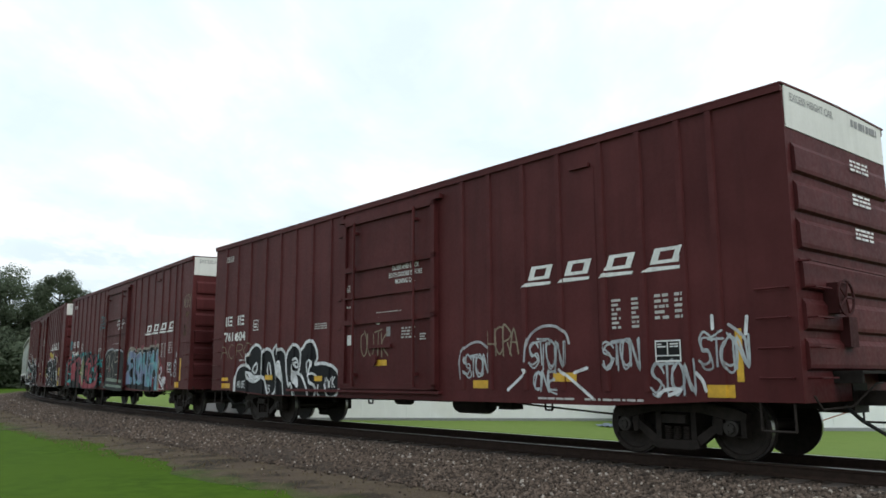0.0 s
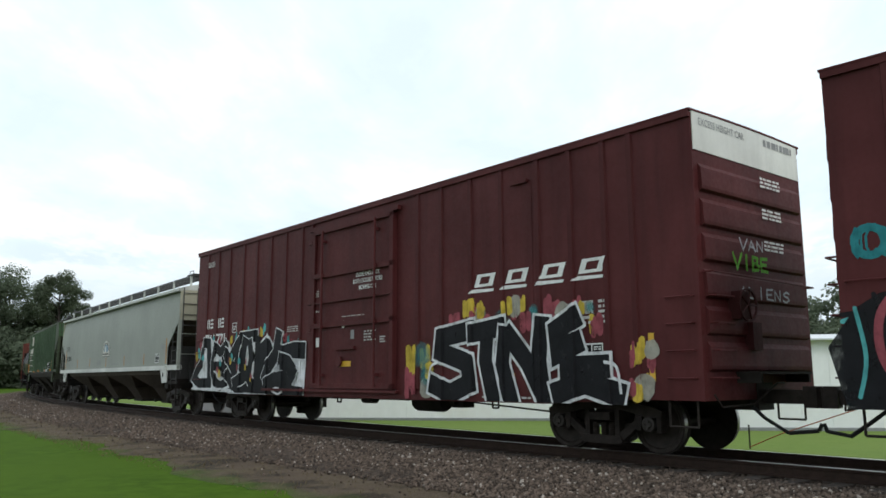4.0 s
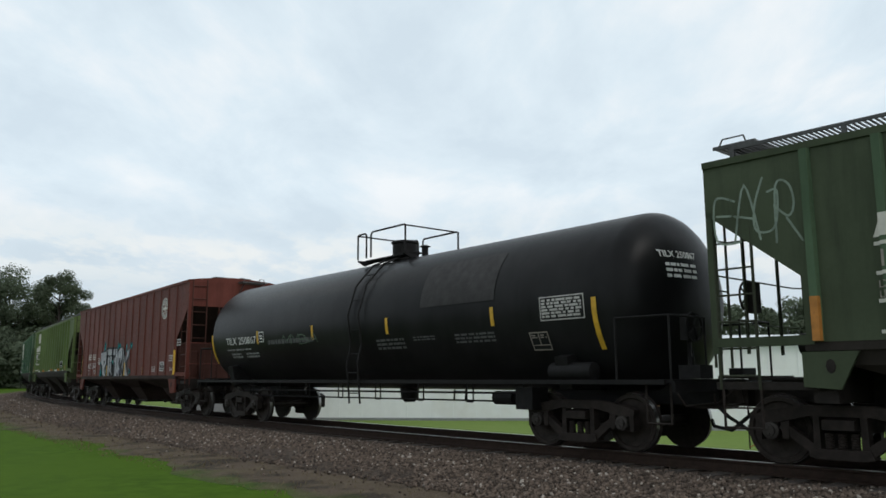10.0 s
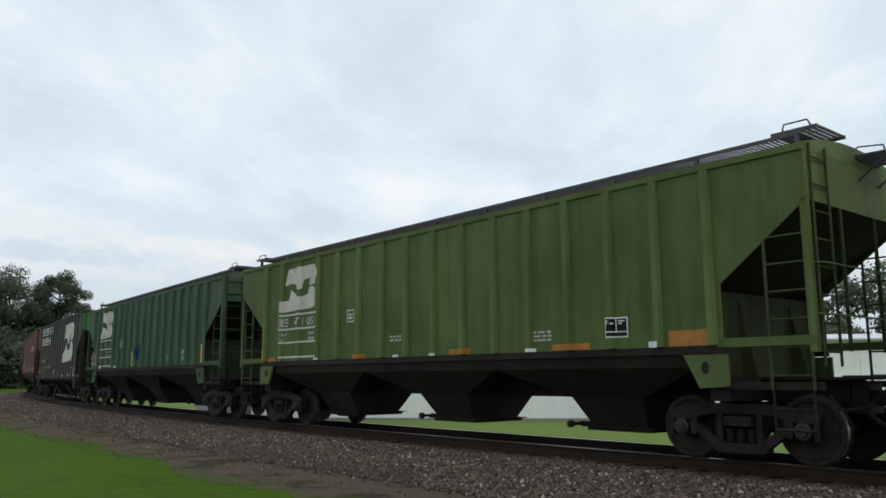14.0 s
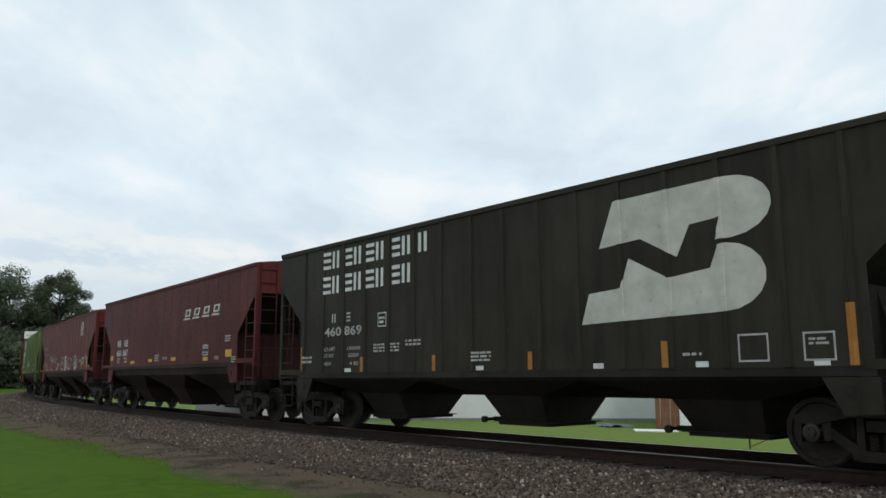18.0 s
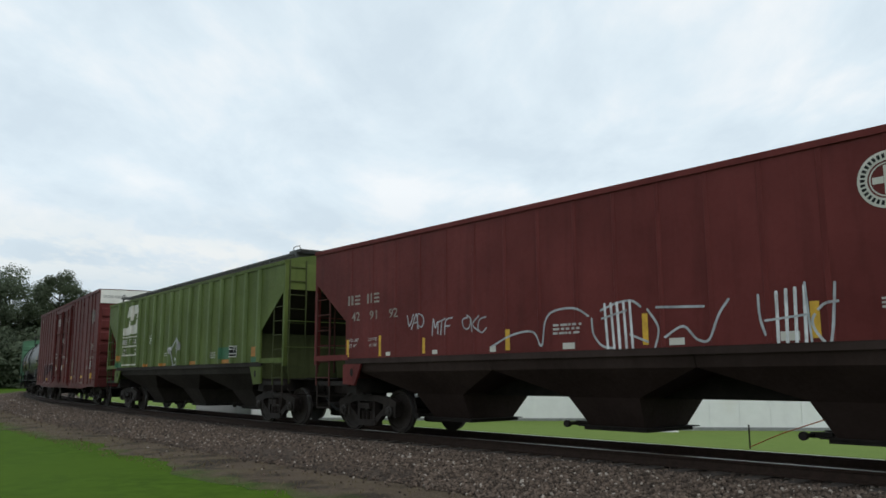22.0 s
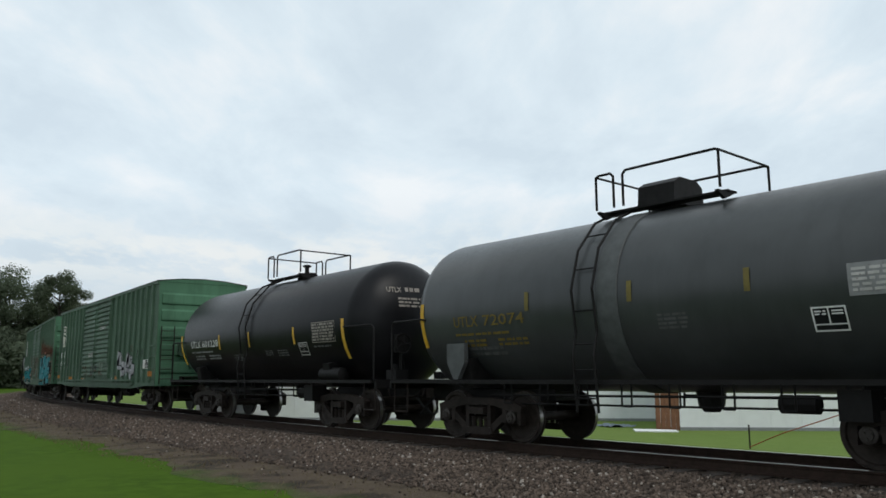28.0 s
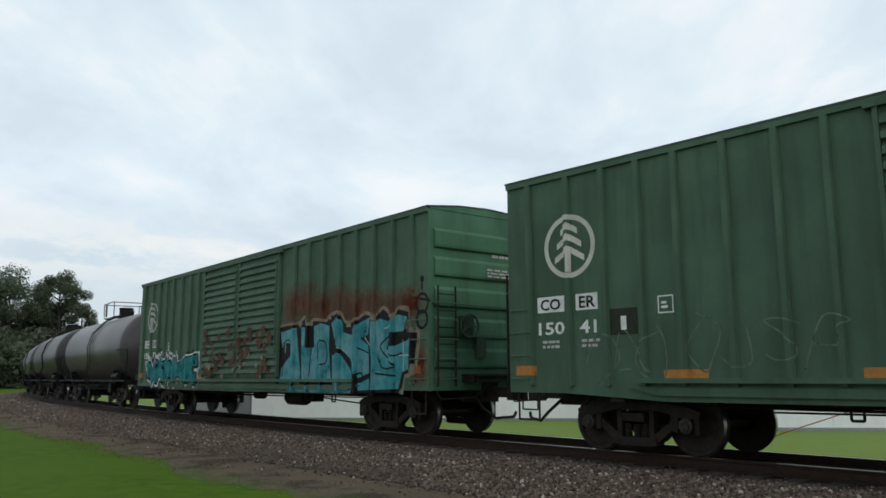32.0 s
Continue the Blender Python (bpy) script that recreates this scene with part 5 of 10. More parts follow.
def stones():
    """Loose crushed stone on the near shoulder and between the ties, as one mesh."""
    rs = np.random.RandomState(4)
    t = (1 + 5 ** .5) / 2
    ico = np.array([(-1, t, 0), (1, t, 0), (-1, -t, 0), (1, -t, 0), (0, -1, t), (0, 1, t), (0, -1, -t), (0, 1, -t), (t, 0, -1), (t, 0, 1), (-t, 0, -1), (-t, 0, 1)], float)
    ico /= np.linalg.norm(ico[0])
    tri = np.array([(0, 11, 5), (0, 5, 1), (0, 1, 7), (0, 7, 10), (0, 10, 11), (1, 5, 9), (5, 11, 4), (11, 10, 2), (10, 7, 6), (7, 1, 8), (3, 9, 4), (3, 4, 2), (3, 2, 6), (3, 6, 8), (3, 8, 9), (4, 9, 5), (2, 4, 11), (6, 2, 10), (8, 6, 7), (9, 8, 1)])
    rows = []
    for s0, s1, o0, o1, cnt in ((-12, 14, 1.2, 3.7, 31000), (14, 40, 1.2, 3.7, 18000), (40, 90, 1.3, 3.6, 6000), (-12, 40, -1.9, 1.2, 9000), (-12, 40, 3.4, 3.95, 5000), (-12, 60, 3.6, 4.7, 2200)):
        rows.append(np.stack([rs.uniform(s0, s1, cnt), rs.uniform(o0, o1, cnt)], 1))
    so = np.concatenate(rows)
    # the stones thin out unevenly down the near shoulder
    lim = 2.75 + .35 * np.sin(so[:, 0] * .45 + 1) + .3 * np.sin(so[:, 0] * 1.3) + .2 * np.sin(so[:, 0] * 3.1)
    so = so[rs.uniform(0, 1, len(so)) > np.clip((so[:, 1] - lim) / .7, 0, .88)]
    N = len(so)
    o = so[:, 1]
    z = np.interp(o, [-1.95, -1.6, 1.6, 1.95, 3.5, 4.0, 5], [-.25, -.2, -.2, -.25, GZ + .06, GZ + .03, GZ + .02])
    psi = PSI0 - so[:, 0] / RAD
    r = RAD + o
    c = np.stack([CEN[0] - r * np.cos(psi), CEN[1] - r * np.sin(psi), z + .008], 1)
    size = rs.uniform(.014, .033, N) * np.where(so[:, 0] > 40, 1.6, 1.0)
    jit = ico[None] * rs.uniform(.72, 1.25, (N, 12, 1)) * rs.uniform(.65, 1.25, (N, 1, 3))
    q = rs.normal(size=(N, 4))
    q /= np.linalg.norm(q, axis=1)[:, None]
    w, x, y, zz = q.T
    rot = np.stack([1 - 2 * (y * y + zz * zz), 2 * (x * y - zz * w), 2 * (x * zz + y * w), 2 * (x * y + zz * w), 1 - 2 * (x * x + zz * zz), 2 * (y * zz - x * w),
                    2 * (x * zz - y * w), 2 * (y * zz + x * w), 1 - 2 * (x * x + y * y)], 1).reshape(N, 3, 3)
    V = np.einsum("nij,nkj->nki", rot, jit) * size[:, None, None] + c[:, None]
    F = tri[None] + (np.arange(N) * 12)[:, None, None]
    me = bpy.data.meshes.new("ballast_stones")
    me.vertices.add(N * 12)
    me.vertices.foreach_set("co", V.astype(np.float32).ravel())
    me.loops.add(N * 60)
    me.loops.foreach_set("vertex_index", F.astype(np.int32).ravel())
    me.polygons.add(N * 20)
    me.polygons.foreach_set("loop_start", np.arange(N * 20, dtype=np.int32) * 3)
    me.update(calc_edges=True)
    me.materials.append(stone_material("crushed_granite", (.101, .076, .060), .72))
    tagged(new("ballast_stones", me), "loose grey and brown crushed stone of the ballast shoulder", "gravel", kind="stuff")


stones()
# rails, on tie plates on timber ties
for o in (-.7525, .7525):
    m = M()
    sweep(m, [(o - .07, -.171), (o - .07, -.155), (o - .012, -.13), (o - .012, -.045), (o - .036, -.035), (o - .036, -.006)], S0, S1, 1.5)
    sweep(m, [(o + .036, -.006), (o + .036, -.035), (o + .012, -.045), (o + .012, -.13), (o + .07, -.155), (o + .07, -.171)], S0, S1, 1.5)
    rail = tagged(new("rail", m.mesh("rail", RAILSIDE)), "rusty steel rail with a bright worn head", "rail", "rails of the track", "structure")
    m = M()
    sweep(m, [(o - .036, -.006), (o - .026, 0.0), (o + .026, 0.0), (o + .036, -.006)], S0, S1, 1.5)
    part("rail_head", m, RAILTOP, rail, "bright polished running surface")


def ties():
    near = M()
    near.box(-.11, .11, -1.3, 1.3, -.36, -.172)
    me = near.mesh("tie", TIE)
    far = M()
    rnd = random.Random(9)
    root = tagged(new("track_ties"), "dark weathered timber ties under the rails", "railway tie", kind="structure")
    k = int((S1 - S0) / .55)
    for i in range(k):
        s = S0 + i * .55
        p = PSI0 - s / RAD
        yaw = math.degrees(math.atan2(-math.cos(p), math.sin(p)))
        mx = pose(*line(s, rnd.uniform(-.04, .04), rnd.uniform(-.006, 0)), 0, 0, yaw + rnd.uniform(-.8, .8))
        if -14 < s < 75:
            part("tie", me, None, root, "", mx)
        else:
            far.add([mx @ Vector(v) for v in near.v], near.f)
    tagged(part("far_ties", far, TIE, root), kind="stuff")


ties()


# ---------------------------------------------------------------- white sheds beyond the line
def wall_material(name, c):
    m = Mat(name, .7, 0, .3)
    a, b, s = m.noise(3.0, 5), m.noise(.4, 3, shift=3), m.noise(2.4, 5, (1, 1, .12), 5)
    col = m.mix(m.band(a, .3, .7), dark(c, .93), c)
    col = m.mix(m.band(s, .5, .75, 0, .3), col, dark(c, .8))
    col = m.mix(m.band(b, .55, .72, 0, .25), col, (.50, .45, .34))
    return m.color(col).bump(a, .15, .01).m


SHED = wall_material("white_painted_steel_cladding", (.80, .82, .82))
SHEDG = wall_material("grey_painted_steel_cladding", (.50, .52, .53))
ROOFM = plain("pale_steel_roofing", (.62, .64, .65), .5, .3, .15, 3, .1)
BOARD = plain("weathered_brown_boards", (.20, .095, .05), .85, 0, .45, 5, .4)
TRIM = plain("grey_flashing", (.30, .31, .32), .5, .4, .2, 8, .1)


def shed(label, p, q, depth, h, mat, ribs=.9, door=None):
    """A long low shed: front wall from p to q on the plan, with cladding seams, roof and base flashing."""
    p, q = Vector((*p, GZ)), Vector((*q, GZ))
    L = (q - p).length
    ob = thing("shed", label, "shed", "sheds beyond the line")
    ob.matrix_basis = pose(p.x, p.y, GZ, 0, 0, math.degrees(math.atan2(q.y - p.y, q.x - p.x)))
    part("front_wall", M().box(0, L, 0, .12, .0, h), mat, ob)
    part("back_wall", M().box(0, L, depth - .12, depth, 0, h), mat, ob)
    for x in (0, L - .12):
        m = M()
        m.prism([(.121, 0), (depth - .121, 0), (depth - .121, h), (depth / 2, h + depth * .03), (.121, h)], x, x + .12, "x")
        part("gable_wall", m, mat, ob)
    for s in (0, 1):
        m = M()
        y0, y1 = (-.25, depth / 2) if s == 0 else (depth + .25, depth / 2)
        z0, z1 = h - .01, h + depth * .03 + .08
        m.prism([(y0, z0), (y1, z1), (y1, z1 + .05), (y0, z0 + .05)], -.2, L + .2, "x")
        part("roof", m, ROOFM, ob)
    part("base_flashing", M().box(-.01, L + .01, -.03, -.002, .0, .10), TRIM, ob)
    sm = M()
    sm.box(-.012, .012, -.014, -.001, .12, h - .03)
    me = sm.mesh("cladding_seam", mat)
    k = int(L / ribs)
    for i in range(1, k):
        part("cladding_seam", me, None, ob, "", pose(i * L / k, 0, 0))
    return ob


s1 = shed("long white clad shed with a low roof", (7.45, 25.45), (34.0, 22.2), 9.0, 2.78, SHED)
s2 = shed("long white clad shed set further back", (-7.8, 32.85), (8.6, 30.6), 8.0, 2.9, SHED)
s3 = shed("grey clad shed beside the white one", (-10.75, 35.1), (-8.25, 34.6), 7.0, 2.6, SHEDG, .6)
# brown boards leaning on the end of the near shed, and rubbish lying before them
for i in range(5):
    b = thing("board", "weathered brown timber board leaning on the shed", "board", "boards by the shed",
              M().box(0, .145, -.015, .015, 0, 2.6 - .05 * (i % 3)), BOARD)
    b.matrix_basis = pose(6.72 + .155 * i, 25.55 - .015 * i, GZ, -1.5, .6 * (i % 2), -6)
m = M()
rnd = random.Random(8)
n = 7
grid = [[(x * .17, y * .16, .015 + .10 * math.sin(x * 1.1) * math.sin(y * .9 + 1) ** 2 + rnd.uniform(0, .05)) for y in range(n)] for x in range(n)]
vs = [p for r in grid for p in r] + [(p[0], p[1], p[2] - .012) for r in grid for p in r]
fs = [(x * n + y, (x + 1) * n + y, (x + 1) * n + y + 1, x * n + y + 1) for x in range(n - 1) for y in range(n - 1)]
fs += [tuple(i + n * n for i in reversed(f)) for f in fs]
m.add(vs, fs)
t = thing("tarpaulin", "crumpled blue-grey tarpaulin lying on the grass", "tarpaulin", "", m, plain("blue_grey_tarpaulin", (.16, .20, .24), .6, 0, .3, 6, .2))
t.matrix_basis = pose(5.55, 26.9, GZ, 0, 0, 20)
b = thing("sheet", "flat white sheet of board lying on the grass", "board", "", M().box(-.65, .65, -.3, .3, 0, .03), SHED)
b.matrix_basis = pose(6.55, 25.0, GZ + .01, 2, 1, -8)
# a thin stake, small weeds, and an orange cord stretched from it
m = M()
m.rod((0, 0, 0), (0, 0, .55), .018, 6)
st = thing("stake", "thin dark metal stake in the grass", "stake", "", m, UNDER)
st.matrix_basis = pose(7.15, 18.95, GZ)
m = M()
m.path([(7.15, 18.93, GZ + .05), (7.6, 18.2, GZ + .40), (9.6, 15.2, 1.1), (9.75, 15.0, 1.2)], .012, 5)
thing("cord", "taut orange cord tied to the stake", "cord", "", m, plain("orange_cord", (.40, .10, .04), .7, 0, .2, 20, 0))


# ---------------------------------------------------------------- trees
BARK = plain("grey_brown_bark", (.06, .05, .042), .95, 0, .4, 6, .6)
LEAF = leafy("dark_broadleaf_foliage", (.105, .138, .086), (.145, .175, .112))
LEAF2 = leafy("grey_green_foliage", (.075, .100, .058), (.120, .148, .084))


def tree(label, x, y, height, spread, seed, leaf=LEAF, leaves=5200, size=.72, base=.18, clumps=24):
    """A tapered trunk with forking limbs, and a crown of leaf clumps set about the limb ends, with gaps."""
    rs = np.random.RandomState(seed)
    ob = thing("tree", label, "tree", "trees")
    ob.matrix_basis = pose(x, y, GZ)
    m = M()
    m.rod((0, 0, -.1), (.02 * height, 0, height * .45), height * .018, 8, height * .011)
    m.rod((.02 * height, 0, height * .45), (0, .01 * height, height * .85), height * .011, 7, height * .004)
    ends = []
    for i in range(clumps):
        a = rs.uniform(0, 2 * math.pi)
        hh = height * (base + (1 - base) * (i + .5) / clumps * rs.uniform(.85, 1.02))
        k = (hh / height - base) / (1 - base)
        reach = spread * (math.sin(math.pi * min(1, .22 + .72 * k)) ** .7) * rs.uniform(.35, 1.0)
        e = Vector((math.cos(a) * reach, math.sin(a) * reach, hh))
        s = Vector((.01 * height, 0, max(height * .12, hh - reach * .7)))
        m.rod(s, e, height * .006, 5, height * .0015)
        ends.append((e, rs.uniform(.6, 1.15) * spread * .46))
    part("trunk", m, BARK, ob, "tapered trunk with spreading limbs")
    N = int(leaves * 2.1)
    idx = rs.randint(0, len(ends), N)
    ctr = np.array([e[0][:] for e in ends])[idx]
    rad = np.array([e[1] for e in ends])[idx]
    d = rs.normal(size=(N, 3))
    d /= np.linalg.norm(d, axis=1)[:, None]
    d[:, 2] *= .75
    p = ctr + d * (rad * rs.uniform(.25, 1.05, N) ** .6)[:, None]
    p[:, 2] = np.maximum(p[:, 2], height * .03)
    nrm = d + np.array([0, 0, .45]) + rs.normal(size=(N, 3)) * .42
    u = np.cross(nrm, rs.normal(size=(N, 3))); u /= np.linalg.norm(u, axis=1)[:, None]
    w = np.cross(nrm, u); w /= np.linalg.norm(w, axis=1)[:, None]
    s = (rs.uniform(.5, 1.2, N) * size)[:, None]
    V = np.stack([p - u * s * .5, p + w * s * .32 + u * s * .05, p + u * s * .5, p - w * s * .32 + u * s * .05], 1).reshape(-1, 3)
    me = bpy.data.meshes.new("crown")
    me.vertices.add(N * 4)
    me.vertices.foreach_set("co", V.astype(np.float32).ravel())
    me.loops.add(N * 4)
    me.loops.foreach_set("vertex_index", np.arange(N * 4, dtype=np.int32))
    me.polygons.add(N)
    me.polygons.foreach_set("loop_start", np.arange(N, dtype=np.int32) * 4)
    me.update(calc_edges=True)
    me.materials.append(leaf)
    tagged(part("crown", me, None, ob, "uneven crown of small leaves"), kind="stuff")
    return ob


# the wood at the outside of the curve
tree("tall dark broadleaf tree at the edge of a wood", -91, 138, 22.6, 9.0, 1, base=.04, leaves=19000, clumps=60, size=.40)
tree("tall dark broadleaf tree at the edge of a wood", -81, 146, 21.6, 6.5, 2, base=.04, leaves=17000, clumps=60, size=.40)
tree("tall open-crowned tree with gaps of sky", -73.0, 150, 22.6, 4.6, 3, LEAF2, base=.22, leaves=9000, size=.36, clumps=30)
tree("open-crowned tree with a rounded top", -69.6, 152.5, 19.0, 3.4, 8, LEAF2, base=.15, leaves=7000, size=.36, clumps=24)
tree("tall dark broadleaf tree", -76.5, 152, 19.6, 5.0, 4, base=.05, leaves=13000, clumps=40, size=.4)
tree("dark low understorey tree in the wood", -79, 141, 10.0, 6.0, 5, base=.02, leaves=5000, clumps=26)
tree("dark low understorey tree in the wood", -88, 132, 11.0, 7.0, 6, base=.02, leaves=5000, clumps=26)
tree("dark low understorey tree in the wood", -70, 155, 11.0, 6.0, 7, base=.02, leaves=5000, clumps=26)
tree("dark low understorey tree in the wood", -83, 136, 9.0, 7.0, 31, base=.0, leaves=4500, clumps=26)
tree("dark low understorey tree in the wood", -74, 146, 9.5, 7.0, 32, base=.0, leaves=4500, clumps=26)
tree("tall dark broadleaf tree at the edge of a wood", -86, 142, 21.6, 7.5, 33, base=.04, leaves=17000, clumps=60, size=.40)
tree("dark broadleaf tree deep in the wood", -104, 150, 22.0, 9.0, 9, base=.04, leaves=5200, clumps=28)
# trees behind the sheds
tree("broadleaf tree behind the sheds", 37.5, 67, 10.6, 4.6, 11, base=.12, leaves=4200, size=.42)
tree("broadleaf tree behind the sheds", 45, 60, 11.5, 5.0, 12, base=.12, leaves=4200, size=.42)
tree("broadleaf tree behind the sheds", 34.0, 72, 8.0, 3.2, 17, base=.1, leaves=2600, size=.42)
for i, (x, y, hh, sp) in enumerate(((31.5, 70, 8.2, 3.0), (28.5, 72, 8.4, 2.8), (25.0, 73, 9.3, 3.2), (21.5, 75, 8.8, 3.0), (17.8, 77, 9.4, 3.2), (33, 66, 6.0, 2.8))):
    tree("low bushy tree behind the sheds", x, y, hh, sp, 20 + i, base=.05, leaves=3600, size=.34, clumps=20)


# ---------------------------------------------------------------- short grass on the camera's side
def blades(name, label, N, near, far, hl, hh, a_, b_, seed, edge):
    rs = np.random.RandomState(seed)
    s = rs.uniform(-16, 42, N)
    o = near + rs.uniform(0, 1, N) ** 1.3 * (far - near)
    keep = o > edge + .35 * np.sin(s * .35) + .25 * np.sin(s * 1.1 + 1) + rs.normal(0, .18, N)
    s, o = s[keep], o[keep]
    N = len(s)
    psi = PSI0 - s / RAD
    r = RAD + o
    c = np.stack([CEN[0] - r * np.cos(psi), CEN[1] - r * np.sin(psi), np.full(N, GZ)], 1)
    a = rs.uniform(0, 2 * math.pi, N)
    hgt = rs.uniform(hl, hh, N)
    w = rs.uniform(.004, .010, N) * 1.6
    lean = rs.normal(0, .035, (N, 2))
    dx = np.stack([np.cos(a), np.sin(a), np.zeros(N)], 1) * w[:, None]
    top = c + np.stack([lean[:, 0], lean[:, 1], hgt], 1)
    V = np.stack([c - dx, c + dx, top], 1).reshape(-1, 3)
    me = bpy.data.meshes.new(name)
    me.vertices.add(N * 3)
    me.vertices.foreach_set("co", V.astype(np.float32).ravel())
    me.loops.add(N * 3)
    me.loops.foreach_set("vertex_index", np.arange(N * 3, dtype=np.int32))
    me.polygons.add(N)
    me.polygons.foreach_set("loop_start", np.arange(N, dtype=np.int32) * 3)
    me.update(calc_edges=True)
    me.materials.append(leafy(name + "_colour", a_, b_))
    tagged(new(name, me), label, "grass", kind="stuff")


blades("dry_grass", "dry straw-coloured grass tufts on the dirt verge", 7000, 3.7, 5.6, .02, .08, (.13, .105, .055), (.20, .165, .095), 13, 3.0)


# ---------------------------------------------------------------- the train, from its head to its tail
RED = (.071, .0150, .0154)
BOX_POSTS = (-7.94, -7.21, -6.44, -5.55, -4.75, -3.96, -3.15, -2.33, 2.33, 3.07, 3.93, 4.76, 5.65, 6.38, 7.08, 7.6)
tank("black tank car with an end platform", -17.2, -5.2, (.02, .02, .022), 3, a=4.4)
c1, d1, h1 = boxcar("brown high-cube boxcar with sprayed graffiti along its side", -2.71, 14.64, RED, 1.0, posts=BOX_POSTS)
c2, d2, h2 = boxcar("brown high-cube boxcar with large blue graffiti letters", 16.40, 33.75, RED, 2.0, posts=BOX_POSTS)
c3, d3, h3 = boxcar("brown high-cube boxcar with black and white graffiti", 35.51, 52.87, RED, 3.0, posts=BOX_POSTS)
c4, d4, h4 = hopper("long pale grey covered hopper with a white sill", 54.70, 73.45, (.285, .297, .265), 4.0, ze=4.0, zb=1.60, posts=(), xs=8.3, zs=(3.05, 2.2), lift=.54, bays=(-5.5, -1.85, 1.85, 5.5), a=8.05, sill_col=(.52, .52, .49), fade=.08, top_col=(.42, .43, .40), end_col=(.36, .34, .26), dirt=.10, rust=.05, under_col=(.045, .034, .026), sill_h=.15, sill_out=.045, smooth=True)
RIB = tuple(.44 + .86 * i for i in range(-8, 8))
c5, d5, h5 = hopper("dark green covered hopper with ribbed sides", 74.84, 90.56, (.047, .060, .034), 5.0, posts=RIB, dirt=.75, post_col=(.058, .094, .053), end_col=(.050, .105, .048))
c6, d6, h6 = tank("long black tank car with yellow reflectors", 91.6, 107.55, (.011, .0108, .011), 6.0, a=6.25, gloss=.08, cage=True)
c7, d7, h7 = hopper("brown covered hopper with silver graffiti and a round emblem", 108.79, 123.9, (.100, .0268, .0190), 7.0, ze=4.20, zb=1.28, under_col=(.030, .0185, .0155), posts=tuple(.43 + .85 * i for i in range(-8, 8)), proud=.03, half=.05, xs=6.55, zs=(3.45, 2.47), board="plank", a=6.4)
c8, d8, h8 = hopper("light green covered hopper with ribbed sides", 125.27, 141.0, (.082, .114, .038), 8.0, posts=RIB, post_col=(.100, .142, .048))
c9, d9, h9 = hopper("mid green covered hopper with ribbed sides", 142.3, 158.05, (.047, .078, .043), 9.0, dirt=.8, post_col=(.055, .105, .060), posts=tuple(-6.62 + .78 * i for i in range(18)))
c10, d10, h10 = hopper("dark brown covered hopper with a large cream emblem", 159.46, 174.55, (.029, .0245, .0172), 10.0, dirt=.8, ze=4.19, zb=1.28, posts=tuple(.43 + .85 * i for i in range(-8, 8)), proud=.03, half=.05, xs=6.55, zs=(3.4, 2.5), board="plank", a=6.4, end_col=(.05, .14, .05))
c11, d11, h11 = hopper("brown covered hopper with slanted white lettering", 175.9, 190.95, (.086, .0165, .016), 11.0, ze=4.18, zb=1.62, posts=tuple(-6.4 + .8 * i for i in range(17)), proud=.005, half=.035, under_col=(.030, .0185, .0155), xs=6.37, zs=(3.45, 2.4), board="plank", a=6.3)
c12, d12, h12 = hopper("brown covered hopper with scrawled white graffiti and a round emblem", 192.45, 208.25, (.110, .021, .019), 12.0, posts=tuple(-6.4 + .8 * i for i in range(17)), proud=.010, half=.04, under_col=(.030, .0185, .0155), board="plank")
c13, d13, h13 = hopper("yellow-green covered hopper with ribbed sides", 209.68, 225.5, (.082, .110, .028), 13.0, posts=RIB, post_col=(.115, .155, .060))
c14, d14, h14 = boxcar("red-brown boxcar with a white end panel and double doors", 227.2, 244.75, (.082, .0165, .0155), 14.0, posts=(-8.0, -7.2, -6.4, -5.6, -4.7, -3.8, -2.9, 2.8, 3.63, 4.51, 5.33, 6.36, 7.22, 7.9), door=(-2.0, 2.42), split=.2)
c15, d15, h15 = tank("grey tank car with yellow lettering", 245.95, 257.3, (.036, .039, .040), 15.0, saddle=(plain("paler_grey_strap_paint", (.075, .08, .08), .6, 0, .3, 5, .1), -.72, -.32), gloss=.4, a=3.9, dome="box", lx=-1.15, deck=(-1.2, 1.1))
c16, d16, h16 = tank("black tank car with white lettering and yellow reflectors", 258.65, 269.75, (.0050, .0050, .0060), 16.0, gloss=.15, a=3.85, dome="small", lx=-.6, deck=(-.55, 1.35))
COER = (-8.1, -7.27, -6.56, -5.91, -5.27, -4.5, -3.76, -3.11, 3.14, 3.84, 4.52, 5.26, 5.96, 6.66, 7.36, 8.05)
GB = (.062, .108, .071)
c17, d17, h17 = boxcar("green boxcar with corrugated double doors", 271.4, 288.6, GB, 17.0, H=4.50, zb=.92, posts=COER, door=(-2.52, 2.37), style="rib", excess=False, end_ribs=(1.35, 1.95, 2.55, 3.15, 3.72), proud=.075, pw=.055, roof_col=(.055, .062, .056), end_col=(.058, .135, .080))
c18, d18, h18 = boxcar("green boxcar with teal graffiti and corrugated double doors", 290.7, 307.8, GB, 18.0, H=4.50, zb=.92, posts=COER, door=(-2.52, 2.37), style="rib", excess=False, end_ribs=(1.35, 1.95, 2.55, 3.15, 3.72), proud=.075, pw=.055, roof_col=(.055, .062, .056), end_col=(.058, .135, .080))
for i in range(6):
    f = 310.2 + 14.3 * i
    tank("grey-black tank car at the tail of the train" if i else "dark grey tank car with a railing on top", f, f + 12.4, (.05, .045, .045) if i % 2 == 0 else (.02, .018, .02), 19.0 + i, a=4.3, over=.95, dome="box" if i % 2 else "valve")


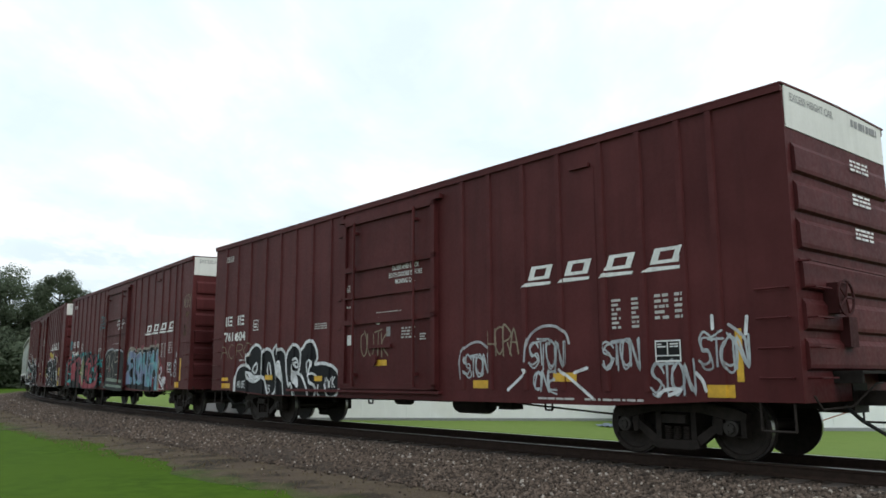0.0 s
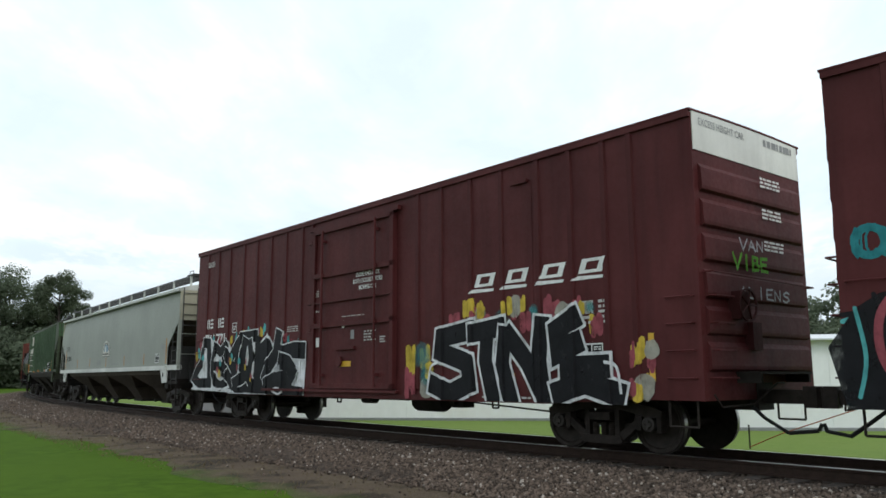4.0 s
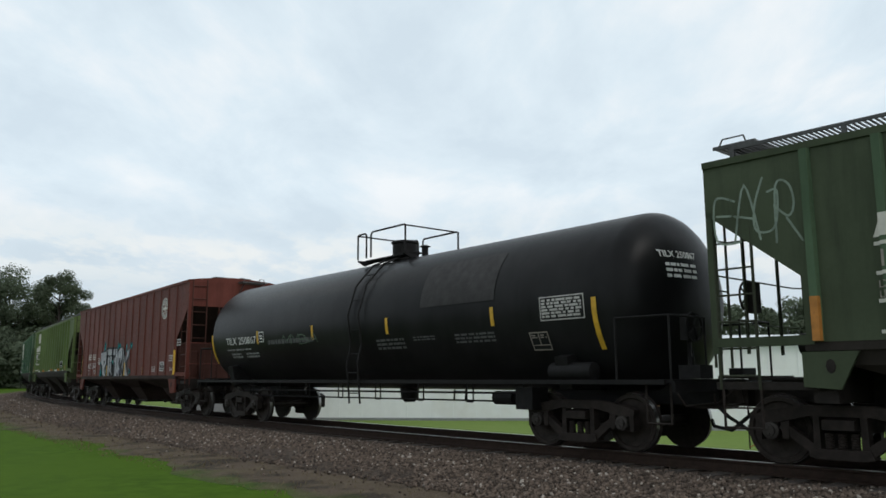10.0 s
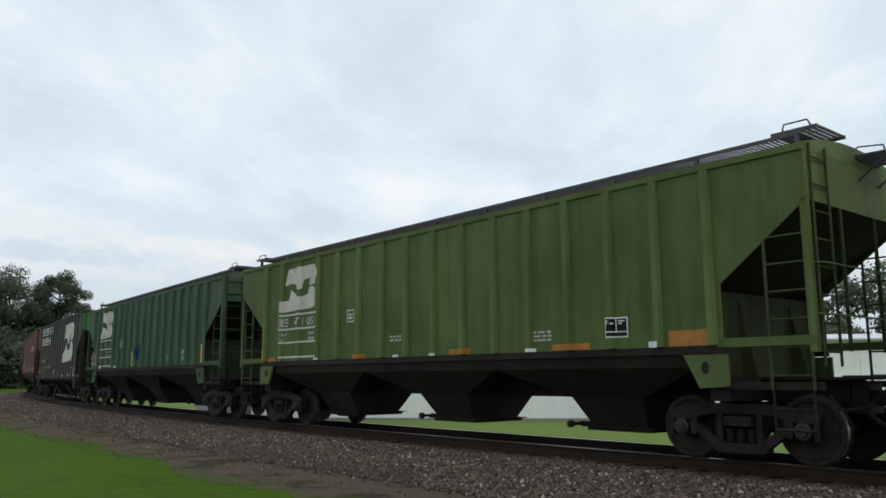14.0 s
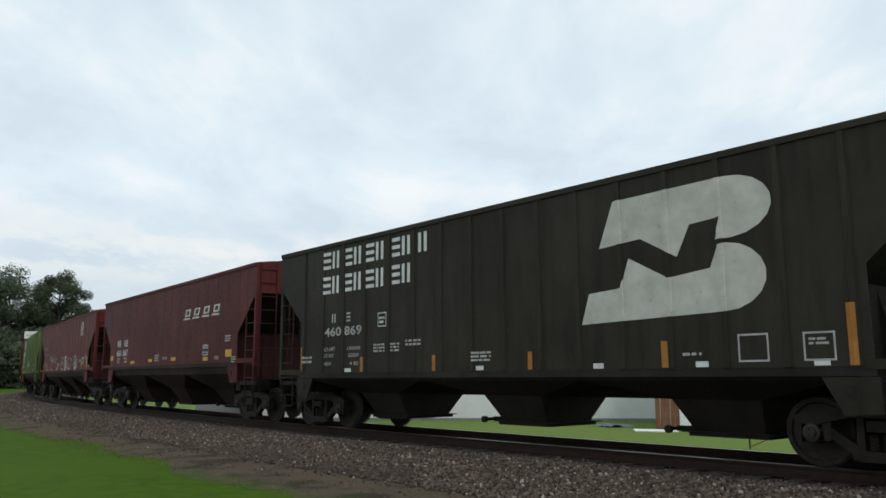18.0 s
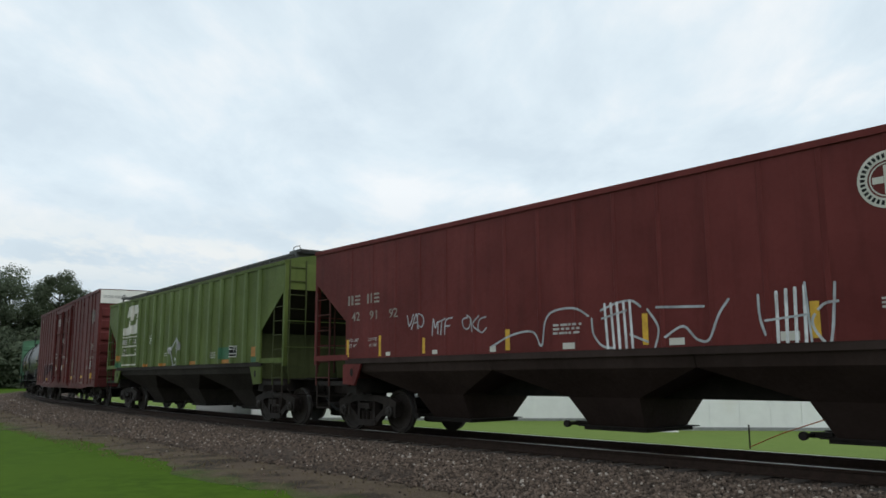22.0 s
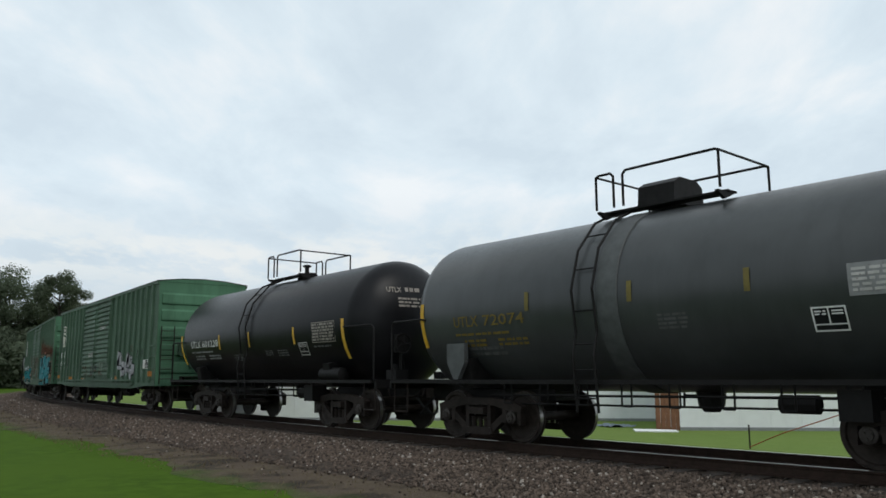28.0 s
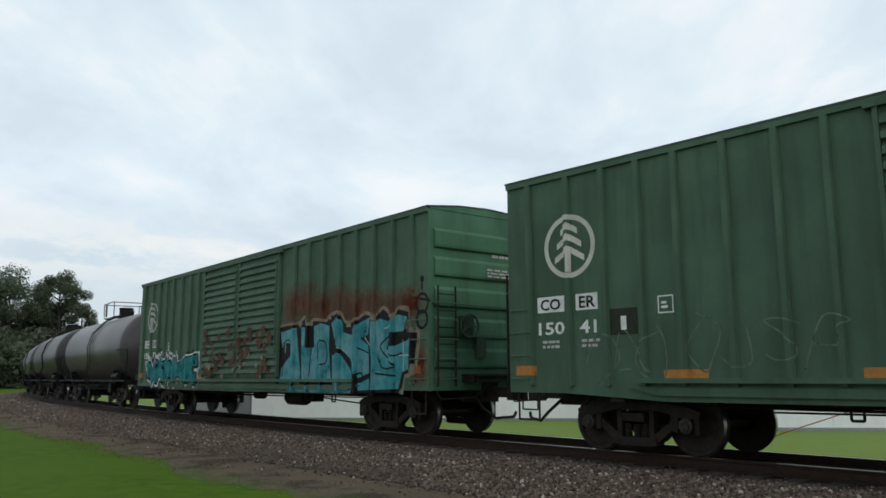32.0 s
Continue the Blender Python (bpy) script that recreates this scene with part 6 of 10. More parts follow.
# ---------------------------------------------------------------- lettering, emblems and graffiti on each wagon
def on_end(car, h, polys, mat, name, label="", off=.003):
    """Outlines in (across, height) on the leading end of a wagon."""
    m = M()
    for k, poly in enumerate(polys):
        m.add([(h + off + .0003 * (k % 10), a, z) for a, z in poly], [tuple(range(len(poly)))])
    return part(name, m, mat, car, label)


def on_head(car, h, polys, mat, name, label="", R=1.5, zc=2.42, d=.72):
    m = M()
    for poly in polys:
        m.add([(h - d + d * math.sqrt(max(0, 1 - (a * a + (z - zc) ** 2) / R / R)) + .012, a, z) for a, z in poly], [tuple(range(len(poly)))])
    return part(name, m, mat, car, label)


def tapes(car, side, boxes, mat=YELLOW, label="yellow reflective tape", off=.0042):
    for q in boxes:
        decal(car, side, "reflective_tape", [rect(*q)], mat, off, label)


def slab_word(u, z, h, w, n=4, gap=.34):
    """Slanted plain hollow blocks, each over a rule, in place of an owner's name."""
    out, s = [], .42
    for i in range(n):
        a = u + i * w + .04
        b = a + w * (1 - gap) - .06
        lo, hi = z + h * .30, z + h
        t, q = (hi - lo) * .22, .12
        out += [rect(a, lo, b, lo + t, s), rect(a + s * (hi - t - lo), hi - t, b + s * (hi - t - lo), hi, s)]
        out += [rect(a + s * t, lo + t, a + q + s * t, hi - t, s), rect(b - q + s * t, lo + t, b + s * t, hi - t, s)]
        out.append([(a - .14, z), (b + .02, z), (b + .04, z + h * .14), (a - .02, z + h * .20)])
    return out


def big_emblem(u0, z0, u1, z1):
    """A plain two-lobed shape with a slanting zigzag gap across it."""
    W_, H_ = u1 - u0, z1 - z0
    def lobe(c, r, q, a0, a1):
        return [(c + q * math.cos(radians(a0 + (a1 - a0) * i / 9)), r[0] + r[1] * math.sin(radians(a0 + (a1 - a0) * i / 9))) for i in range(10)]

    shapes = [[(.12, .61), (.21, .98)] + lobe(.80, (.775, .225), .20, 90, -85) + [(.74, .55), (.77, .71), (.62, .69), (.55, .46), (.36, .64)],
              [(0, 0), (.05, .25), (.24, .27), (.29, .50), (.50, .31), (.71, .35), (.75, .51)] + lobe(.77, (.275, .245), .19, 85, -90)]
    return [[(u0 + a * W_, z0 + b * H_) for a, b in s] for s in shapes]


def common(car, side, u=6.54, z=1.38, seed=1, mat=WHITE):
    """The black maintenance panel with its white frame."""
    decal(car, side, "maintenance_panel", [rect(u, z, u + .43, z + .31)], BLACKP, .0042, "black stencil panel with white frames")
    decal(car, side, "panel_frame", hoop(u, z, u + .43, z + .31, .022) + [rect(u + .2, z + .08, u + .22, z + .29), rect(u + .02, z + .08, u + .41, z + .098)] + lines(u + .04, z + .2, u + .18, z + .27, 2, seed) + lines(u + .25, z + .2, u + .39, z + .27, 2, seed + 1), mat, .009)


def small_print(car, side, boxes, mat=DIMW):
    for i, (a, b, c, d, n) in enumerate(boxes):
        decal(car, side, "stencil", lines(a, b, c, d, n, i + int(a * 10) % 17), mat, .0042, "rows of small white stencil print")


def plate(car, side, u, z, s=.28):
    decal(car, side, "clearance_plate", hoop(u, z, u + s, z + s, .02) + lines(u + .06, z + .06, u + s - .06, z + s - .07, 2, 3), WHITE, .0042, "small white square outline")


def burner(car, side, text, box, fill, line_, halo=None, t=.33, seed=1, label="", bg=None, dots=(), shine=None, jag=.06, bubble=False, edge=.05, squash=.0, cast=None):
    """A sprayed word: ground, halo, then letter by letter its edge and fill, with shine and dots."""
    u0, z0, u1, z1 = box
    w = (u1 - u0) / len(text) * t
    g = w * .5 + edge
    chars = letters(text, u0 + g, z0 + g, u1 - g, z1 - g, seed, squash, jag)
    pens = [p for ch in chars for p in ch]
    layers = []
    if bg:
        col, pad = bg
        layers.append((col, blobs(u0 + .2, z0 + .2, u1 - .2, z1 - .2, int((u1 - u0) * 9), .26, seed) + [rect(u0 + .2, z0 + .05, u1 - .2, z1 - .45)]))
    for col, cnt, r, zz0, zz1 in dots:
        layers.append((col, blobs(u0, zz0, u1, zz1, cnt, r, seed + cnt)))
    if halo:
        layers.append((halo, flat(pens, w + edge * 4.4, bubble)))
    if cast:
        layers.append((cast, flat([[(a - .10, b - .09) for a, b in p] for p in pens], w + edge, bubble)))
    for ch in chars:
        layers.append((line_, flat(ch, w + edge * 2, bubble)))
        layers.append((fill, flat(ch, w, bubble)))
    if shine:
        layers.append((shine, flat([[(a + w * .18, b + w * .2) for a, b in p] for p in pens[::2]], w * .10, bubble)))
    piece(car, side, layers, label, step=.0046 if len(layers) < 7 else .0042)


def dashes(u0, z0, u1, z1, n, seed):
    """Short uneven level strokes."""
    rnd, out = random.Random(seed), []
    for _ in range(n):
        u, z, w, q = rnd.uniform(u0, u1 - .3), rnd.uniform(z0, z1), rnd.uniform(.12, .55), rnd.uniform(.03, .07)
        out.append([(u, z), (u + w * .6, z - q * .6), (u + w, z + q * .2), (u + w * .5, z + q)])
    return out


class Art:
    """A hand-drawn sprayed piece, built up in layers: filled shapes, drawn lines, edged shapes, soft dots."""

    def __init__(self, car, side, label, base=.004, step=.0032):
        self.car, self.side, self.label, self.base, self.step = car, side, label, base, step
        self.layers = []

    def put(self, col, polys):
        if self.layers and self.layers[-1][0] == col:
            self.layers[-1][1].extend(polys)
        else:
            self.layers.append((col, list(polys)))

    def fill(self, col, pts):
        self.put(col, [list(pts)])

    def pen(self, col, w, pts, curved=True):
        self.put(col, flat([pts], w, curved))

    def heavy(self, edge, col, w, e, *paths):
        """One letter of thick lines with an even edge round them."""
        self.put(edge, flat(paths, w + 2 * e))
        self.put(col, flat(paths, w))

    def edged(self, edge, col, e, pts):
        """A filled shape with a thin line round it."""
        rim = stroke(list(pts) + [pts[0]], e)
        if len(self.layers) > 1 and (self.layers[-2][0], self.layers[-1][0]) == (col, edge):
            self.layers[-2][1].append(list(pts))
            self.layers[-1][1].extend(rim)
        else:
            self.layers += [(col, [list(pts)]), (edge, rim)]

    def puff(self, col, u, z, r):
        """A dot that thins out towards its rim."""
        rnd = random.Random(int(u * 100) * 31 + int(z * 100))
        n = 14
        if col not in MISTS:
            for _ in range(4):
                a, b = u + rnd.uniform(-.7, .7) * r, z + rnd.uniform(-.5, .5) * r
                self.pen(col, r * rnd.uniform(.5, .9), [(a, b - r * .8), (a + rnd.uniform(-.1, .1) * r, b + r * rnd.uniform(.3, 1.1))])
            return
        for q in (1.2, .9, .6):
            self.put(col, [[(u + r * q * rnd.uniform(.88, 1.12) * math.cos(2 * math.pi * i / n), z + 1.1 * r * q * rnd.uniform(.88, 1.12) * math.sin(2 * math.pi * i / n)) for i in range(n)]])

    def done(self):
        piece(self.car, self.side, self.layers, self.label, self.base, self.step)


def scrawl(car, side, text, box, col, t=.035, seed=1, label="thin sprayed tag", jag=.12, squash=-.1):
    pens = spray(text, *box, seed, squash, jag)
    piece(car, side, [(col, flat(pens, t, True))], label)


# -- the three brown high-cube boxcars share their stencils
def brown_box(car, side, h, number, seed):
    decal(car, side, "owner_mark", slab_word(3.98, 2.70, .33, .83), WHITE, .0042, "slanted white blocks over white rules")
    decal(car, side, "owner_code", marks(-7.88, 2.62, .27, 2, .23) + marks(-7.12, 2.62, .27, 2, .21), WHITE, .0042, "white letter-sized blocks")
    decal(car, side, "car_number", words(number, -7.90, 2.20, .25, 1.27, .03), WHITE, .0042, "white stencilled number")
    plate(car, side, -6.17, 2.43)
    common(car, side, 6.54, 1.38, seed)
    small_print(car, side, [(5.78, 1.88, 5.95, 2.36, 7), (6.15, 1.88, 6.28, 2.36, 7), (6.56, 1.98, 6.8, 2.38, 5), (6.9, 1.98, 7.05, 2.38, 5), (-7.9, 4.45, -7.5, 4.62, 4),
                            (-3.0, 2.30, -2.45, 2.46, 3), (-6.95, 1.62, -6.6, 1.7, 1), (4.2, .80, 5.0, .86, 1), (5.2, .80, 6.3, .86, 1)])
    tapes(car, side, [(-7.95, .90, -7.48, 1.03), (-7.95, 1.10, -7.6, 1.19), (2.6, .98, 3.0, 1.12), (4.55, 1.10, 5.05, 1.24), (7.35, .89, 7.76, 1.06)])
    tapes(car, side, [(7.80, 1.10, 7.90, 1.80)])
    door = Side(1.57 + .055)
    for i, row in enumerate(("CLOSE AND LOCK", "BOTH DOORS BEFORE", "MOVING CAR")):
        w = (.92, 1.12, .66)[i]
        decal(car, door, "door_notice", words(row, .62 - w / 2, 3.38 - .145 * i, .095, w, .02), WHITE, .004, "white door notice")
    small_print(car, door, [(-1.62, 3.05, -1.40, 3.22, 4), (-1.55, 2.68, -1.38, 2.76, 1), (-.4, 2.52, .5, 2.55, 1), (.5, 1.95, .95, 2.2, 4), (1.1, 1.9, 1.3, 2.05, 3)])
    decal(car, door, "sticker", [rect(-1.50, 1.88, -1.28, 2.10)], WHITE, .004, "white paper placard")
    decal(car, door, "sticker", [rect(-.02, 2.02, .12, 2.22)], GREY, .004)
    decal(car, door, "roundel", ring(-.32, 2.36, .03, .085, 16), WHITE, .004)
    tapes(car, door, [(-.45, 1.42, .0, 1.54)])
    on_end(car, h + .012, words("EXCESS HEIGHT CAR", -1.38, 4.78, .11, 1.25, .01), GREY, "end_notice", "grey notice on the white end panel")
    on_end(car, h + .012, lines(.45, 4.76, 1.35, 4.92, 1, 3, .7), GREY, "end_number")
    for z in (3.98, 3.48, 2.98):
        on_end(car, h + .075, lines(.15, z + .08, .75, z + .26, 3, int(z * 10)), WHITE, "end_stencil", "small white print on the end")


brown_box(c1, d1, h1, "761 604", 1)
oner = Art(c1, d1, "bubble letters in black with a white outline", 0.004, 0.0032)
oner.fill("black", [(-7.15, 0.97), (-7.11, 1.34), (-6.91, 1.5), (-6.49, 1.56), (-6.56, 1.74), (-6.3, 1.96), (-6.06, 2.06), (-5.78, 2.04), (-5.6, 1.93), (-5.26, 1.91), (-5.01, 1.73), (-5, 1.92), (-4.85, 2.02), (-4.71, 1.88), (-4.52, 1.88), (-4.3, 1.62), (-4.25, 1.82), (-4.1, 1.95), (-3.88, 1.96), (-3.59, 1.89), (-3.62, 1.37), (-3.96, 0.75), (-4.49, 0.75), (-5.36, 0.76), (-6.34, 0.81), (-7.16, 0.85)])
oner.fill("black", [(-3.59, 1.89), (-3.46, 1.98), (-3.25, 2.04), (-3.06, 1.99), (-2.93, 1.86), (-2.89, 1.65), (-2.93, 1.51), (-2.65, 1.53), (-2.36, 1.5), (-2.1, 1.41), (-1.93, 1.28), (-1.86, 1.11), (-1.91, 0.91), (-2.05, 0.76), (-2.29, 0.72), (-2.71, 0.72), (-3.23, 0.73), (-3.98, 0.73), (-3.67, 1.37)])
oner.pen("white", 0.075, [(-7.16, 0.85), (-7.13, 1.2), (-6.98, 1.43), (-6.73, 1.52), (-6.43, 1.51), (-6.28, 1.42)])
oner.pen("white", 0.075, [(-6.43, 1.53), (-6.54, 1.65), (-6.56, 1.79), (-6.42, 1.78), (-6.24, 1.94), (-6.01, 2.04), (-5.78, 2.01), (-5.63, 1.89)])
oner.pen("white", 0.075, [(-5.61, 1.84), (-5.58, 1.41), (-5.63, 1.28)])
oner.pen("white", 0.075, [(-6.46, 1.33), (-6.38, 1.17), (-6.1, 1.08), (-5.82, 1.13), (-5.63, 1.21)])
oner.pen("white", 0.075, [(-6.46, 1.33), (-6.21, 1.28), (-5.98, 1.21), (-5.63, 1.21)])
oner.pen("white", 0.075, [(-5.61, 1.75), (-5.47, 1.9), (-5.26, 1.91), (-5.06, 1.8), (-4.92, 1.56), (-4.84, 1.31), (-4.82, 1.03), (-4.86, 0.86), (-5.01, 0.74)])
oner.pen("white", 0.075, [(-5.63, 1.28), (-5.45, 1.13), (-5.33, 0.9), (-5.26, 0.73)])
oner.pen("white", 0.075, [(-5.01, 1.77), (-5, 1.9), (-4.82, 2.01), (-4.79, 1.91), (-4.81, 1.77)])
oner.pen("white", 0.075, [(-4.76, 1.87), (-4.57, 1.89), (-4.39, 1.77), (-4.33, 1.54), (-4.28, 1.23), (-4.19, 0.99), (-4.1, 1.04), (-3.99, 0.98), (-3.91, 0.76)])
oner.pen("white", 0.075, [(-4.32, 1.66), (-4.27, 1.8), (-4.1, 1.93), (-3.93, 1.98), (-3.76, 1.93), (-3.65, 1.82), (-3.63, 1.64), (-3.66, 1.41), (-3.75, 1.31), (-3.94, 1.32), (-4.02, 1.5)])
oner.pen("white", 0.075, [(-3.74, 1.28), (-3.55, 1.22), (-3.37, 1), (-3.24, 0.74)])
oner.pen("white", 0.075, [(-3.64, 1.83), (-3.51, 1.9), (-3.38, 2.01), (-3.17, 2.05), (-3.02, 2), (-2.88, 1.83), (-2.84, 1.65), (-2.93, 1.51)])
oner.pen("white", 0.075, [(-2.93, 1.49), (-2.65, 1.51), (-2.33, 1.48), (-2.07, 1.39), (-1.92, 1.26), (-1.86, 1.09), (-1.91, 0.91), (-2.05, 0.76), (-2.26, 0.72)])
oner.pen("white", 0.075, [(-2.51, 1.01), (-2.42, 0.83), (-2.29, 0.74)])
oner.pen("white", 0.075, [(-3.27, 1.23), (-3.13, 1.07), (-2.98, 1), (-2.9, 0.89), (-2.96, 0.73)])
oner.pen("white", 0.055, [(-6.13, 1.4), (-5.91, 1.57), (-5.86, 1.41), (-5.98, 1.31), (-6.13, 1.4)])
oner.pen("white", 0.055, [(-5.28, 1.5), (-5.2, 1.55), (-5.11, 1.36), (-5.09, 1.19), (-5.19, 1.17), (-5.28, 1.32), (-5.28, 1.5)])
oner.pen("white", 0.055, [(-4.78, 1.52), (-4.68, 1.57), (-4.57, 1.31), (-4.49, 1.03), (-4.44, 0.74)])
oner.pen("white", 0.055, [(-4.78, 1.52), (-4.74, 1.27), (-4.54, 1.1)])
oner.pen("white", 0.055, [(-3.95, 1.61), (-3.86, 1.65), (-3.75, 1.57), (-3.74, 1.45), (-3.85, 1.44), (-3.91, 1.53), (-3.82, 1.55)])
oner.pen("white", 0.055, [(-4.01, 1.32), (-3.98, 1.16), (-3.82, 0.99), (-3.74, 0.99), (-3.78, 1.18), (-3.88, 1.3)])
oner.pen("white", 0.055, [(-3.33, 1.52), (-3.17, 1.59), (-3.1, 1.51), (-3.2, 1.31), (-3.28, 1.29), (-3.33, 1.52)])
oner.pen("white", 0.055, [(-3.27, 1.23), (-3.07, 1.28), (-2.89, 1.22), (-2.78, 1.16)])
oner.pen("white", 0.055, [(-2.79, 1), (-2.81, 0.83), (-2.74, 0.76)])
oner.fill("white", [(-4.78, 1.49), (-4.68, 1.55), (-4.59, 1.31), (-4.54, 1.11), (-4.72, 1.27)])
oner.fill("white", [(-3.99, 1.29), (-3.88, 1.28), (-3.78, 1.16), (-3.76, 0.99), (-3.86, 1.02), (-3.97, 1.16)])
oner.fill("white", [(-6.41, 1.31), (-6.18, 1.27), (-5.87, 1.2), (-5.99, 1.1), (-6.3, 1.17)])
oner.done()
tapes(c1, d1, [(-5.4, 1.13, -5.0, 1.25), (-2.95, 1.10, -2.6, 1.22)], off=.016)

piece(c1, d1, [("white", flat(spray("NYK", -2.5, .95, -2.05, 1.2, 3), .03) + flat(spray("15", -5.4, .80, -5.1, 1.0, 4), .03) + flat(spray("HUSE", -7.02, .92, -6.55, 1.1, 5), .025))], "small white sprayed tags", base=.012)
scrawl(c1, d1, "ACRC", (-8.1, 1.72, -6.3, 2.12), "dust", .028, 3)
scrawl(c1, Side(1.63), "OUTK", (-.95, 1.62, .05, 2.15), "dust", .032, 4)
for i, (u0, z0, u1, z1, tx) in enumerate([(2.36, 1.22, 3.03, 1.6, "STON"), (4.0, 1.34, 4.82, 1.80, "STON"), (4.11, .95, 4.62, 1.30, "ONE"), (5.58, 1.32, 6.27, 1.76, "STON"), (6.44, .95, 7.18, 1.40, "STON"), (7.24, 1.28, 7.99, 1.76, "STON")]):
    scrawl(c1, d1, tx, (u0, z0, u1, z1), "white_soft", .033, 10 + i, "white sprayed tag", .10, -.22)
    scrawl(c1, d1, tx, (u0 + .03, z0 - .03, u1 - .02, z1 - .02), "white_soft", .03, 60 + i, "thin pale underlayer of a tag", .25, -.3)
scrawl(c1, d1, "HCRA", (3.03, 1.55, 3.75, 2.08), "dust", .034, 8, "thin sprayed tag", .14, -.3)
rings = Art(c1, d1, "white sprayed arcs and slashes round the tags", 0.004, 0.0032)
rings.pen("silver", 0.045, [(2.25, 1.15), (2.22, 1.47), (2.33, 1.67), (2.57, 1.79), (2.8, 1.8), (2.98, 1.7)])
rings.pen("silver", 0.045, [(3.92, 1.44), (4, 1.81), (4.27, 1.99), (4.58, 2), (4.83, 1.89), (4.91, 1.71)])
rings.pen("silver", 0.045, [(7.72, 1.86), (7.88, 1.74), (7.99, 1.58)])
rings.pen("white", 0.05, [(4.68, 1.29), (4.92, 1.15), (5.36, 0.85)])
rings.pen("white", 0.05, [(5.01, 1.24), (5.27, 1.31)])
rings.pen("white", 0.05, [(3.5, 0.96), (3.92, 1.25), (3.85, 1.29)])
rings.pen("white", 0.05, [(7.19, 1.22), (7.29, 1.11), (7.33, 0.98)])
rings.pen("white", 0.05, [(7.48, 1.99), (7.48, 1.82)])
rings.pen("white", 0.05, [(7.99, 1.95), (7.96, 1.73)])
rings.pen("white", 0.05, [(6.55, 0.91), (6.7, 0.99), (6.93, 0.99), (6.74, 0.91)])
rings.done()

brown_box(c2, d2, h2, "761 406", 2)
piece(c2, d2, [("teal", dashes(-3.3, .82, -1.5, 2.0, 30, 5)), ("teal_soft", dashes(-3.2, .82, -1.5, 2.0, 26, 15)), ("black", dashes(-3.2, .82, -1.5, 1.6, 22, 6))], "teal and black sprayed streaks")
crystal = Art(c2, d2, "dusky pink and black letters round an olive crystal", 0.004, 0.0032)
for k in range(46):
    q = random.Random(k)
    u, z, w = q.uniform(-8.5, -2.2), q.uniform(1.95, 2.25), q.uniform(.05, .11)
    z -= .18 * (abs(u + 5.2) / 3.2) ** 2
    crystal.pen(q.choice(("teal_soft", "teal_soft", "teal", "black")), w, [(u, z - .14), (u + q.uniform(-.03, .03), z + q.uniform(.02, .16))])
for k in range(14):
    q = random.Random(70 + k)
    z = .85 + .08 * k
    crystal.pen(q.choice(("teal_soft", "black")), .06, [(-8.62, z), (-8.4 + q.uniform(-.1, .15), z + q.uniform(-.05, .1))])
crystal.fill("black", [(-8.47, 1.96), (-8.19, 2.12), (-7.65, 2.21), (-7.22, 2.02), (-6.73, 2.11), (-6.26, 2.23), (-5.81, 2.11), (-5.52, 1.9), (-5.24, 2.13), (-4.9, 2.16), (-4.57, 2.23), (-4.19, 2.36), (-3.83, 2.26), (-3.49, 2.2), (-3.16, 2.02), (-2.94, 2.11), (-2.75, 2.14), (-2.64, 1.91), (-2.52, 1.73), (-2.26, 1.43), (-2.28, 0.81), (-3.89, 0.75), (-8.64, 0.79), (-8.81, 1.51)])
crystal.fill("pink", [(-7.31, 1.48), (-7.14, 1.91), (-6.57, 1.89), (-6.34, 1.67), (-6.42, 1.46), (-6.73, 1.54), (-6.7, 1.36), (-6.45, 1.24), (-6.58, 0.97), (-6.98, 1.18), (-7.22, 1.05)])
crystal.fill("pink", [(-7.05, 1.84), (-6.65, 2), (-6.1, 2.17), (-5.63, 2.08), (-5.36, 1.84), (-5.53, 1.77), (-6.03, 2.05), (-6.57, 1.91)])
crystal.fill("pink", [(-5.82, 1.68), (-5.5, 1.72), (-5.36, 1.45), (-5.7, 1.45)])
crystal.fill("pink", [(-5.85, 1.35), (-5.46, 1.35), (-5.26, 1.06), (-4.87, 0.81), (-5.27, 0.82), (-5.57, 1.04)])
crystal.fill("pink", [(-4.65, 1.79), (-4.39, 1.99), (-4.07, 2.13), (-3.84, 2.03), (-4.02, 1.88), (-4.33, 1.75)])
crystal.fill("pink", [(-4.62, 1.53), (-4.44, 1.67), (-4.27, 1.43), (-4.41, 1.23), (-4.57, 1.34)])
crystal.fill("pink", [(-4.09, 1.79), (-3.84, 1.89), (-3.48, 1.73), (-3.76, 1.63), (-3.86, 1.42), (-3.85, 1.13), (-4.06, 1.24)])
crystal.fill("pink", [(-3.75, 1.33), (-3.41, 1.41), (-3.06, 1.34), (-3.19, 1.22), (-3.53, 1.17), (-3.74, 1.04), (-4.05, 1.13)])
crystal.fill("pink", [(-3.31, 0.96), (-2.88, 1.06), (-2.65, 1.27), (-2.27, 1.38), (-2.29, 0.97), (-2.69, 0.88), (-3, 0.78), (-4.37, 0.75), (-4.61, 0.95), (-4.73, 1.17), (-4.36, 0.99), (-3.76, 0.94)])
crystal.fill("pink", [(-4.87, 0.96), (-4.54, 1.13), (-4.24, 0.77), (-4.81, 0.76)])
crystal.fill("pink", [(-2.94, 1.64), (-2.77, 1.74), (-2.64, 1.53), (-2.76, 1.4), (-2.91, 1.47)])
crystal.pen("pink", 0.1, [(-7.42, 2.14), (-7.92, 2.14), (-8.17, 1.93), (-8.24, 1.59), (-8.16, 1.25), (-7.87, 0.91)])
crystal.pen("pink", 0.1, [(-7.53, 1.97), (-7.84, 1.94), (-8.02, 1.72), (-7.91, 1.47)])
crystal.pen("pink", 0.1, [(-3.81, 2.15), (-3.55, 2.04), (-3.36, 1.85), (-3.18, 1.65)])
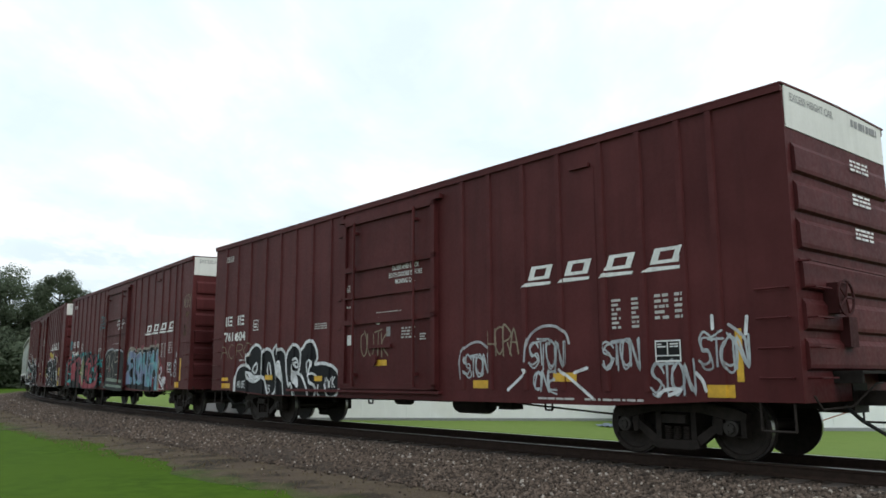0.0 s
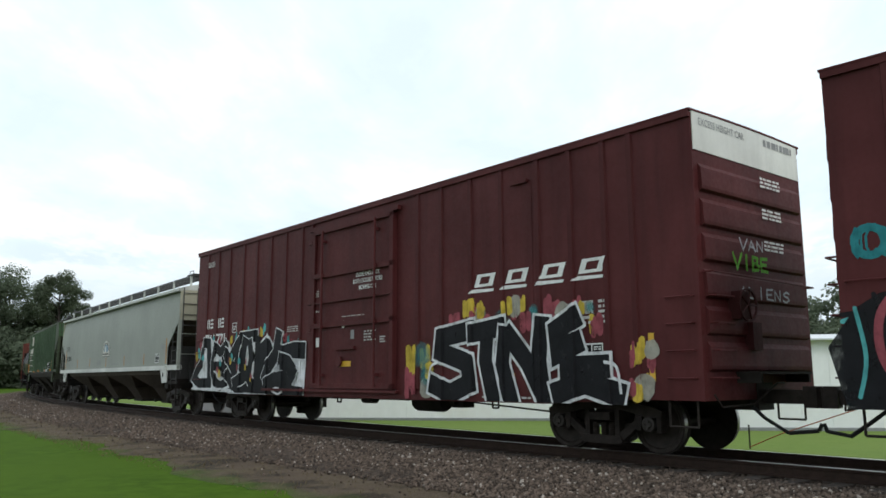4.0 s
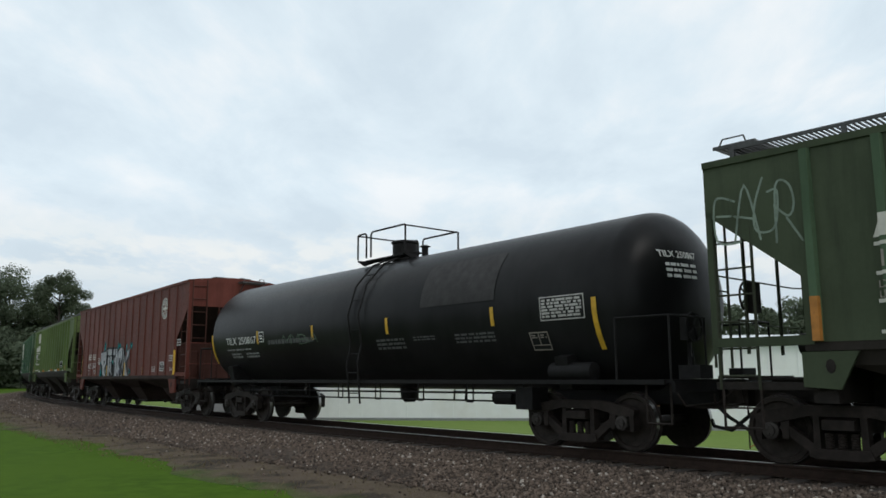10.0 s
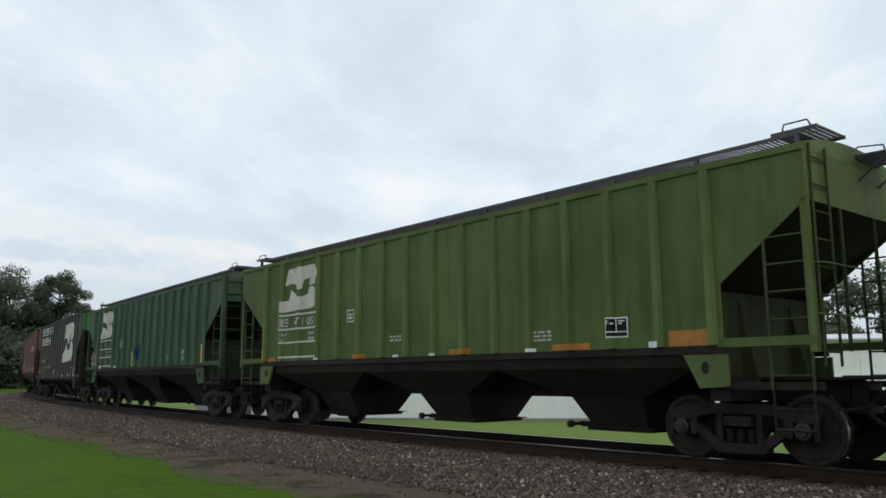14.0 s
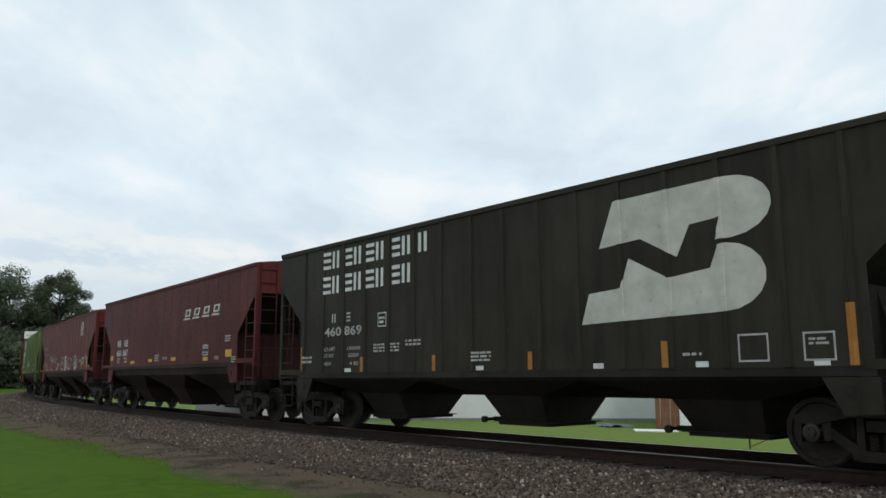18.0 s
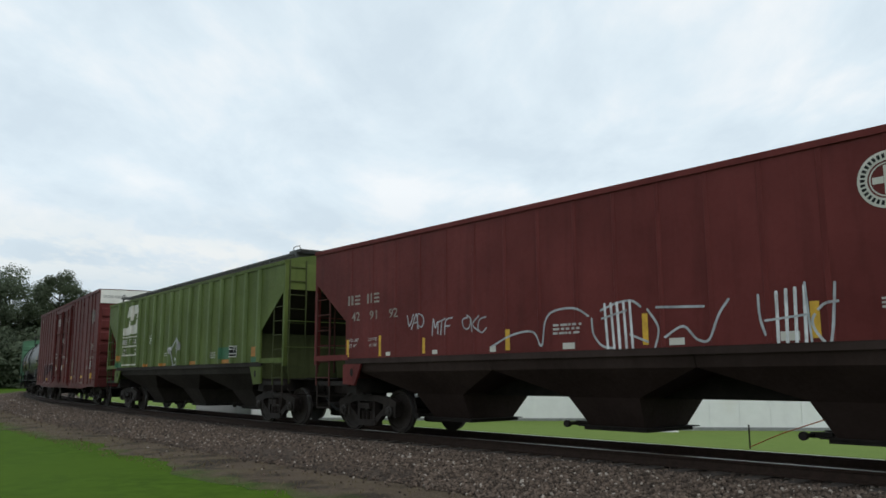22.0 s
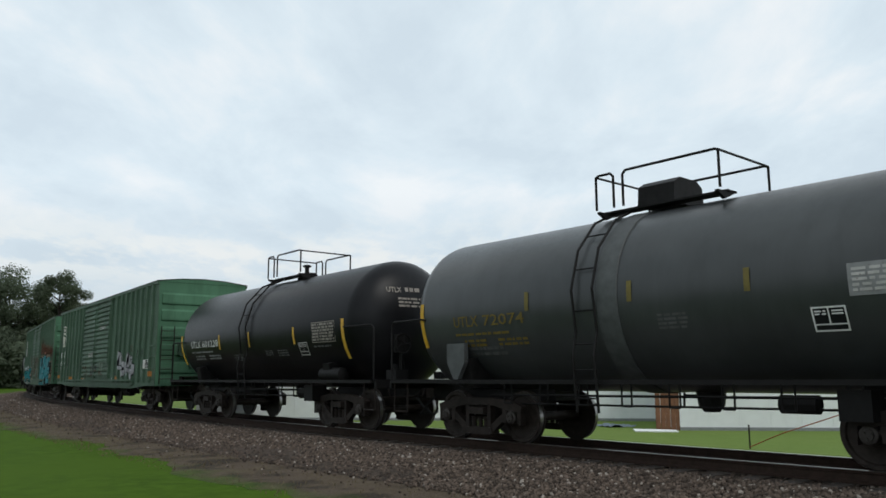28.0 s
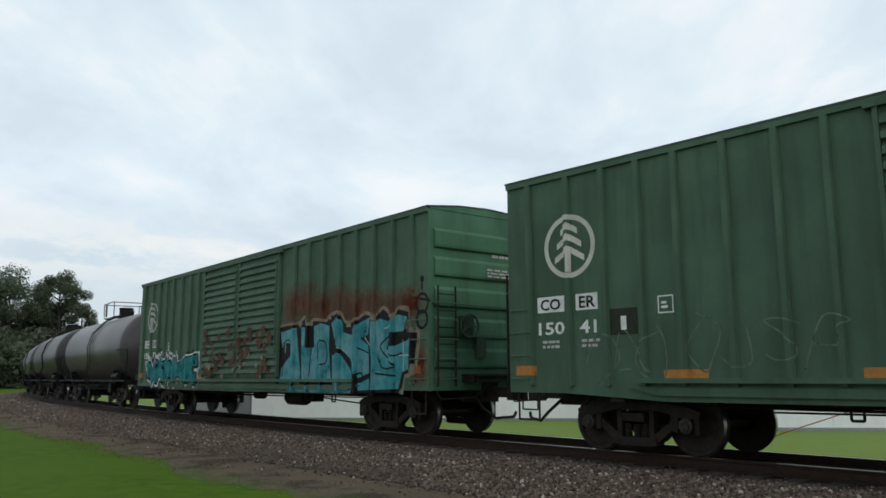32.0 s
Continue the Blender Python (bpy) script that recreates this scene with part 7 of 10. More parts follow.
crystal.pen("pink", 0.1, [(-3.13, 1.72), (-2.95, 1.9), (-2.73, 2.05), (-2.68, 1.96), (-2.87, 1.81)])
crystal.pen("pink", 0.06, [(-7.74, 1.71), (-7.56, 1.79), (-7.36, 1.59), (-7.53, 1.43)])
crystal.pen("pink", 0.06, [(-7.36, 2.34), (-7.05, 2.1), (-6.73, 1.89), (-6.57, 1.57)])
crystal.pen("pink", 0.06, [(-6.26, 1.98), (-5.99, 1.86), (-6.08, 1.46), (-6.03, 0.85)])
crystal.pen("pink", 0.06, [(-2.6, 1.73), (-2.46, 1.52), (-2.29, 1.39)])
crystal.fill("teal_soft", [(-3.78, 1.2), (-3.52, 1.25), (-3.31, 1.17), (-3.07, 1.19), (-3.16, 1.06), (-3.42, 0.98), (-3.71, 1.02)])
crystal.fill("teal_soft", [(-3.2, 1.6), (-3.02, 1.72), (-2.97, 1.49), (-2.92, 1.3), (-3.11, 1.22), (-3.04, 1.41)])
crystal.fill("teal_soft", [(-8.05, 1.02), (-7.82, 1.16), (-7.36, 1.13), (-7.56, 0.97)])
crystal.fill("teal_soft", [(-7.36, 2.36), (-7.12, 2.23), (-7.29, 1.91), (-7.39, 1.7), (-7.46, 2.03)])
crystal.fill("teal_soft", [(-2.86, 1.17), (-2.73, 1.27), (-2.66, 1.13), (-2.78, 1.08)])
crystal.pen("teal_soft", 0.05, [(-8.47, 1.96), (-8.39, 1.38), (-8.49, 0.93)])
crystal.pen("teal_soft", 0.05, [(-8.13, 1.49), (-7.65, 1.38), (-7.31, 1.48)])
crystal.pen("teal_soft", 0.05, [(-2.49, 1.81), (-2.35, 1.74), (-2.25, 1.79)])
crystal.fill("olive", [(-5.56, 1.45), (-5.39, 1.79), (-5.1, 2.13), (-4.94, 2.02), (-4.86, 1.73), (-4.92, 1.44), (-4.78, 1.15), (-5, 0.81), (-5.21, 0.96), (-5.34, 1.25)])
crystal.fill("mist", [(-5.31, 1.35), (-5.05, 1.39), (-4.83, 1.23), (-5, 0.96), (-5.18, 1.13)])
crystal.fill("mist", [(-5.21, 1.72), (-5.1, 1.83), (-5.01, 1.44), (-5.25, 1.44)])
crystal.pen("cream", 0.03, [(-5.56, 1.45), (-5.12, 1.42), (-4.78, 1.15)])
crystal.pen("cream", 0.03, [(-5.1, 2.13), (-5.21, 1.72), (-5.05, 1.39), (-5, 0.83)])
crystal.pen("cream", 0.03, [(-5.34, 1.25), (-5.18, 1.13), (-4.97, 0.98)])
crystal.fill("white", [(-5.5, 1.85), (-5.31, 2.09), (-5.1, 2.22), (-5.16, 2.03), (-5.38, 1.82)])
crystal.pen("black", 0.05, [(-5.53, 1.45), (-5.39, 1.79), (-5.1, 2.14), (-4.92, 2.02), (-4.83, 1.72), (-4.89, 1.44), (-4.76, 1.15), (-4.99, 0.79)])
crystal.pen("black", 0.05, [(-3.78, 1.2), (-3.52, 1.26), (-3.28, 1.18), (-3.04, 1.22)])
crystal.pen("black", 0.05, [(-3.02, 1.72), (-2.93, 1.4), (-2.96, 1.23)])
crystal.pen("black", 0.05, [(-4.22, 2.17), (-4.19, 1.7), (-4.25, 1.43)])
crystal.pen("black", 0.05, [(-3.41, 1.41), (-3.06, 1.32), (-2.79, 1.4)])
crystal.done()

blue = Art(c2, d2, "pale blue and lilac block letters edged in black", 0.004, 0.0032)
blue.pen("cream_soft", 0.16, [(1.41, 1.39), (1.56, 1.73), (1.7, 2.01), (1.88, 2.2), (2.14, 2.28), (2.54, 2.23), (2.89, 2.13), (3.13, 2.19), (3.37, 2.2), (3.59, 2.09), (3.75, 2.21), (4.19, 2.18), (4.44, 2.21), (4.61, 2.25), (5.07, 2.24), (5.15, 2.14), (5.31, 2.25), (5.45, 2.27), (5.57, 2.13), (5.63, 1.67), (5.64, 0.76)])
blue.fill("black", [(1.41, 1.39), (1.56, 1.73), (1.7, 2.01), (1.88, 2.2), (2.14, 2.28), (2.54, 2.23), (2.89, 2.13), (3.13, 2.19), (3.37, 2.2), (3.59, 2.09), (3.75, 2.21), (4.19, 2.18), (4.44, 2.21), (4.61, 2.25), (5.07, 2.24), (5.15, 2.14), (5.31, 2.25), (5.45, 2.27), (5.57, 2.13), (5.63, 1.67), (5.64, 0.76), (5.13, 0.74), (4.69, 0.75), (3.71, 0.78), (2.61, 0.81), (1.8, 0.85), (1.58, 0.96), (1.43, 1.2)])
blue.fill("blend", [(1.73, 1.87), (1.83, 2.1), (2.1, 2.22), (2.47, 2.18), (2.5, 1.95), (2.18, 1.9), (2.12, 1.78), (2.46, 1.74), (2.54, 1.62), (2.33, 1.5), (1.98, 1.43), (2.32, 1.29), (2.47, 1.15), (2.43, 0.97), (1.73, 0.96), (1.51, 1.17), (1.59, 1.39), (1.95, 1.51), (1.99, 1.64), (1.76, 1.72)])
blue.fill("blend", [(2.55, 2.16), (2.83, 2.09), (2.76, 1.87), (2.8, 1.33), (2.91, 1.13), (3.09, 1.15), (3.02, 0.96), (2.67, 0.97), (2.56, 1.29), (2.63, 1.69), (2.5, 1.81)])
blue.fill("blend", [(2.93, 1.93), (3.18, 2.12), (3.46, 2.14), (3.66, 1.92), (3.73, 1.57), (3.69, 1.03), (3.3, 0.94), (3.08, 1.03), (3.2, 1.18), (3.11, 1.34), (2.96, 1.59)])
blue.fill("blend", [(3.78, 2.08), (4, 2.11), (4, 1.73), (4.16, 1.62), (4.24, 2.11), (4.41, 2.1), (4.32, 1.31), (4.38, 0.89), (4.08, 0.92), (4.07, 1.31), (3.94, 1.36), (3.88, 0.97), (3.71, 0.98), (3.81, 1.57)])
blue.fill("blend", [(4.4, 1.39), (4.53, 1.66), (4.65, 1.71), (4.75, 1.58), (4.7, 1.23), (4.75, 0.85), (4.42, 0.89), (4.34, 0.99)])
blue.fill("blend", [(4.46, 1.97), (4.54, 2.13), (4.68, 2.15), (4.72, 2.02), (4.66, 1.83), (4.52, 1.81)])
blue.fill("blend", [(4.8, 2.02), (4.91, 2.15), (5.1, 2.13), (5.09, 1.77), (5.23, 1.72), (5.33, 1.99), (5.41, 2.15), (5.53, 2.18), (5.62, 1.97), (5.61, 1.37), (5.61, 0.78), (5.27, 0.78), (5.26, 1.18), (5.38, 1.28), (5.28, 1.47), (5.09, 1.47), (5.01, 1.34), (4.95, 0.88), (4.75, 0.94), (4.72, 1.38)])
blue.fill("black", [(3.3, 1.58), (3.39, 1.65), (3.48, 1.54), (3.45, 1.36), (3.34, 1.36)])
blue.fill("black", [(5.04, 1.26), (5.23, 1.26), (5.16, 0.75), (4.97, 0.76)])
blue.fill("black", [(2.07, 1.43), (2.29, 1.48), (2.38, 1.33), (2.16, 1.24)])
blue.fill("red", [(5.06, 1.16), (5.17, 1.18), (5.11, 0.77), (5.02, 0.77)])
blue.pen("white_soft", 0.03, [(1.76, 1.82), (1.87, 2.08), (2.14, 2.21), (2.46, 2.16)])
blue.pen("white_soft", 0.03, [(2.18, 1.88), (2.5, 1.92)])
blue.pen("white_soft", 0.03, [(2.57, 2.14), (2.8, 2.08)])
blue.pen("white_soft", 0.03, [(2.95, 1.91), (3.19, 2.09), (3.46, 2.11), (3.62, 1.95)])
blue.pen("white_soft", 0.03, [(3.81, 2.06), (3.99, 2.09)])
blue.pen("white_soft", 0.03, [(4.25, 2.08), (4.39, 2.08)])
blue.pen("white_soft", 0.03, [(4.03, 1.71), (4.17, 1.6)])
blue.pen("white_soft", 0.03, [(4.82, 2), (4.92, 2.12), (5.08, 2.11)])
blue.pen("white_soft", 0.03, [(5.35, 1.97), (5.42, 2.13), (5.53, 2.16)])
blue.pen("white_soft", 0.03, [(4.78, 1.68), (5.08, 1.69)])
blue.pen("white_soft", 0.03, [(3.32, 1.39), (3.36, 0.98)])
blue.pen("white_soft", 0.03, [(5.07, 1.19), (5.21, 1.21)])
blue.pen("white_soft", 0.03, [(4.53, 1.63), (4.65, 1.67)])
blue.pen("white_soft", 0.03, [(1.61, 1.34), (1.98, 1.47)])
blue.pen("pink", 0.04, [(2.78, 2.14), (2.91, 2.33), (3.03, 2.16)])
blue.pen("pink", 0.04, [(3.42, 2.21), (3.56, 2.36), (3.62, 2.22), (3.74, 2.37), (3.81, 2.2)])
blue.pen("pink", 0.04, [(5.08, 2.24), (5.21, 2.47), (5.33, 2.27)])
blue.done()

redside = Art(c2, d2, "dark red ground with white and pink tags", 0.004, 0.0032)
redside.fill("red", [(5.69, 1.66), (5.78, 1.74), (5.8, 1.22), (5.94, 0.77), (5.64, 0.76)])
redside.fill("red", [(0.88, 0.96), (1.06, 1.45), (1.41, 1.3), (1.57, 0.91), (1.4, 0.81), (0.88, 0.82)])
redside.pen("pink", 0.045, [(5.67, 1.93), (5.85, 1.66), (6.07, 1.54), (5.95, 1.36)])
redside.pen("pink", 0.045, [(6.39, 1.28), (6.67, 0.82)])
redside.pen("pink", 0.045, [(6.6, 1.63), (6.64, 1.35)])
redside.pen("pink", 0.045, [(1, 2.15), (1.22, 2.29), (1.36, 2.03), (1.57, 2.12)])
redside.pen("pink", 0.045, [(0.93, 1.85), (1.06, 1.45), (1.28, 1.84)])
redside.pen("pink", 0.045, [(6.22, 1.5), (6.32, 1.36)])
redside.pen("white", 0.055, [(5.77, 1.48), (5.92, 1.55), (5.95, 1.36), (5.74, 1.26), (5.93, 1.18), (5.76, 1.22)])
redside.pen("white", 0.055, [(5.73, 1.15), (5.96, 1), (6.21, 0.85)])
redside.pen("white", 0.055, [(5.92, 1), (6.16, 1.22), (6.03, 0.93)])
redside.pen("white", 0.055, [(6.14, 0.9), (6.24, 1.18), (6.3, 1)])
redside.pen("white", 0.055, [(6.31, 0.93), (6.41, 1.21), (6.42, 1.01)])
redside.pen("white", 0.055, [(1.13, 1.45), (1.21, 1.74), (1.34, 1.54), (1.42, 1.83), (1.51, 1.49)])
redside.done()

face = Art(c2, d2, "white sprayed face tag", 0.004, 0.0032)
face.pen("white_soft", 0.05, [(7.23, 1.64), (7.34, 1.7), (7.46, 1.65), (7.45, 1.5), (7.34, 1.44), (7.24, 1.51), (7.23, 1.64)])
face.pen("white_soft", 0.05, [(7.29, 1.59), (7.35, 1.56)])
face.pen("white_soft", 0.05, [(7.18, 1.34), (7.34, 1.39), (7.46, 1.3), (7.36, 1.24), (7.2, 1.27)])
face.pen("white_soft", 0.05, [(7.4, 1.86), (7.45, 1.99), (7.48, 1.84)])
face.pen("white_soft", 0.05, [(7.34, 1.77), (7.41, 1.74)])
face.pen("white_soft", 0.05, [(6.97, 1.21), (7.08, 1.34), (7.11, 1.28)])
face.done()

nines = Art(c2, Side(1.695), "black bubble figures with a pale edge on the door", 0.004, 0.0032)
nines.fill("black", [(-1.32, 1.38), (-1.28, 1.76), (-1.14, 2.06), (-0.94, 2.26), (-0.57, 2.33), (-0.05, 2.35), (0.3, 2.26), (0.44, 2.3), (1.02, 2.28), (1.48, 2.21), (1.56, 1.82), (1.61, 1.2), (1.57, 0.71), (0.51, 0.71), (-0.84, 0.77), (-1.21, 1)])
nines.fill("black", [(-1.17, 1.37), (-1.16, 1.75), (-1.04, 2.04), (-0.82, 2.23), (-0.46, 2.27), (-0.05, 2.29), (0.3, 2.19), (0.47, 2.24), (1.25, 2.19), (1.47, 2.11), (1.48, 1.83), (1.21, 1.71), (1.53, 1.45), (1.46, 1.02), (0.53, 1.01), (-0.81, 1.13), (-1.09, 1.22)])
nines.pen("white_soft", .07, [(-1.30, 1.38), (-1.26, 1.76), (-1.14, 2.04), (-.94, 2.23), (-.57, 2.31), (-.05, 2.33), (.3, 2.25), (.44, 2.28), (1.02, 2.26), (1.46, 2.19)])
nines.pen("cream_soft", 0.045, [(-0.85, 1.74), (-0.84, 1.96), (-0.59, 2.1), (-0.45, 1.94), (-0.54, 1.65), (-0.78, 1.57), (-0.85, 1.74)])
nines.pen("cream_soft", 0.045, [(-0.42, 2.16), (-0.37, 1.79), (-0.53, 1.36), (-0.5, 1.18)])
nines.pen("cream_soft", 0.045, [(-0.13, 2.21), (0.09, 2.25), (0.21, 2.04), (-0.13, 1.64), (-0.26, 1.36), (-0.14, 1.14), (0.15, 1.21), (0.24, 1.49), (-0.02, 1.7)])
nines.pen("cream_soft", 0.045, [(0.43, 2.22), (0.37, 1.82), (0.86, 1.86), (0.96, 1.66), (0.84, 1.34), (0.49, 1.34)])
nines.pen("cream_soft", 0.045, [(0.92, 2.18), (0.93, 2.02), (0.61, 2.01)])
nines.fill("mist", [(-0.81, 1.22), (1.5, 1.13), (1.49, 1.02), (-0.82, 1.09)])
nines.fill("mist", [(-0.82, 0.97), (1.48, 0.91), (1.47, 0.82), (-0.83, 0.87)])
nines.done()
scrawl(c2, Side(1.69), "COSM", (-2.35, 3.5, -1.75, 3.75), "teal", .022, 6, "teal tag", .25)
scrawl(c2, Side(1.69), "WRSC", (-2.35, 3.22, -1.5, 3.46), "teal", .022, 7, "teal tag", .25)
scrawl(c2, d2, "VERY", (7.95, 3.4, 8.6, 3.8), "dust", .035, 8, "pale tag", .2)
piece(c2, d2, [("teal", ring(-8.28, 2.75, .12, .22, 16) + flat(spray("OCS", -8.5, 2.55, -8.05, 2.95, 3), .03))], "teal sprayed badge")
piece(c2, d2, [("rust", blobs(8.0, 2.5, 8.5, 3.2, 8, .12, 9))], "faint pink overspray")

brown_box(c3, d3, h3, "761 771", 3)
demo = Art(c3, d3, "heavy black letters on white with coloured dots", 0.004, 0.0032)
demo.puff("teal_soft", -7.4, 2.21, 0.14)
demo.puff("teal_soft", -5.92, 2.31, 0.09)
demo.puff("teal_soft", -5.13, 2.48, 0.08)
demo.puff("teal_soft", -4.23, 2.45, 0.1)
demo.puff("teal_soft", -3.54, 2.35, 0.06)
demo.puff("teal_soft", -3.19, 2.16, 0.08)
demo.puff("teal_soft", -2.9, 2.14, 0.08)
demo.puff("teal_soft", -8.37, 1.91, 0.15)
demo.puff("teal_soft", -2.42, 2.1, 0.07)
demo.puff("yellow", -6.17, 2.23, 0.09)
demo.puff("yellow", -5.4, 2.4, 0.07)
demo.puff("yellow", -4.39, 2.37, 0.1)
demo.puff("yellow", -2.83, 1.83, 0.07)
demo.puff("yellow", -8.53, 1.82, 0.11)
demo.puff("yellow", -2.55, 1.98, 0.06)
demo.puff("pink", -8.24, 2.14, 0.11)
demo.puff("pink", -6.95, 2.24, 0.09)
demo.puff("pink", -4.47, 2.43, 0.06)
demo.puff("pink", -3.05, 2.18, 0.09)
demo.puff("pink", -2.75, 2.03, 0.06)
demo.puff("pink", -3.56, 2.16, 0.06)
demo.fill("white", [(-8.78, 1.3), (-8.58, 1.51), (-8.23, 1.73), (-8.16, 2.25), (-7.51, 2.32), (-7.17, 2.16), (-6.87, 1.97), (-6.68, 2.18), (-6.32, 2.2), (-6.14, 1.96), (-5.78, 2.27), (-5.5, 2.35), (-4.6, 2.35), (-4.44, 2.11), (-3.99, 2.34), (-3.88, 2.22), (-3.63, 2), (-3.46, 2.31), (-3.18, 2.3), (-3.23, 1.98), (-2.84, 1.97), (-2.54, 2.04), (-2.09, 1.95), (-2.02, 1.57), (-2.1, 0.71), (-4.54, 0.76), (-8.72, 0.83)])
demo.heavy("white", "black", 0.3, 0.03, [(-7.97, 2.21), (-7.69, 2.19), (-7.59, 1.6), (-7.56, 0.97)], [(-8.06, 1.94), (-8.13, 1.63), (-8.45, 1.42), (-8.65, 1.17), (-8.27, 1.02), (-7.73, 1.04)])
demo.heavy("white", "black", 0.27, 0.03, [(-6.48, 2.11), (-6.86, 1.91), (-7.2, 2.07), (-7.35, 1.66), (-7.34, 1.33), (-7.09, 1.06), (-6.77, 0.95), (-6.43, 1.07)], [(-7.2, 1.52), (-6.75, 1.51)], [(-6.63, 1.81), (-6.49, 1.57), (-6.59, 1.3)])
demo.heavy("white", "black", 0.33, 0.03, [(-6.44, 1.84), (-6.06, 1.52)], [(-6.13, 1.73), (-5.73, 2.1), (-5.46, 2.26), (-4.67, 2.28)], [(-5.56, 2.15), (-5.69, 1.71), (-5.9, 1.31)], [(-6.32, 1.27), (-5.97, 0.99), (-5.63, 0.89), (-5.1, 0.99)])
demo.heavy("white", "black", 0.34, 0.03, [(-5.27, 2.13), (-5.38, 1.78), (-5.37, 1.46), (-5.16, 1.3), (-4.92, 1.4), (-4.84, 1.75), (-4.93, 2.08)], [(-5.85, 1.04), (-5.34, 1.19), (-5.12, 1.3), (-4.77, 1), (-4.54, 0.84)])
demo.fill("black", [(-4.63, 2.31), (-4.39, 2.26), (-4.35, 2.07), (-4, 2.23), (-3.83, 2.15), (-3.58, 1.84), (-3.79, 1.69), (-3.98, 1.49), (-4.09, 1.36), (-3.96, 0.82), (-4.53, 0.79), (-4.7, 1.22)])
demo.fill("white", [(-4.39, 1.94), (-3.82, 1.94), (-3.99, 1.77), (-4.07, 1.49), (-4.29, 1.57), (-4.3, 1.8)])
demo.fill("black", [(-4.34, 1.75), (-4.15, 1.77), (-4.12, 1.56), (-4.26, 1.54)])
demo.heavy("white", "black", 0.4, 0.03, [(-3.34, 2.21), (-3.43, 1.89), (-3.12, 1.78), (-2.56, 1.85), (-2.16, 1.83)], [(-3.52, 1.73), (-3.84, 1.48), (-4.01, 1.22)])
demo.heavy("white", "black", 0.42, 0.03, [(-3.17, 1.59), (-2.83, 1.52), (-2.6, 1.33), (-2.8, 1.13), (-3.37, 1.16), (-3.93, 1)])
demo.fill("black", [(-6.29, 0.9), (-5.72, 0.81), (-4.7, 0.79), (-2.1, 0.73), (-2.07, 0.96), (-2.87, 1.01), (-3.93, 1), (-5.1, 0.96)])
demo.pen("white", 0.05, [(-3.63, 0.86), (-3.39, 0.93), (-3.07, 0.86), (-3.27, 0.78), (-3.63, 0.86)])
demo.pen("white", 0.05, [(-8.72, 0.87), (-6.19, 0.87), (-6.1, 0.76), (-4.55, 0.75), (-2.1, 0.69)])
demo.fill("silver", [(-3.55, 1.41), (-3.27, 1.51), (-3.2, 1.47), (-3.25, 1.35), (-3.45, 1.31)])
demo.puff("teal_soft", -6.71, 1.62, 0.07)
demo.puff("teal_soft", -6.0, 1.74, 0.08)
demo.puff("teal_soft", -7.94, 1.79, 0.06)
demo.puff("teal_soft", -5.5, 1.61, 0.06)
demo.puff("yellow", -6.8, 1.32, 0.08)
demo.puff("yellow", -6.06, 1.62, 0.07)
demo.puff("yellow", -5.15, 1.47, 0.06)
demo.puff("yellow", -4.76, 1.13, 0.04)
demo.puff("pink", -6.88, 1.42, 0.07)
demo.puff("pink", -5.59, 1.46, 0.06)
demo.puff("pink", -5.1, 1.61, 0.05)
demo.puff("pink", -4.74, 1.22, 0.05)
demo.puff("pink", -6.17, 1.69, 0.05)
demo.done()

sting = Art(c3, d3, "heavy black letters edged in white over coloured spray", 0.004, 0.0032)
sting.puff("yellow", 4.19, 2.4, 0.13)
sting.puff("yellow", 3.84, 2.44, 0.14)
sting.puff("yellow", 6.75, 2.01, 0.13)
sting.puff("yellow", 4.13, 2.23, 0.12)
sting.puff("yellow", 3.92, 2.42, 0.11)
sting.puff("yellow", 7.77, 1.07, 0.09)
sting.puff("yellow", 7.61, 1.53, 0.13)
sting.puff("yellow", 2.57, 1.5, 0.17)
sting.puff("pink", 6.84, 2.0, 0.14)
sting.puff("pink", 6.48, 2.31, 0.1)
sting.puff("pink", 6.01, 2.22, 0.14)
sting.puff("pink", 4.02, 2.28, 0.12)
sting.puff("pink", 5.06, 2.3, 0.11)
sting.puff("pink", 7.18, 1.18, 0.11)
sting.puff("pink", 7.49, 1.49, 0.13)
sting.puff("pink", 7.83, 1.4, 0.11)
sting.puff("cream_soft", 6.16, 2.21, 0.13)
sting.puff("cream_soft", 6.7, 2.26, 0.08)
sting.puff("cream_soft", 4.16, 2.13, 0.16)
sting.puff("cream_soft", 4.19, 2.31, 0.12)
sting.puff("cream_soft", 5.09, 2.38, 0.15)
sting.puff("cream_soft", 7.86, 1.56, 0.11)
sting.puff("cream_soft", 7.72, 1.03, 0.15)
sting.puff("cream_soft", 2.6, 0.98, 0.17)
sting.puff("teal_mist", 4.25, 2.2, 0.11)
sting.puff("teal_mist", 5.53, 2.23, 0.12)
sting.puff("teal_mist", 4.73, 2.09, 0.18)
sting.puff("teal_mist", 5.52, 2.2, 0.11)
sting.puff("teal_mist", 6.74, 2.26, 0.08)
sting.puff("teal_mist", 2.64, 1.21, 0.19)
sting.puff("teal_mist", 2.49, 1.6, 0.2)
sting.puff("teal_mist", 2.66, 1.31, 0.17)
sting.puff("yellow", 4.9, 2.39, 0.13)
sting.puff("yellow", 4.25, 2.08, 0.17)
sting.puff("yellow", 5.24, 2.37, 0.11)
sting.puff("yellow", 4.21, 2.36, 0.12)
sting.puff("yellow", 6.58, 2.26, 0.09)
sting.puff("yellow", 7.56, 0.97, 0.13)
sting.puff("yellow", 2.74, 1.3, 0.15)
sting.puff("yellow", 2.19, 1.43, 0.21)
sting.puff("pink", 6.35, 2.08, 0.14)
sting.puff("pink", 5.36, 2.12, 0.15)
sting.puff("pink", 4.33, 2.06, 0.19)
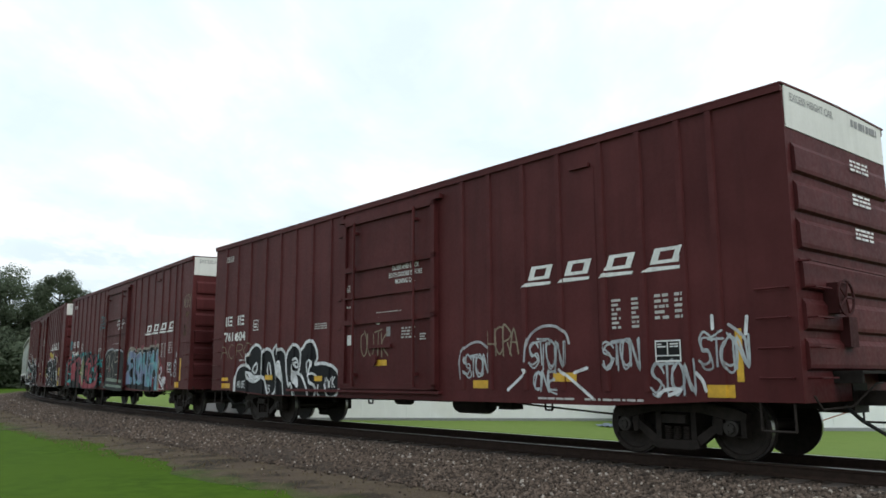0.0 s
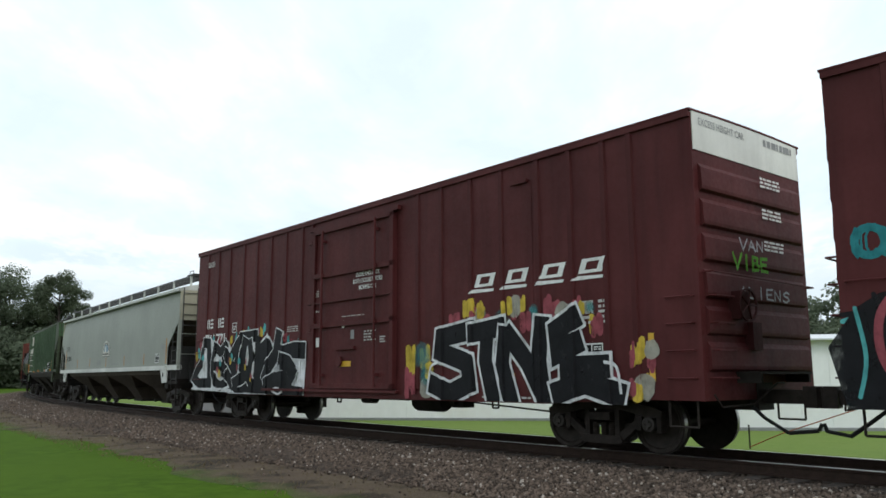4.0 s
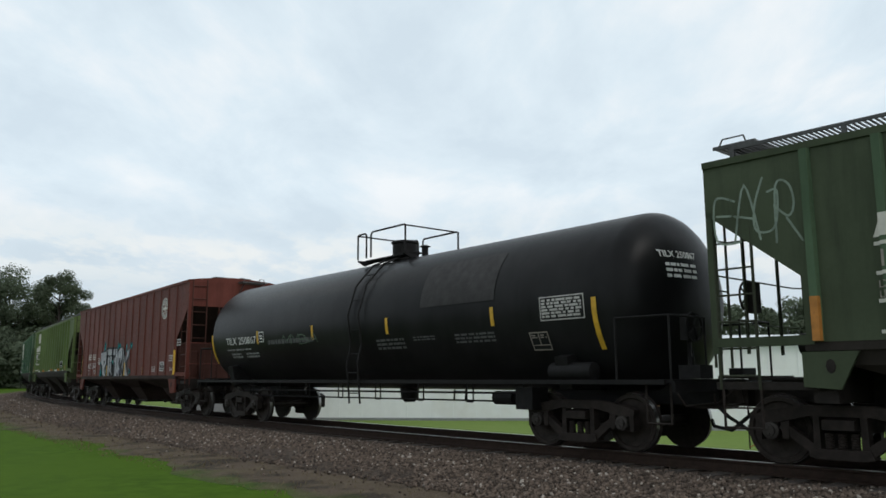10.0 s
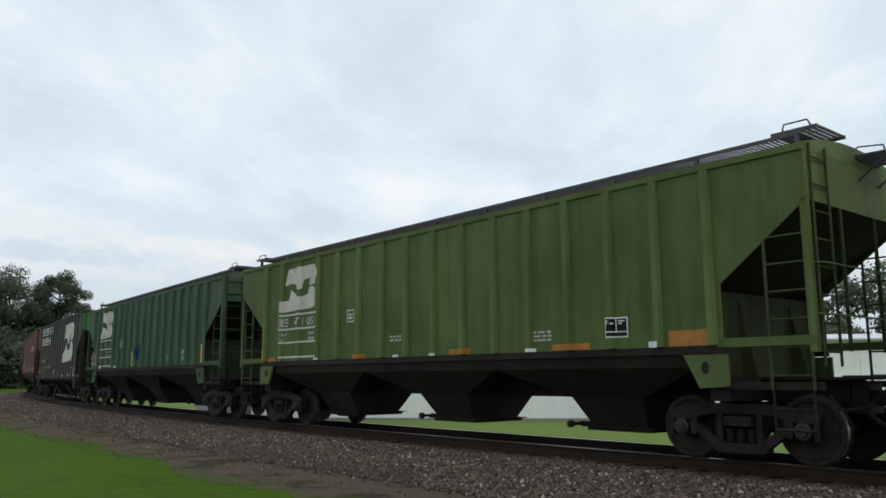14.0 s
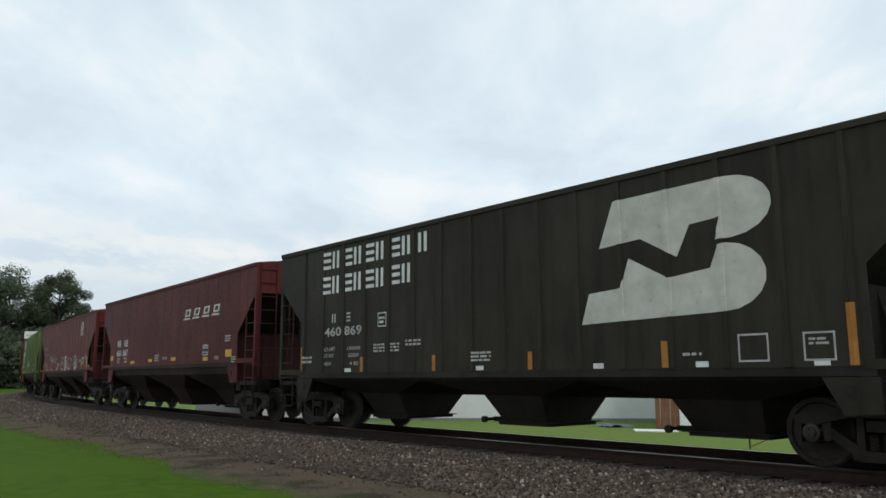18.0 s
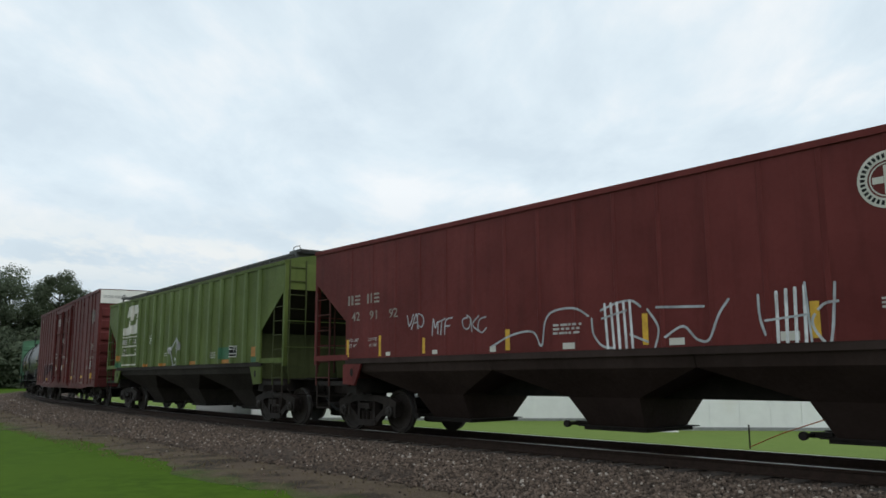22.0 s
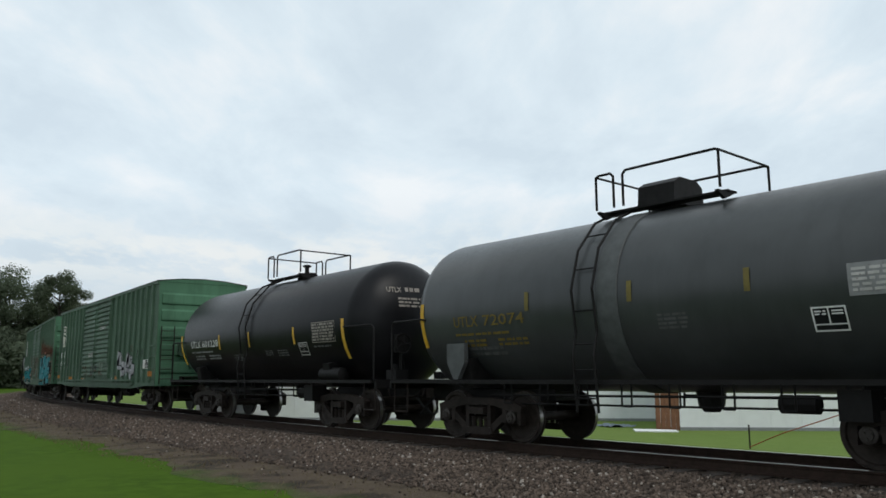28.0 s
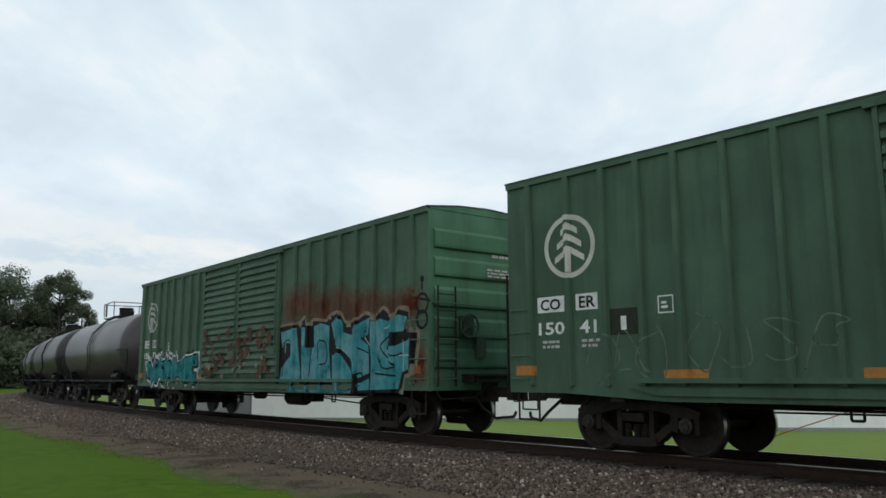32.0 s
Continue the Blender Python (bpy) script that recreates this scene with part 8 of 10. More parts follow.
sting.puff("pink", 3.5, 2.08, 0.19)
sting.puff("pink", 5.88, 2.33, 0.15)
sting.puff("pink", 2.14, 1.0, 0.22)
sting.puff("pink", 7.49, 0.99, 0.1)
sting.puff("pink", 2.03, 1.21, 0.17)
sting.heavy("white", "black", 0.36, 0.05, [(3.9, 2.02), (3.09, 1.92), (3.05, 1.66), (3.82, 1.44), (3.88, 1.06), (3.34, 0.88), (2.86, 1.03)])
sting.heavy("white", "black", 0.34, 0.05, [(4, 1.97), (4.71, 2.04)], [(4.38, 1.96), (4.33, 1.47), (4.51, 0.84)])
sting.heavy("white", "black", 0.34, 0.05, [(4.85, 1.91), (4.77, 1.4), (4.96, 0.85)], [(4.94, 1.89), (5.39, 1.42), (5.69, 0.93)], [(5.72, 2.03), (5.64, 1.45), (5.73, 0.86)])
sting.heavy("white", "black", 0.36, 0.05, [(6.41, 2.09), (6.05, 1.92), (6.09, 1.57), (6.45, 1.7)], [(6.25, 1.32), (6.98, 1.33)], [(6.06, 0.93), (6.61, 1.09), (7.24, 0.92)])
sting.pen("white", 0.05, [(2.68, 0.9), (2.79, 1.36), (3, 1.45)])
sting.pen("white", 0.05, [(7.02, 1.4), (7.24, 1.32), (7.31, 0.94)])
sting.done()
on_end(c3, h3 + .09, [q for p in spray("VAN", -.6, 3.02, .1, 3.2, 3) for q in stroke(p, .03)], SPRAY["silver"], "graffiti", "tag on the wagon end")
on_end(c3, h3 + .09, [q for p in spray("VIBE", -.8, 2.72, .2, 2.95, 4) for q in stroke(p, .05)], SPRAY["green"], "graffiti", "lime green tag on the wagon end")
on_end(c3, h3 + .09, [q for p in spray("ALIENS", -.7, 2.30, .8, 2.48, 5) for q in stroke(p, .03)], SPRAY["silver"], "graffiti", "tag on the wagon end")

# -- pale grey hopper
for u in (-5.42, -2.9, .05, 2.9, 5.6):
    tapes(c4, d4, [(u - .04, 1.66, u + .05, 2.05)], ORANGE, "faded orange strip")
tapes(c4, d4, [(8.14, 1.66, 8.24, 2.5), (-8.12, 1.66, -8.02, 2.52)], ORANGE, "faded orange strip")
decal(c4, d4, "owner_code", words("CEFX", -8.0, 2.50, .22, .72, .01), BLACKP, .0042, "black stencilled letters")
decal(c4, d4, "car_number", words("350005", -7.98, 2.02, .24, 1.12, .01), BLACKP, .0042, "black stencilled number")
for i, (a, b) in enumerate((("LD LMT", "219900"), ("LT WT", "67100"))):
    decal(c4, d4, "weight_stencil", words(a, -7.92, 1.86 - .12 * i, .07, .3, .01) + words(b, -7.45, 1.86 - .12 * i, .07, .35, .01), GREY, .0042)
arch = [(-.62, 2.08), (.58, 2.08), (.58, 2.30)] + [(-.02 + .60 * math.cos(t), 2.30 + .46 * math.sin(t)) for t in [math.pi * i / 14 for i in range(1, 14)]] + [(-.62, 2.30)]
decal(c4, d4, "emblem", [arch], BLACKP, .0042, "arched emblem with a cream ring and a blue scene")
ar2 = [(-.02 + (a + .02) * .95, 2.10 + (b - 2.08) * .95) for a, b in arch]
decal(c4, d4, "emblem_ground", [ar2], CREAM, .0084)
decal(c4, d4, "emblem_scene", [[(-.02 + .32 * math.cos(t), 2.28 + .30 * math.sin(t)) for t in [math.pi * i / 10 for i in range(11)]]], plain("pale_blue_emblem_paint", (.16, .30, .42), .6, 0, .3, 4, 0), .0126)
decal(c4, d4, "emblem_tower", [rect(-.22, 2.28, -.1, 2.46), rect(-.08, 2.28, .02, 2.52)], WHITE, .0168)
decal(c4, d4, "emblem_lettering", [[(-.02 + r0 * math.cos(t), 2.28 + r0 * .78 * math.sin(t)), (-.02 + r1 * math.cos(t), 2.28 + r1 * .78 * math.sin(t)), (-.02 + r1 * math.cos(t + .11), 2.28 + r1 * .78 * math.sin(t + .11)), (-.02 + r0 * math.cos(t + .11), 2.28 + r0 * .78 * math.sin(t + .11))] for t in [.25 + .18 * i for i in range(15)] for r0, r1 in ((.40, .51),)] + lines(-.5, 2.14, .45, 2.24, 1, 4), BLACKP, .0128)
common(c4, d4, 7.0, 1.70, 4)
small_print(c4, d4, [(7.6, 2.15, 8.0, 2.32, 3), (-1.4, 1.75, -.85, 1.95, 4), (1.0, 1.72, 2.1, 1.78, 1), (-6.35, 2.3, -6.15, 2.5, 3), (-6.6, 1.75, -6.3, 1.85, 2), (-3.3, 1.68, -2.7, 1.74, 1)], GREY)
on_end(c4, h4, lines(-.6, 3.35, .5, 3.75, 4, 5) + lines(.2, 3.8, .9, 4.05, 2, 6, .7), GREY, "end_stencil", "grey print on the end")


# -- green hoppers with the two-lobed emblem
def green_hopper(car, side, h, num, seed, bright=CREAM, text_mat=DIMW, up=True):
    decal(car, side, "emblem", big_emblem(-5.72, 2.80, -3.82, 3.90), bright, .0042, "large two-lobed cream emblem")
    for z in (2.70, 2.35, 2.02, 1.66):
        decal(car, side, "emblem_rule", [rect(-5.72, z, -3.84, z + .045)], bright, .0042, "cream rule under the emblem")
    decal(car, side, "owner_code", marks(-5.65, 2.44, .2, 2, .2), text_mat, .0042)
    decal(car, side, "car_number", words(num, -5.0, 2.44, .2, 1.1, .02), text_mat, .0042, "faded stencilled number")
    decal(car, side, "weight_stencil", words("LD LMT", -5.7, 2.2, .08, .38, .01) + words("LT WT", -5.7, 2.08, .08, .33, .01) + lines(-4.3, 2.06, -3.9, 2.3, 2, seed), text_mat, .0042)
    plate(car, side, -2.62, 2.40)
    common(car, side, 4.62, 1.76, seed)
    small_print(car, side, [(3.1, 1.75, 3.5, 1.95, 3), (-1.0, 1.9, -.6, 2.05, 2)])


green_hopper(c5, d5, h5, "471 788", 5, text_mat=FADED)
tapes(c5, d5, [(-3.35, 1.58, -2.75, 1.68), (-.4, 1.60, .25, 1.72), (3.0, 1.58, 3.6, 1.70), (5.65, 1.6, 5.95, 1.7)], ORANGE, "orange reflective tape")
tapes(c5, d5, [(-6.5, 1.6, -6.38, 2.15), (5.78, 1.6, 5.9, 2.3), (6.35, 1.6, 6.47, 2.2)], ORANGE, "orange reflective tape")
tapes(c5, d5, [(-1.0, 1.58, -.75, 1.66), (.9, 1.58, 1.15, 1.66), (5.95, 1.75, 6.35, 2.1)], WHITE, "white patch")
tag = Art(c5, d5, "white sprayed tag low on the side", 0.004, 0.0032)
tag.pen("white_soft", 0.042, [(3.13, 2.07), (3.13, 1.84), (3.11, 1.6)])
tag.pen("white_soft", 0.042, [(3.11, 2.06), (3.36, 2.01), (3.37, 1.92), (3.17, 1.85), (3.42, 1.79), (3.4, 1.66), (3.02, 1.63)])
tag.pen("white_soft", 0.042, [(3.48, 1.88), (3.58, 1.94), (3.61, 1.77), (3.55, 1.65), (3.47, 1.71), (3.48, 1.88)])
tag.pen("white_soft", 0.042, [(3.68, 2.09), (3.68, 1.82), (3.65, 1.6)])
tag.pen("white_soft", 0.042, [(3.64, 2.3), (3.73, 2.4), (3.8, 2.3), (3.71, 2.18), (3.62, 2.21), (3.64, 2.3)])
tag.pen("white_soft", 0.042, [(3.74, 1.61), (3.82, 1.92), (3.93, 1.62), (4, 2.03)])
tag.pen("white_soft", 0.042, [(4.07, 1.94), (4.1, 1.65), (4.21, 1.64), (4.25, 1.98)])
tag.pen("white_soft", 0.042, [(4.42, 2.06), (4.29, 1.94), (4.44, 1.77), (4.31, 1.62)])
tag.pen("white_soft", 0.042, [(2.81, 1.73), (3.02, 1.68), (2.88, 1.92)])
tag.pen("white_soft", 0.042, [(4.4, 1.79), (4.61, 1.62)])
tag.done()
scrawl(c5, d5, "EAOR", (-7.7, 2.95, -6.6, 3.7), "mist", .03, 6, "pale sprayed tag", .25, -.4)
green_hopper(c8, d8, h8, "471 050", 8)
tapes(c8, d8, [(-6.3, 1.58, -5.9, 1.68), (-2.4, 1.58, -1.9, 1.68), (.9, 1.6, 1.5, 1.7), (3.5, 1.6, 4.3, 1.70), (5.75, 1.60, 6.4, 1.82), (-6.5, 1.6, -6.4, 1.9)], ORANGE, "orange reflective tape")
tapes(c8, d8, [(-4.0, 1.58, -3.8, 1.64), (-.9, 1.58, -.7, 1.64), (.3, 1.58, .5, 1.64), (2.9, 1.58, 3.15, 1.65), (5.4, 1.58, 5.6, 1.68)], WHITE, "white patch")
green_hopper(c9, d9, h9, "471 537", 9, text_mat=FADED)
tapes(c9, d9, [(-6.82, 1.64, -6.7, 2.35), (-3.80, 1.64, -3.68, 2.10), (-1.0, 1.64, -.86, 2.15), (3.3, 1.64, 3.42, 2.1), (6.3, 1.64, 6.42, 2.2)])
patch = Art(c9, d9, "faint blue overspray")
for k in range(4):
    patch.puff("blue_mist", -0.24 + .12 * k, 2.1 + .06 * (k % 2), .22)
patch.done()
scrawl(c9, d9, "NOCO", (-6.7, 1.75, -5.95, 2.2), "silver", .04, 7, "pale tag")
tapes(c9, d9, [(-5.72, 1.6, -5.45, 1.66), (-3.4, 1.6, -3.1, 1.68)], CREAM, "pale patch")
green_hopper(c13, d13, h13, "471 012", 13)
tapes(c13, d13, [(-3.1, 1.58, -2.7, 1.68), (-1.3, 1.58, -.8, 1.68), (1.4, 1.6, 1.9, 1.70), (4.0, 1.6, 4.6, 1.70), (-6.4, 1.85, -6.1, 2.05), (6.0, 1.75, 6.45, 2.0)], ORANGE, "orange reflective tape")
tapes(c13, d13, [(3.9, 1.72, 4.55, 2.05), (6.0, 1.6, 6.5, 1.72), (-6.5, 1.6, -6.0, 1.78)], DARKGREEN, "dark green repaint patch")
piece(c13, d13, [("silver", stroke([(-.55, 2.18), (-.35, 2.12), (.05, 2.4), (.25, 2.55), (.45, 2.4), (.5, 2.15), (.3, 1.85), (.1, 1.6), (-.1, 1.6), (-.25, 1.85), (-.4, 2.1)], .07) + stroke([(.15, 2.45), (.15, 2.15)], .06)), ("white", blobs(-.5, 2.1, -.3, 2.2, 3, .07, 2) + blobs(.05, 1.75, .15, 1.85, 2, .06, 3))], "white sprayed mask outline")

# -- black tank car
DULLY = plain("dull_yellow_reflector", (.16, .125, .03), .7, 0, .3, 8, 0, .5)
FADEY = plain("faded_yellow_stencil", (.17, .12, .025), .7, 0, .3, 8, 0, .5)


def tank_marks(car, side, h, code, number, u, w, mat, seed):
    decal(car, side, "owner_code", words(code, u, 2.10, .19, w * .36, .008), mat, .004, "stencilled letters")
    decal(car, side, "car_number", words(number, u + w * .43, 2.10, .19, w * .57, .008), mat, .004, "stencilled number")
    small_print(car, side, [(u, 1.92, u + w * .8, 2.0, 1), (u + .2, 1.72, u + w * .45, 1.88, 2), (u + w * .6, 1.72, u + w, 1.88, 2)], mat if mat is FADEY else GREY)


tank_marks(c6, d6, h6, "TILX", "250867", -6.42, 1.85, WHITE, 6)
plate(c6, d6, -4.40, 2.12, .27)
yellow_ticks(c6, d6, (-4.48, -1.62, 1.45, 4.70), 2.08, 2.42)
yellow_ticks(c6, d6, (-7.35, 7.05), 1.6, 2.42, .10)
decal(c6, d6, "placard", hoop(5.88, 2.1, 6.85, 2.5, .02) + lines(5.93, 2.14, 6.8, 2.46, 6, 8, .7), DIMW, .004, "faded white specification placard")
decal(c6, d6, "fresh_coat", [rect(2.6 + .36 * i, 2.55 + .07 * j, 2.96 + .36 * i, 2.62 + .07 * j) for i in range(6) for j in range(13)], plain("faded_black_patch", (.045, .043, .043), .7, 0, .3, 5, 0), .003, "paler square patch of paint")
small_print(c6, d6, [(-3.9, 2.0, -1.6, 2.2, 1), (1.0, 1.75, 2.0, 2.0, 3), (2.3, 1.9, 3.0, 2.0, 2), (3.6, 1.8, 4.7, 2.0, 3)], DULLG)
common(c6, d6, 5.55, 1.62, 7, FADED)
scrawl(c6, d6, "MMBA", (-3.1, 2.0, -1.4, 2.25), "faint", .022, 7)
on_head(c6, h6, words("TILX 250867", -.8, 3.05, .11, .85, .02) + lines(-.7, 2.7, 0, 2.98, 3, 4), WHITE, "head_stencil", "white stencil on the tank head")

# -- brown hopper with silver graffiti
def cross_emblem(car, side, u, z, r, mat=CREAM, lift=0.0):
    decal(car, side, "emblem", ring(u, z, r * .66, r, 30) + ring(u, z, r * .55, r * .60, 30), mat, .0042 + lift, "round cream emblem with a cross")
    decal(car, side, "emblem_cross", [rect(u - r * .12, z - r * .5, u + r * .12, z + r * .5), rect(u - r * .5, z - r * .12, u - r * .13, z + r * .12), rect(u + r * .13, z - r * .12, u + r * .5, z + r * .12)], mat, .0042 + lift)
    decal(car, side, "emblem_lettering", [[(u + r0 * r * math.cos(t), z + r0 * r * math.sin(t)), (u + r1 * r * math.cos(t), z + r1 * r * math.sin(t)), (u + r1 * r * math.cos(t + .12), z + r1 * r * math.sin(t + .12)), (u + r0 * r * math.cos(t + .12), z + r0 * r * math.sin(t + .12))] for t in [.2 * i for i in range(31)] for r0, r1 in ((.74, .90),)], BLACKP if not lift else DULLG, .0086 + lift)


cross_emblem(c7, d7, 5.18, 3.53, .36)
block = Art(c7, d7, "silver block letters edged in black", 0.004, 0.0032)
block.puff("aqua", -2.56, 2.5, 0.14)
block.puff("aqua", -2.63, 2.42, 0.08)
block.puff("aqua", -3.17, 1.79, 0.09)
block.puff("aqua", -3.09, 1.44, 0.18)
block.puff("aqua", -3.07, 1.34, 0.16)
block.puff("aqua", -0.44, 2.47, 0.09)
block.puff("aqua", -0.45, 2.38, 0.08)
block.puff("aqua", -0.22, 2.43, 0.09)
block.puff("aqua", 0.68, 2.4, 0.1)
block.puff("aqua", 0.67, 2.28, 0.08)
block.puff("aqua", 1.37, 2.42, 0.09)
block.puff("aqua", 1.25, 1.44, 0.09)
block.fill("black", [(-3.19, 2.23), (-2.9, 2.3), (-2.21, 2.39), (-2.04, 2.45), (-1.31, 2.43), (-0.6, 2.41), (-0.54, 2.19), (-0.3, 2.34), (0.12, 2.43), (0.2, 2.32), (0.41, 2.38), (0.51, 2.23), (0.68, 1.94), (0.83, 2.23), (1.17, 2.34), (1.17, 2.03), (0.88, 1.75), (1.15, 1.18), (0.74, 1.15), (0.31, 1.23), (-0, 1.13), (-0.45, 1.19), (-1.16, 1.14), (-1.62, 1.11), (-2.19, 1.19), (-2.86, 1.29), (-3.06, 1.87)])
block.edged("black", "silver", 0.025, [(-3.14, 2.22), (-2.9, 2.25), (-2.35, 2.3), (-2.23, 2.17), (-2.22, 1.94), (-2.08, 1.99), (-2.07, 1.91), (-2.5, 1.59), (-2.28, 1.25), (-2.76, 1.33), (-2.86, 1.66), (-3.06, 1.95)])
block.edged("black", "silver", 0.025, [(-2.17, 2.33), (-2.06, 2.34), (-2.08, 2.12), (-2.19, 2.11)])
block.edged("black", "silver", 0.025, [(-2.02, 1.99), (-1.83, 2.09), (-1.71, 1.99), (-1.73, 1.59), (-1.73, 1.34), (-1.64, 1.18), (-2, 1.27), (-2, 1.6)])
block.edged("black", "silver", 0.025, [(-2.04, 2.38), (-1.33, 2.36), (-1.32, 2.12), (-1.58, 2.09), (-2.06, 2.12)])
block.edged("black", "silver", 0.025, [(-1.62, 2.09), (-1.37, 2.07), (-1.34, 1.88), (-1.24, 1.64), (-1.21, 1.31), (-1.68, 1.46), (-1.64, 1.77)])
block.edged("black", "silver", 0.025, [(-1.21, 2.36), (-0.91, 2.36), (-0.88, 2.09), (-1.23, 2.11)])
block.edged("black", "silver", 0.025, [(-0.79, 2.36), (-0.63, 2.36), (-0.62, 2.16), (-0.61, 1.82), (-0.53, 1.22), (-0.88, 1.29), (-0.86, 1.8), (-1.04, 1.81), (-1.03, 1.96), (-0.83, 2.04)])
block.edged("black", "silver", 0.025, [(-0.58, 2.02), (-0.46, 2.18), (-0.23, 2.35), (0.11, 2.39), (0.18, 2.26), (0.14, 1.88), (-0.13, 1.72), (-0.13, 1.96), (-0.25, 1.95), (-0.32, 1.87), (-0.33, 1.74), (-0.22, 1.61), (-0.08, 1.55), (-0.26, 1.48), (-0.26, 1.35), (-0.09, 1.27), (0.2, 1.34), (0.33, 1.46), (0.34, 1.34), (0, 1.19), (-0.31, 1.29), (-0.5, 1.48), (-0.57, 1.72)])
block.edged("black", "silver", 0.025, [(0.23, 2.24), (0.43, 2.34), (0.48, 2.17), (0.48, 1.64), (0.38, 1.68), (0.29, 1.87)])
block.edged("black", "silver", 0.025, [(0.13, 1.63), (0.25, 1.75), (0.39, 1.46), (0.33, 1.42)])
block.edged("black", "silver", 0.025, [(0.67, 1.8), (0.85, 2.2), (1.17, 2.29), (1.04, 2.04)])
block.edged("black", "silver", 0.025, [(0.51, 2.14), (0.65, 1.79), (0.9, 1.42), (1.1, 1.24), (0.77, 1.22), (0.47, 1.37), (0.49, 1.77)])
block.fill("black", [(-2.69, 1.91), (-2.46, 1.92), (-2.44, 1.84), (-2.54, 1.71)])
block.pen("haze", 0.02, [(-1.65, 1.71), (-1.34, 1.88)])
block.pen("haze", 0.02, [(-2.78, 1.53), (-2.44, 1.51)])
block.pen("haze", 0.02, [(-0.84, 1.8), (-0.8, 1.66), (-0.63, 1.51)])
block.pen("haze", 0.02, [(-0.15, 2.16), (-0.01, 2.23), (0.15, 2.25)])
block.pen("haze", 0.02, [(-0.46, 2.18), (-0.5, 1.48)])
block.pen("haze", 0.02, [(0.37, 2.32), (0.38, 1.68)])
block.pen("haze", 0.02, [(-1.31, 2.34), (-1.31, 2.12)])
block.pen("haze", 0.02, [(-0.25, 1.41), (0.2, 1.39)])
block.pen("haze", 0.02, [(-0.23, 1.48), (0.15, 1.45)])
block.pen("haze", 0.02, [(-0.14, 1.56), (0.12, 1.52)])
block.fill("teal_soft", [(-2.29, 1.54), (-2.17, 1.56), (-2.17, 1.41), (-2.27, 1.38)])
block.fill("teal_soft", [(-1.05, 1.28), (-0.93, 1.29), (-0.94, 1.16), (-1.05, 1.14)])
block.fill("teal_soft", [(-1.24, 1.89), (-1.11, 1.9), (-1.08, 1.72), (-1.21, 1.79)])
block.done()
decal(c7, d7, "owner_code", marks(-5.35, 1.98, .23, 2, .28) + marks(-4.60, 1.98, .23, 2, .26), CREAM, .0042, "letter-sized cream blocks")
decal(c7, d7, "car_number", words("432 267", -5.42, 1.62, .22, 1.48, .02), DIMW, .0042, "stencilled number")
decal(c7, d7, "weight_stencil", words("LD LMT", -5.35, 1.48, .07, .3, .01) + words("LT WT", -5.35, 1.36, .07, .28, .01) + words("206500", -4.35, 1.48, .07, .4, .01) + words("63500", -4.3, 1.36, .07, .33, .01), DIMW, .0042)
plate(c7, d7, -3.62, 1.78, .24)
common(c7, d7, 4.92, 1.42, 3)
small_print(c7, d7, [(5.85, 1.72, 6.25, 1.95, 3), (5.95, 1.42, 6.2, 1.55, 2), (4.0, 1.4, 4.4, 1.6, 3), (6.6, 2.2, 7.0, 2.45, 3)])
tapes(c7, d7, [(-6.48, 1.30, -6.38, 2.2), (6.38, 1.30, 6.50, 2.08), (2.86, 1.30, 2.96, 1.60), (-3.98, 1.30, -3.88, 1.66)])
tapes(c7, d7, [(-2.02, 1.29, -1.92, 1.72), (.62, 1.29, .73, 1.78)], off=.05)

# -- dark brown hopper with cream block lettering
row1 = [(-5.5, 2), (-4.62, 2), (-3.78, 2), (-2.86, 2), (-1.98, 1)]
row2 = [(-5.5, 2), (-4.62, 2), (-3.78, 2), (-2.86, 2)]
for row, z in ((row1, 3.68), (row2, 3.10)):
    for u, n in row:
        decal(c10, d10, "owner_name", marks(u, z, .40, n, .34, .2, int(abs(u) * 7 + z * 3)), WHITE, .0042, "large white letter-sized blocks")
decal(c10, d10, "emblem", big_emblem(2.2, 1.99, 5.45, 3.92), CREAM, .0042, "very large two-lobed cream emblem")
decal(c10, d10, "owner_code", marks(-5.15, 2.42, .2, 1, .2) + marks(-4.55, 2.42, .2, 1, .2, .22, 1), DIMW, .0042)
decal(c10, d10, "car_number", words("460 869", -5.45, 2.12, .2, 1.5, .02), DIMW, .0042, "faded stencilled number")
decal(c10, d10, "weight_stencil", words("LD LMT", -5.45, 1.78, .08, .45, .01) + words("LT WT", -5.45, 1.63, .08, .4, .01) + words("NEW", -5.45, 1.45, .08, .3, .01) + words("199000", -4.5, 1.78, .08, .5, .01) + words("65000", -4.45, 1.63, .08, .4, .01) + words("4 80", -4.4, 1.45, .08, .35, .01), DIMW, .0042)
plate(c10, d10, -3.35, 2.24, .3)
decal(c10, d10, "stencil_frame", hoop(4.85, 1.36, 5.28, 1.73, .025), DIMW, .0042, "empty white stencil frame")
decal(c10, d10, "stencil_frame", hoop(5.73, 1.36, 6.13, 1.72, .025) + lines(5.8, 1.55, 6.05, 1.66, 2, 4), DIMW, .0042, "white stencil frame")
small_print(c10, d10, [(-3.5, 1.7, -3.1, 1.9, 3), (-2.9, 1.7, -2.6, 1.9, 3), (-.4, 1.45, .1, 1.65, 3), (4.0, 1.45, 4.3, 1.52, 1), (-2.4, 1.8, -1.9, 1.95, 2), (-6.4, 1.5, -6.0, 1.7, 2)])
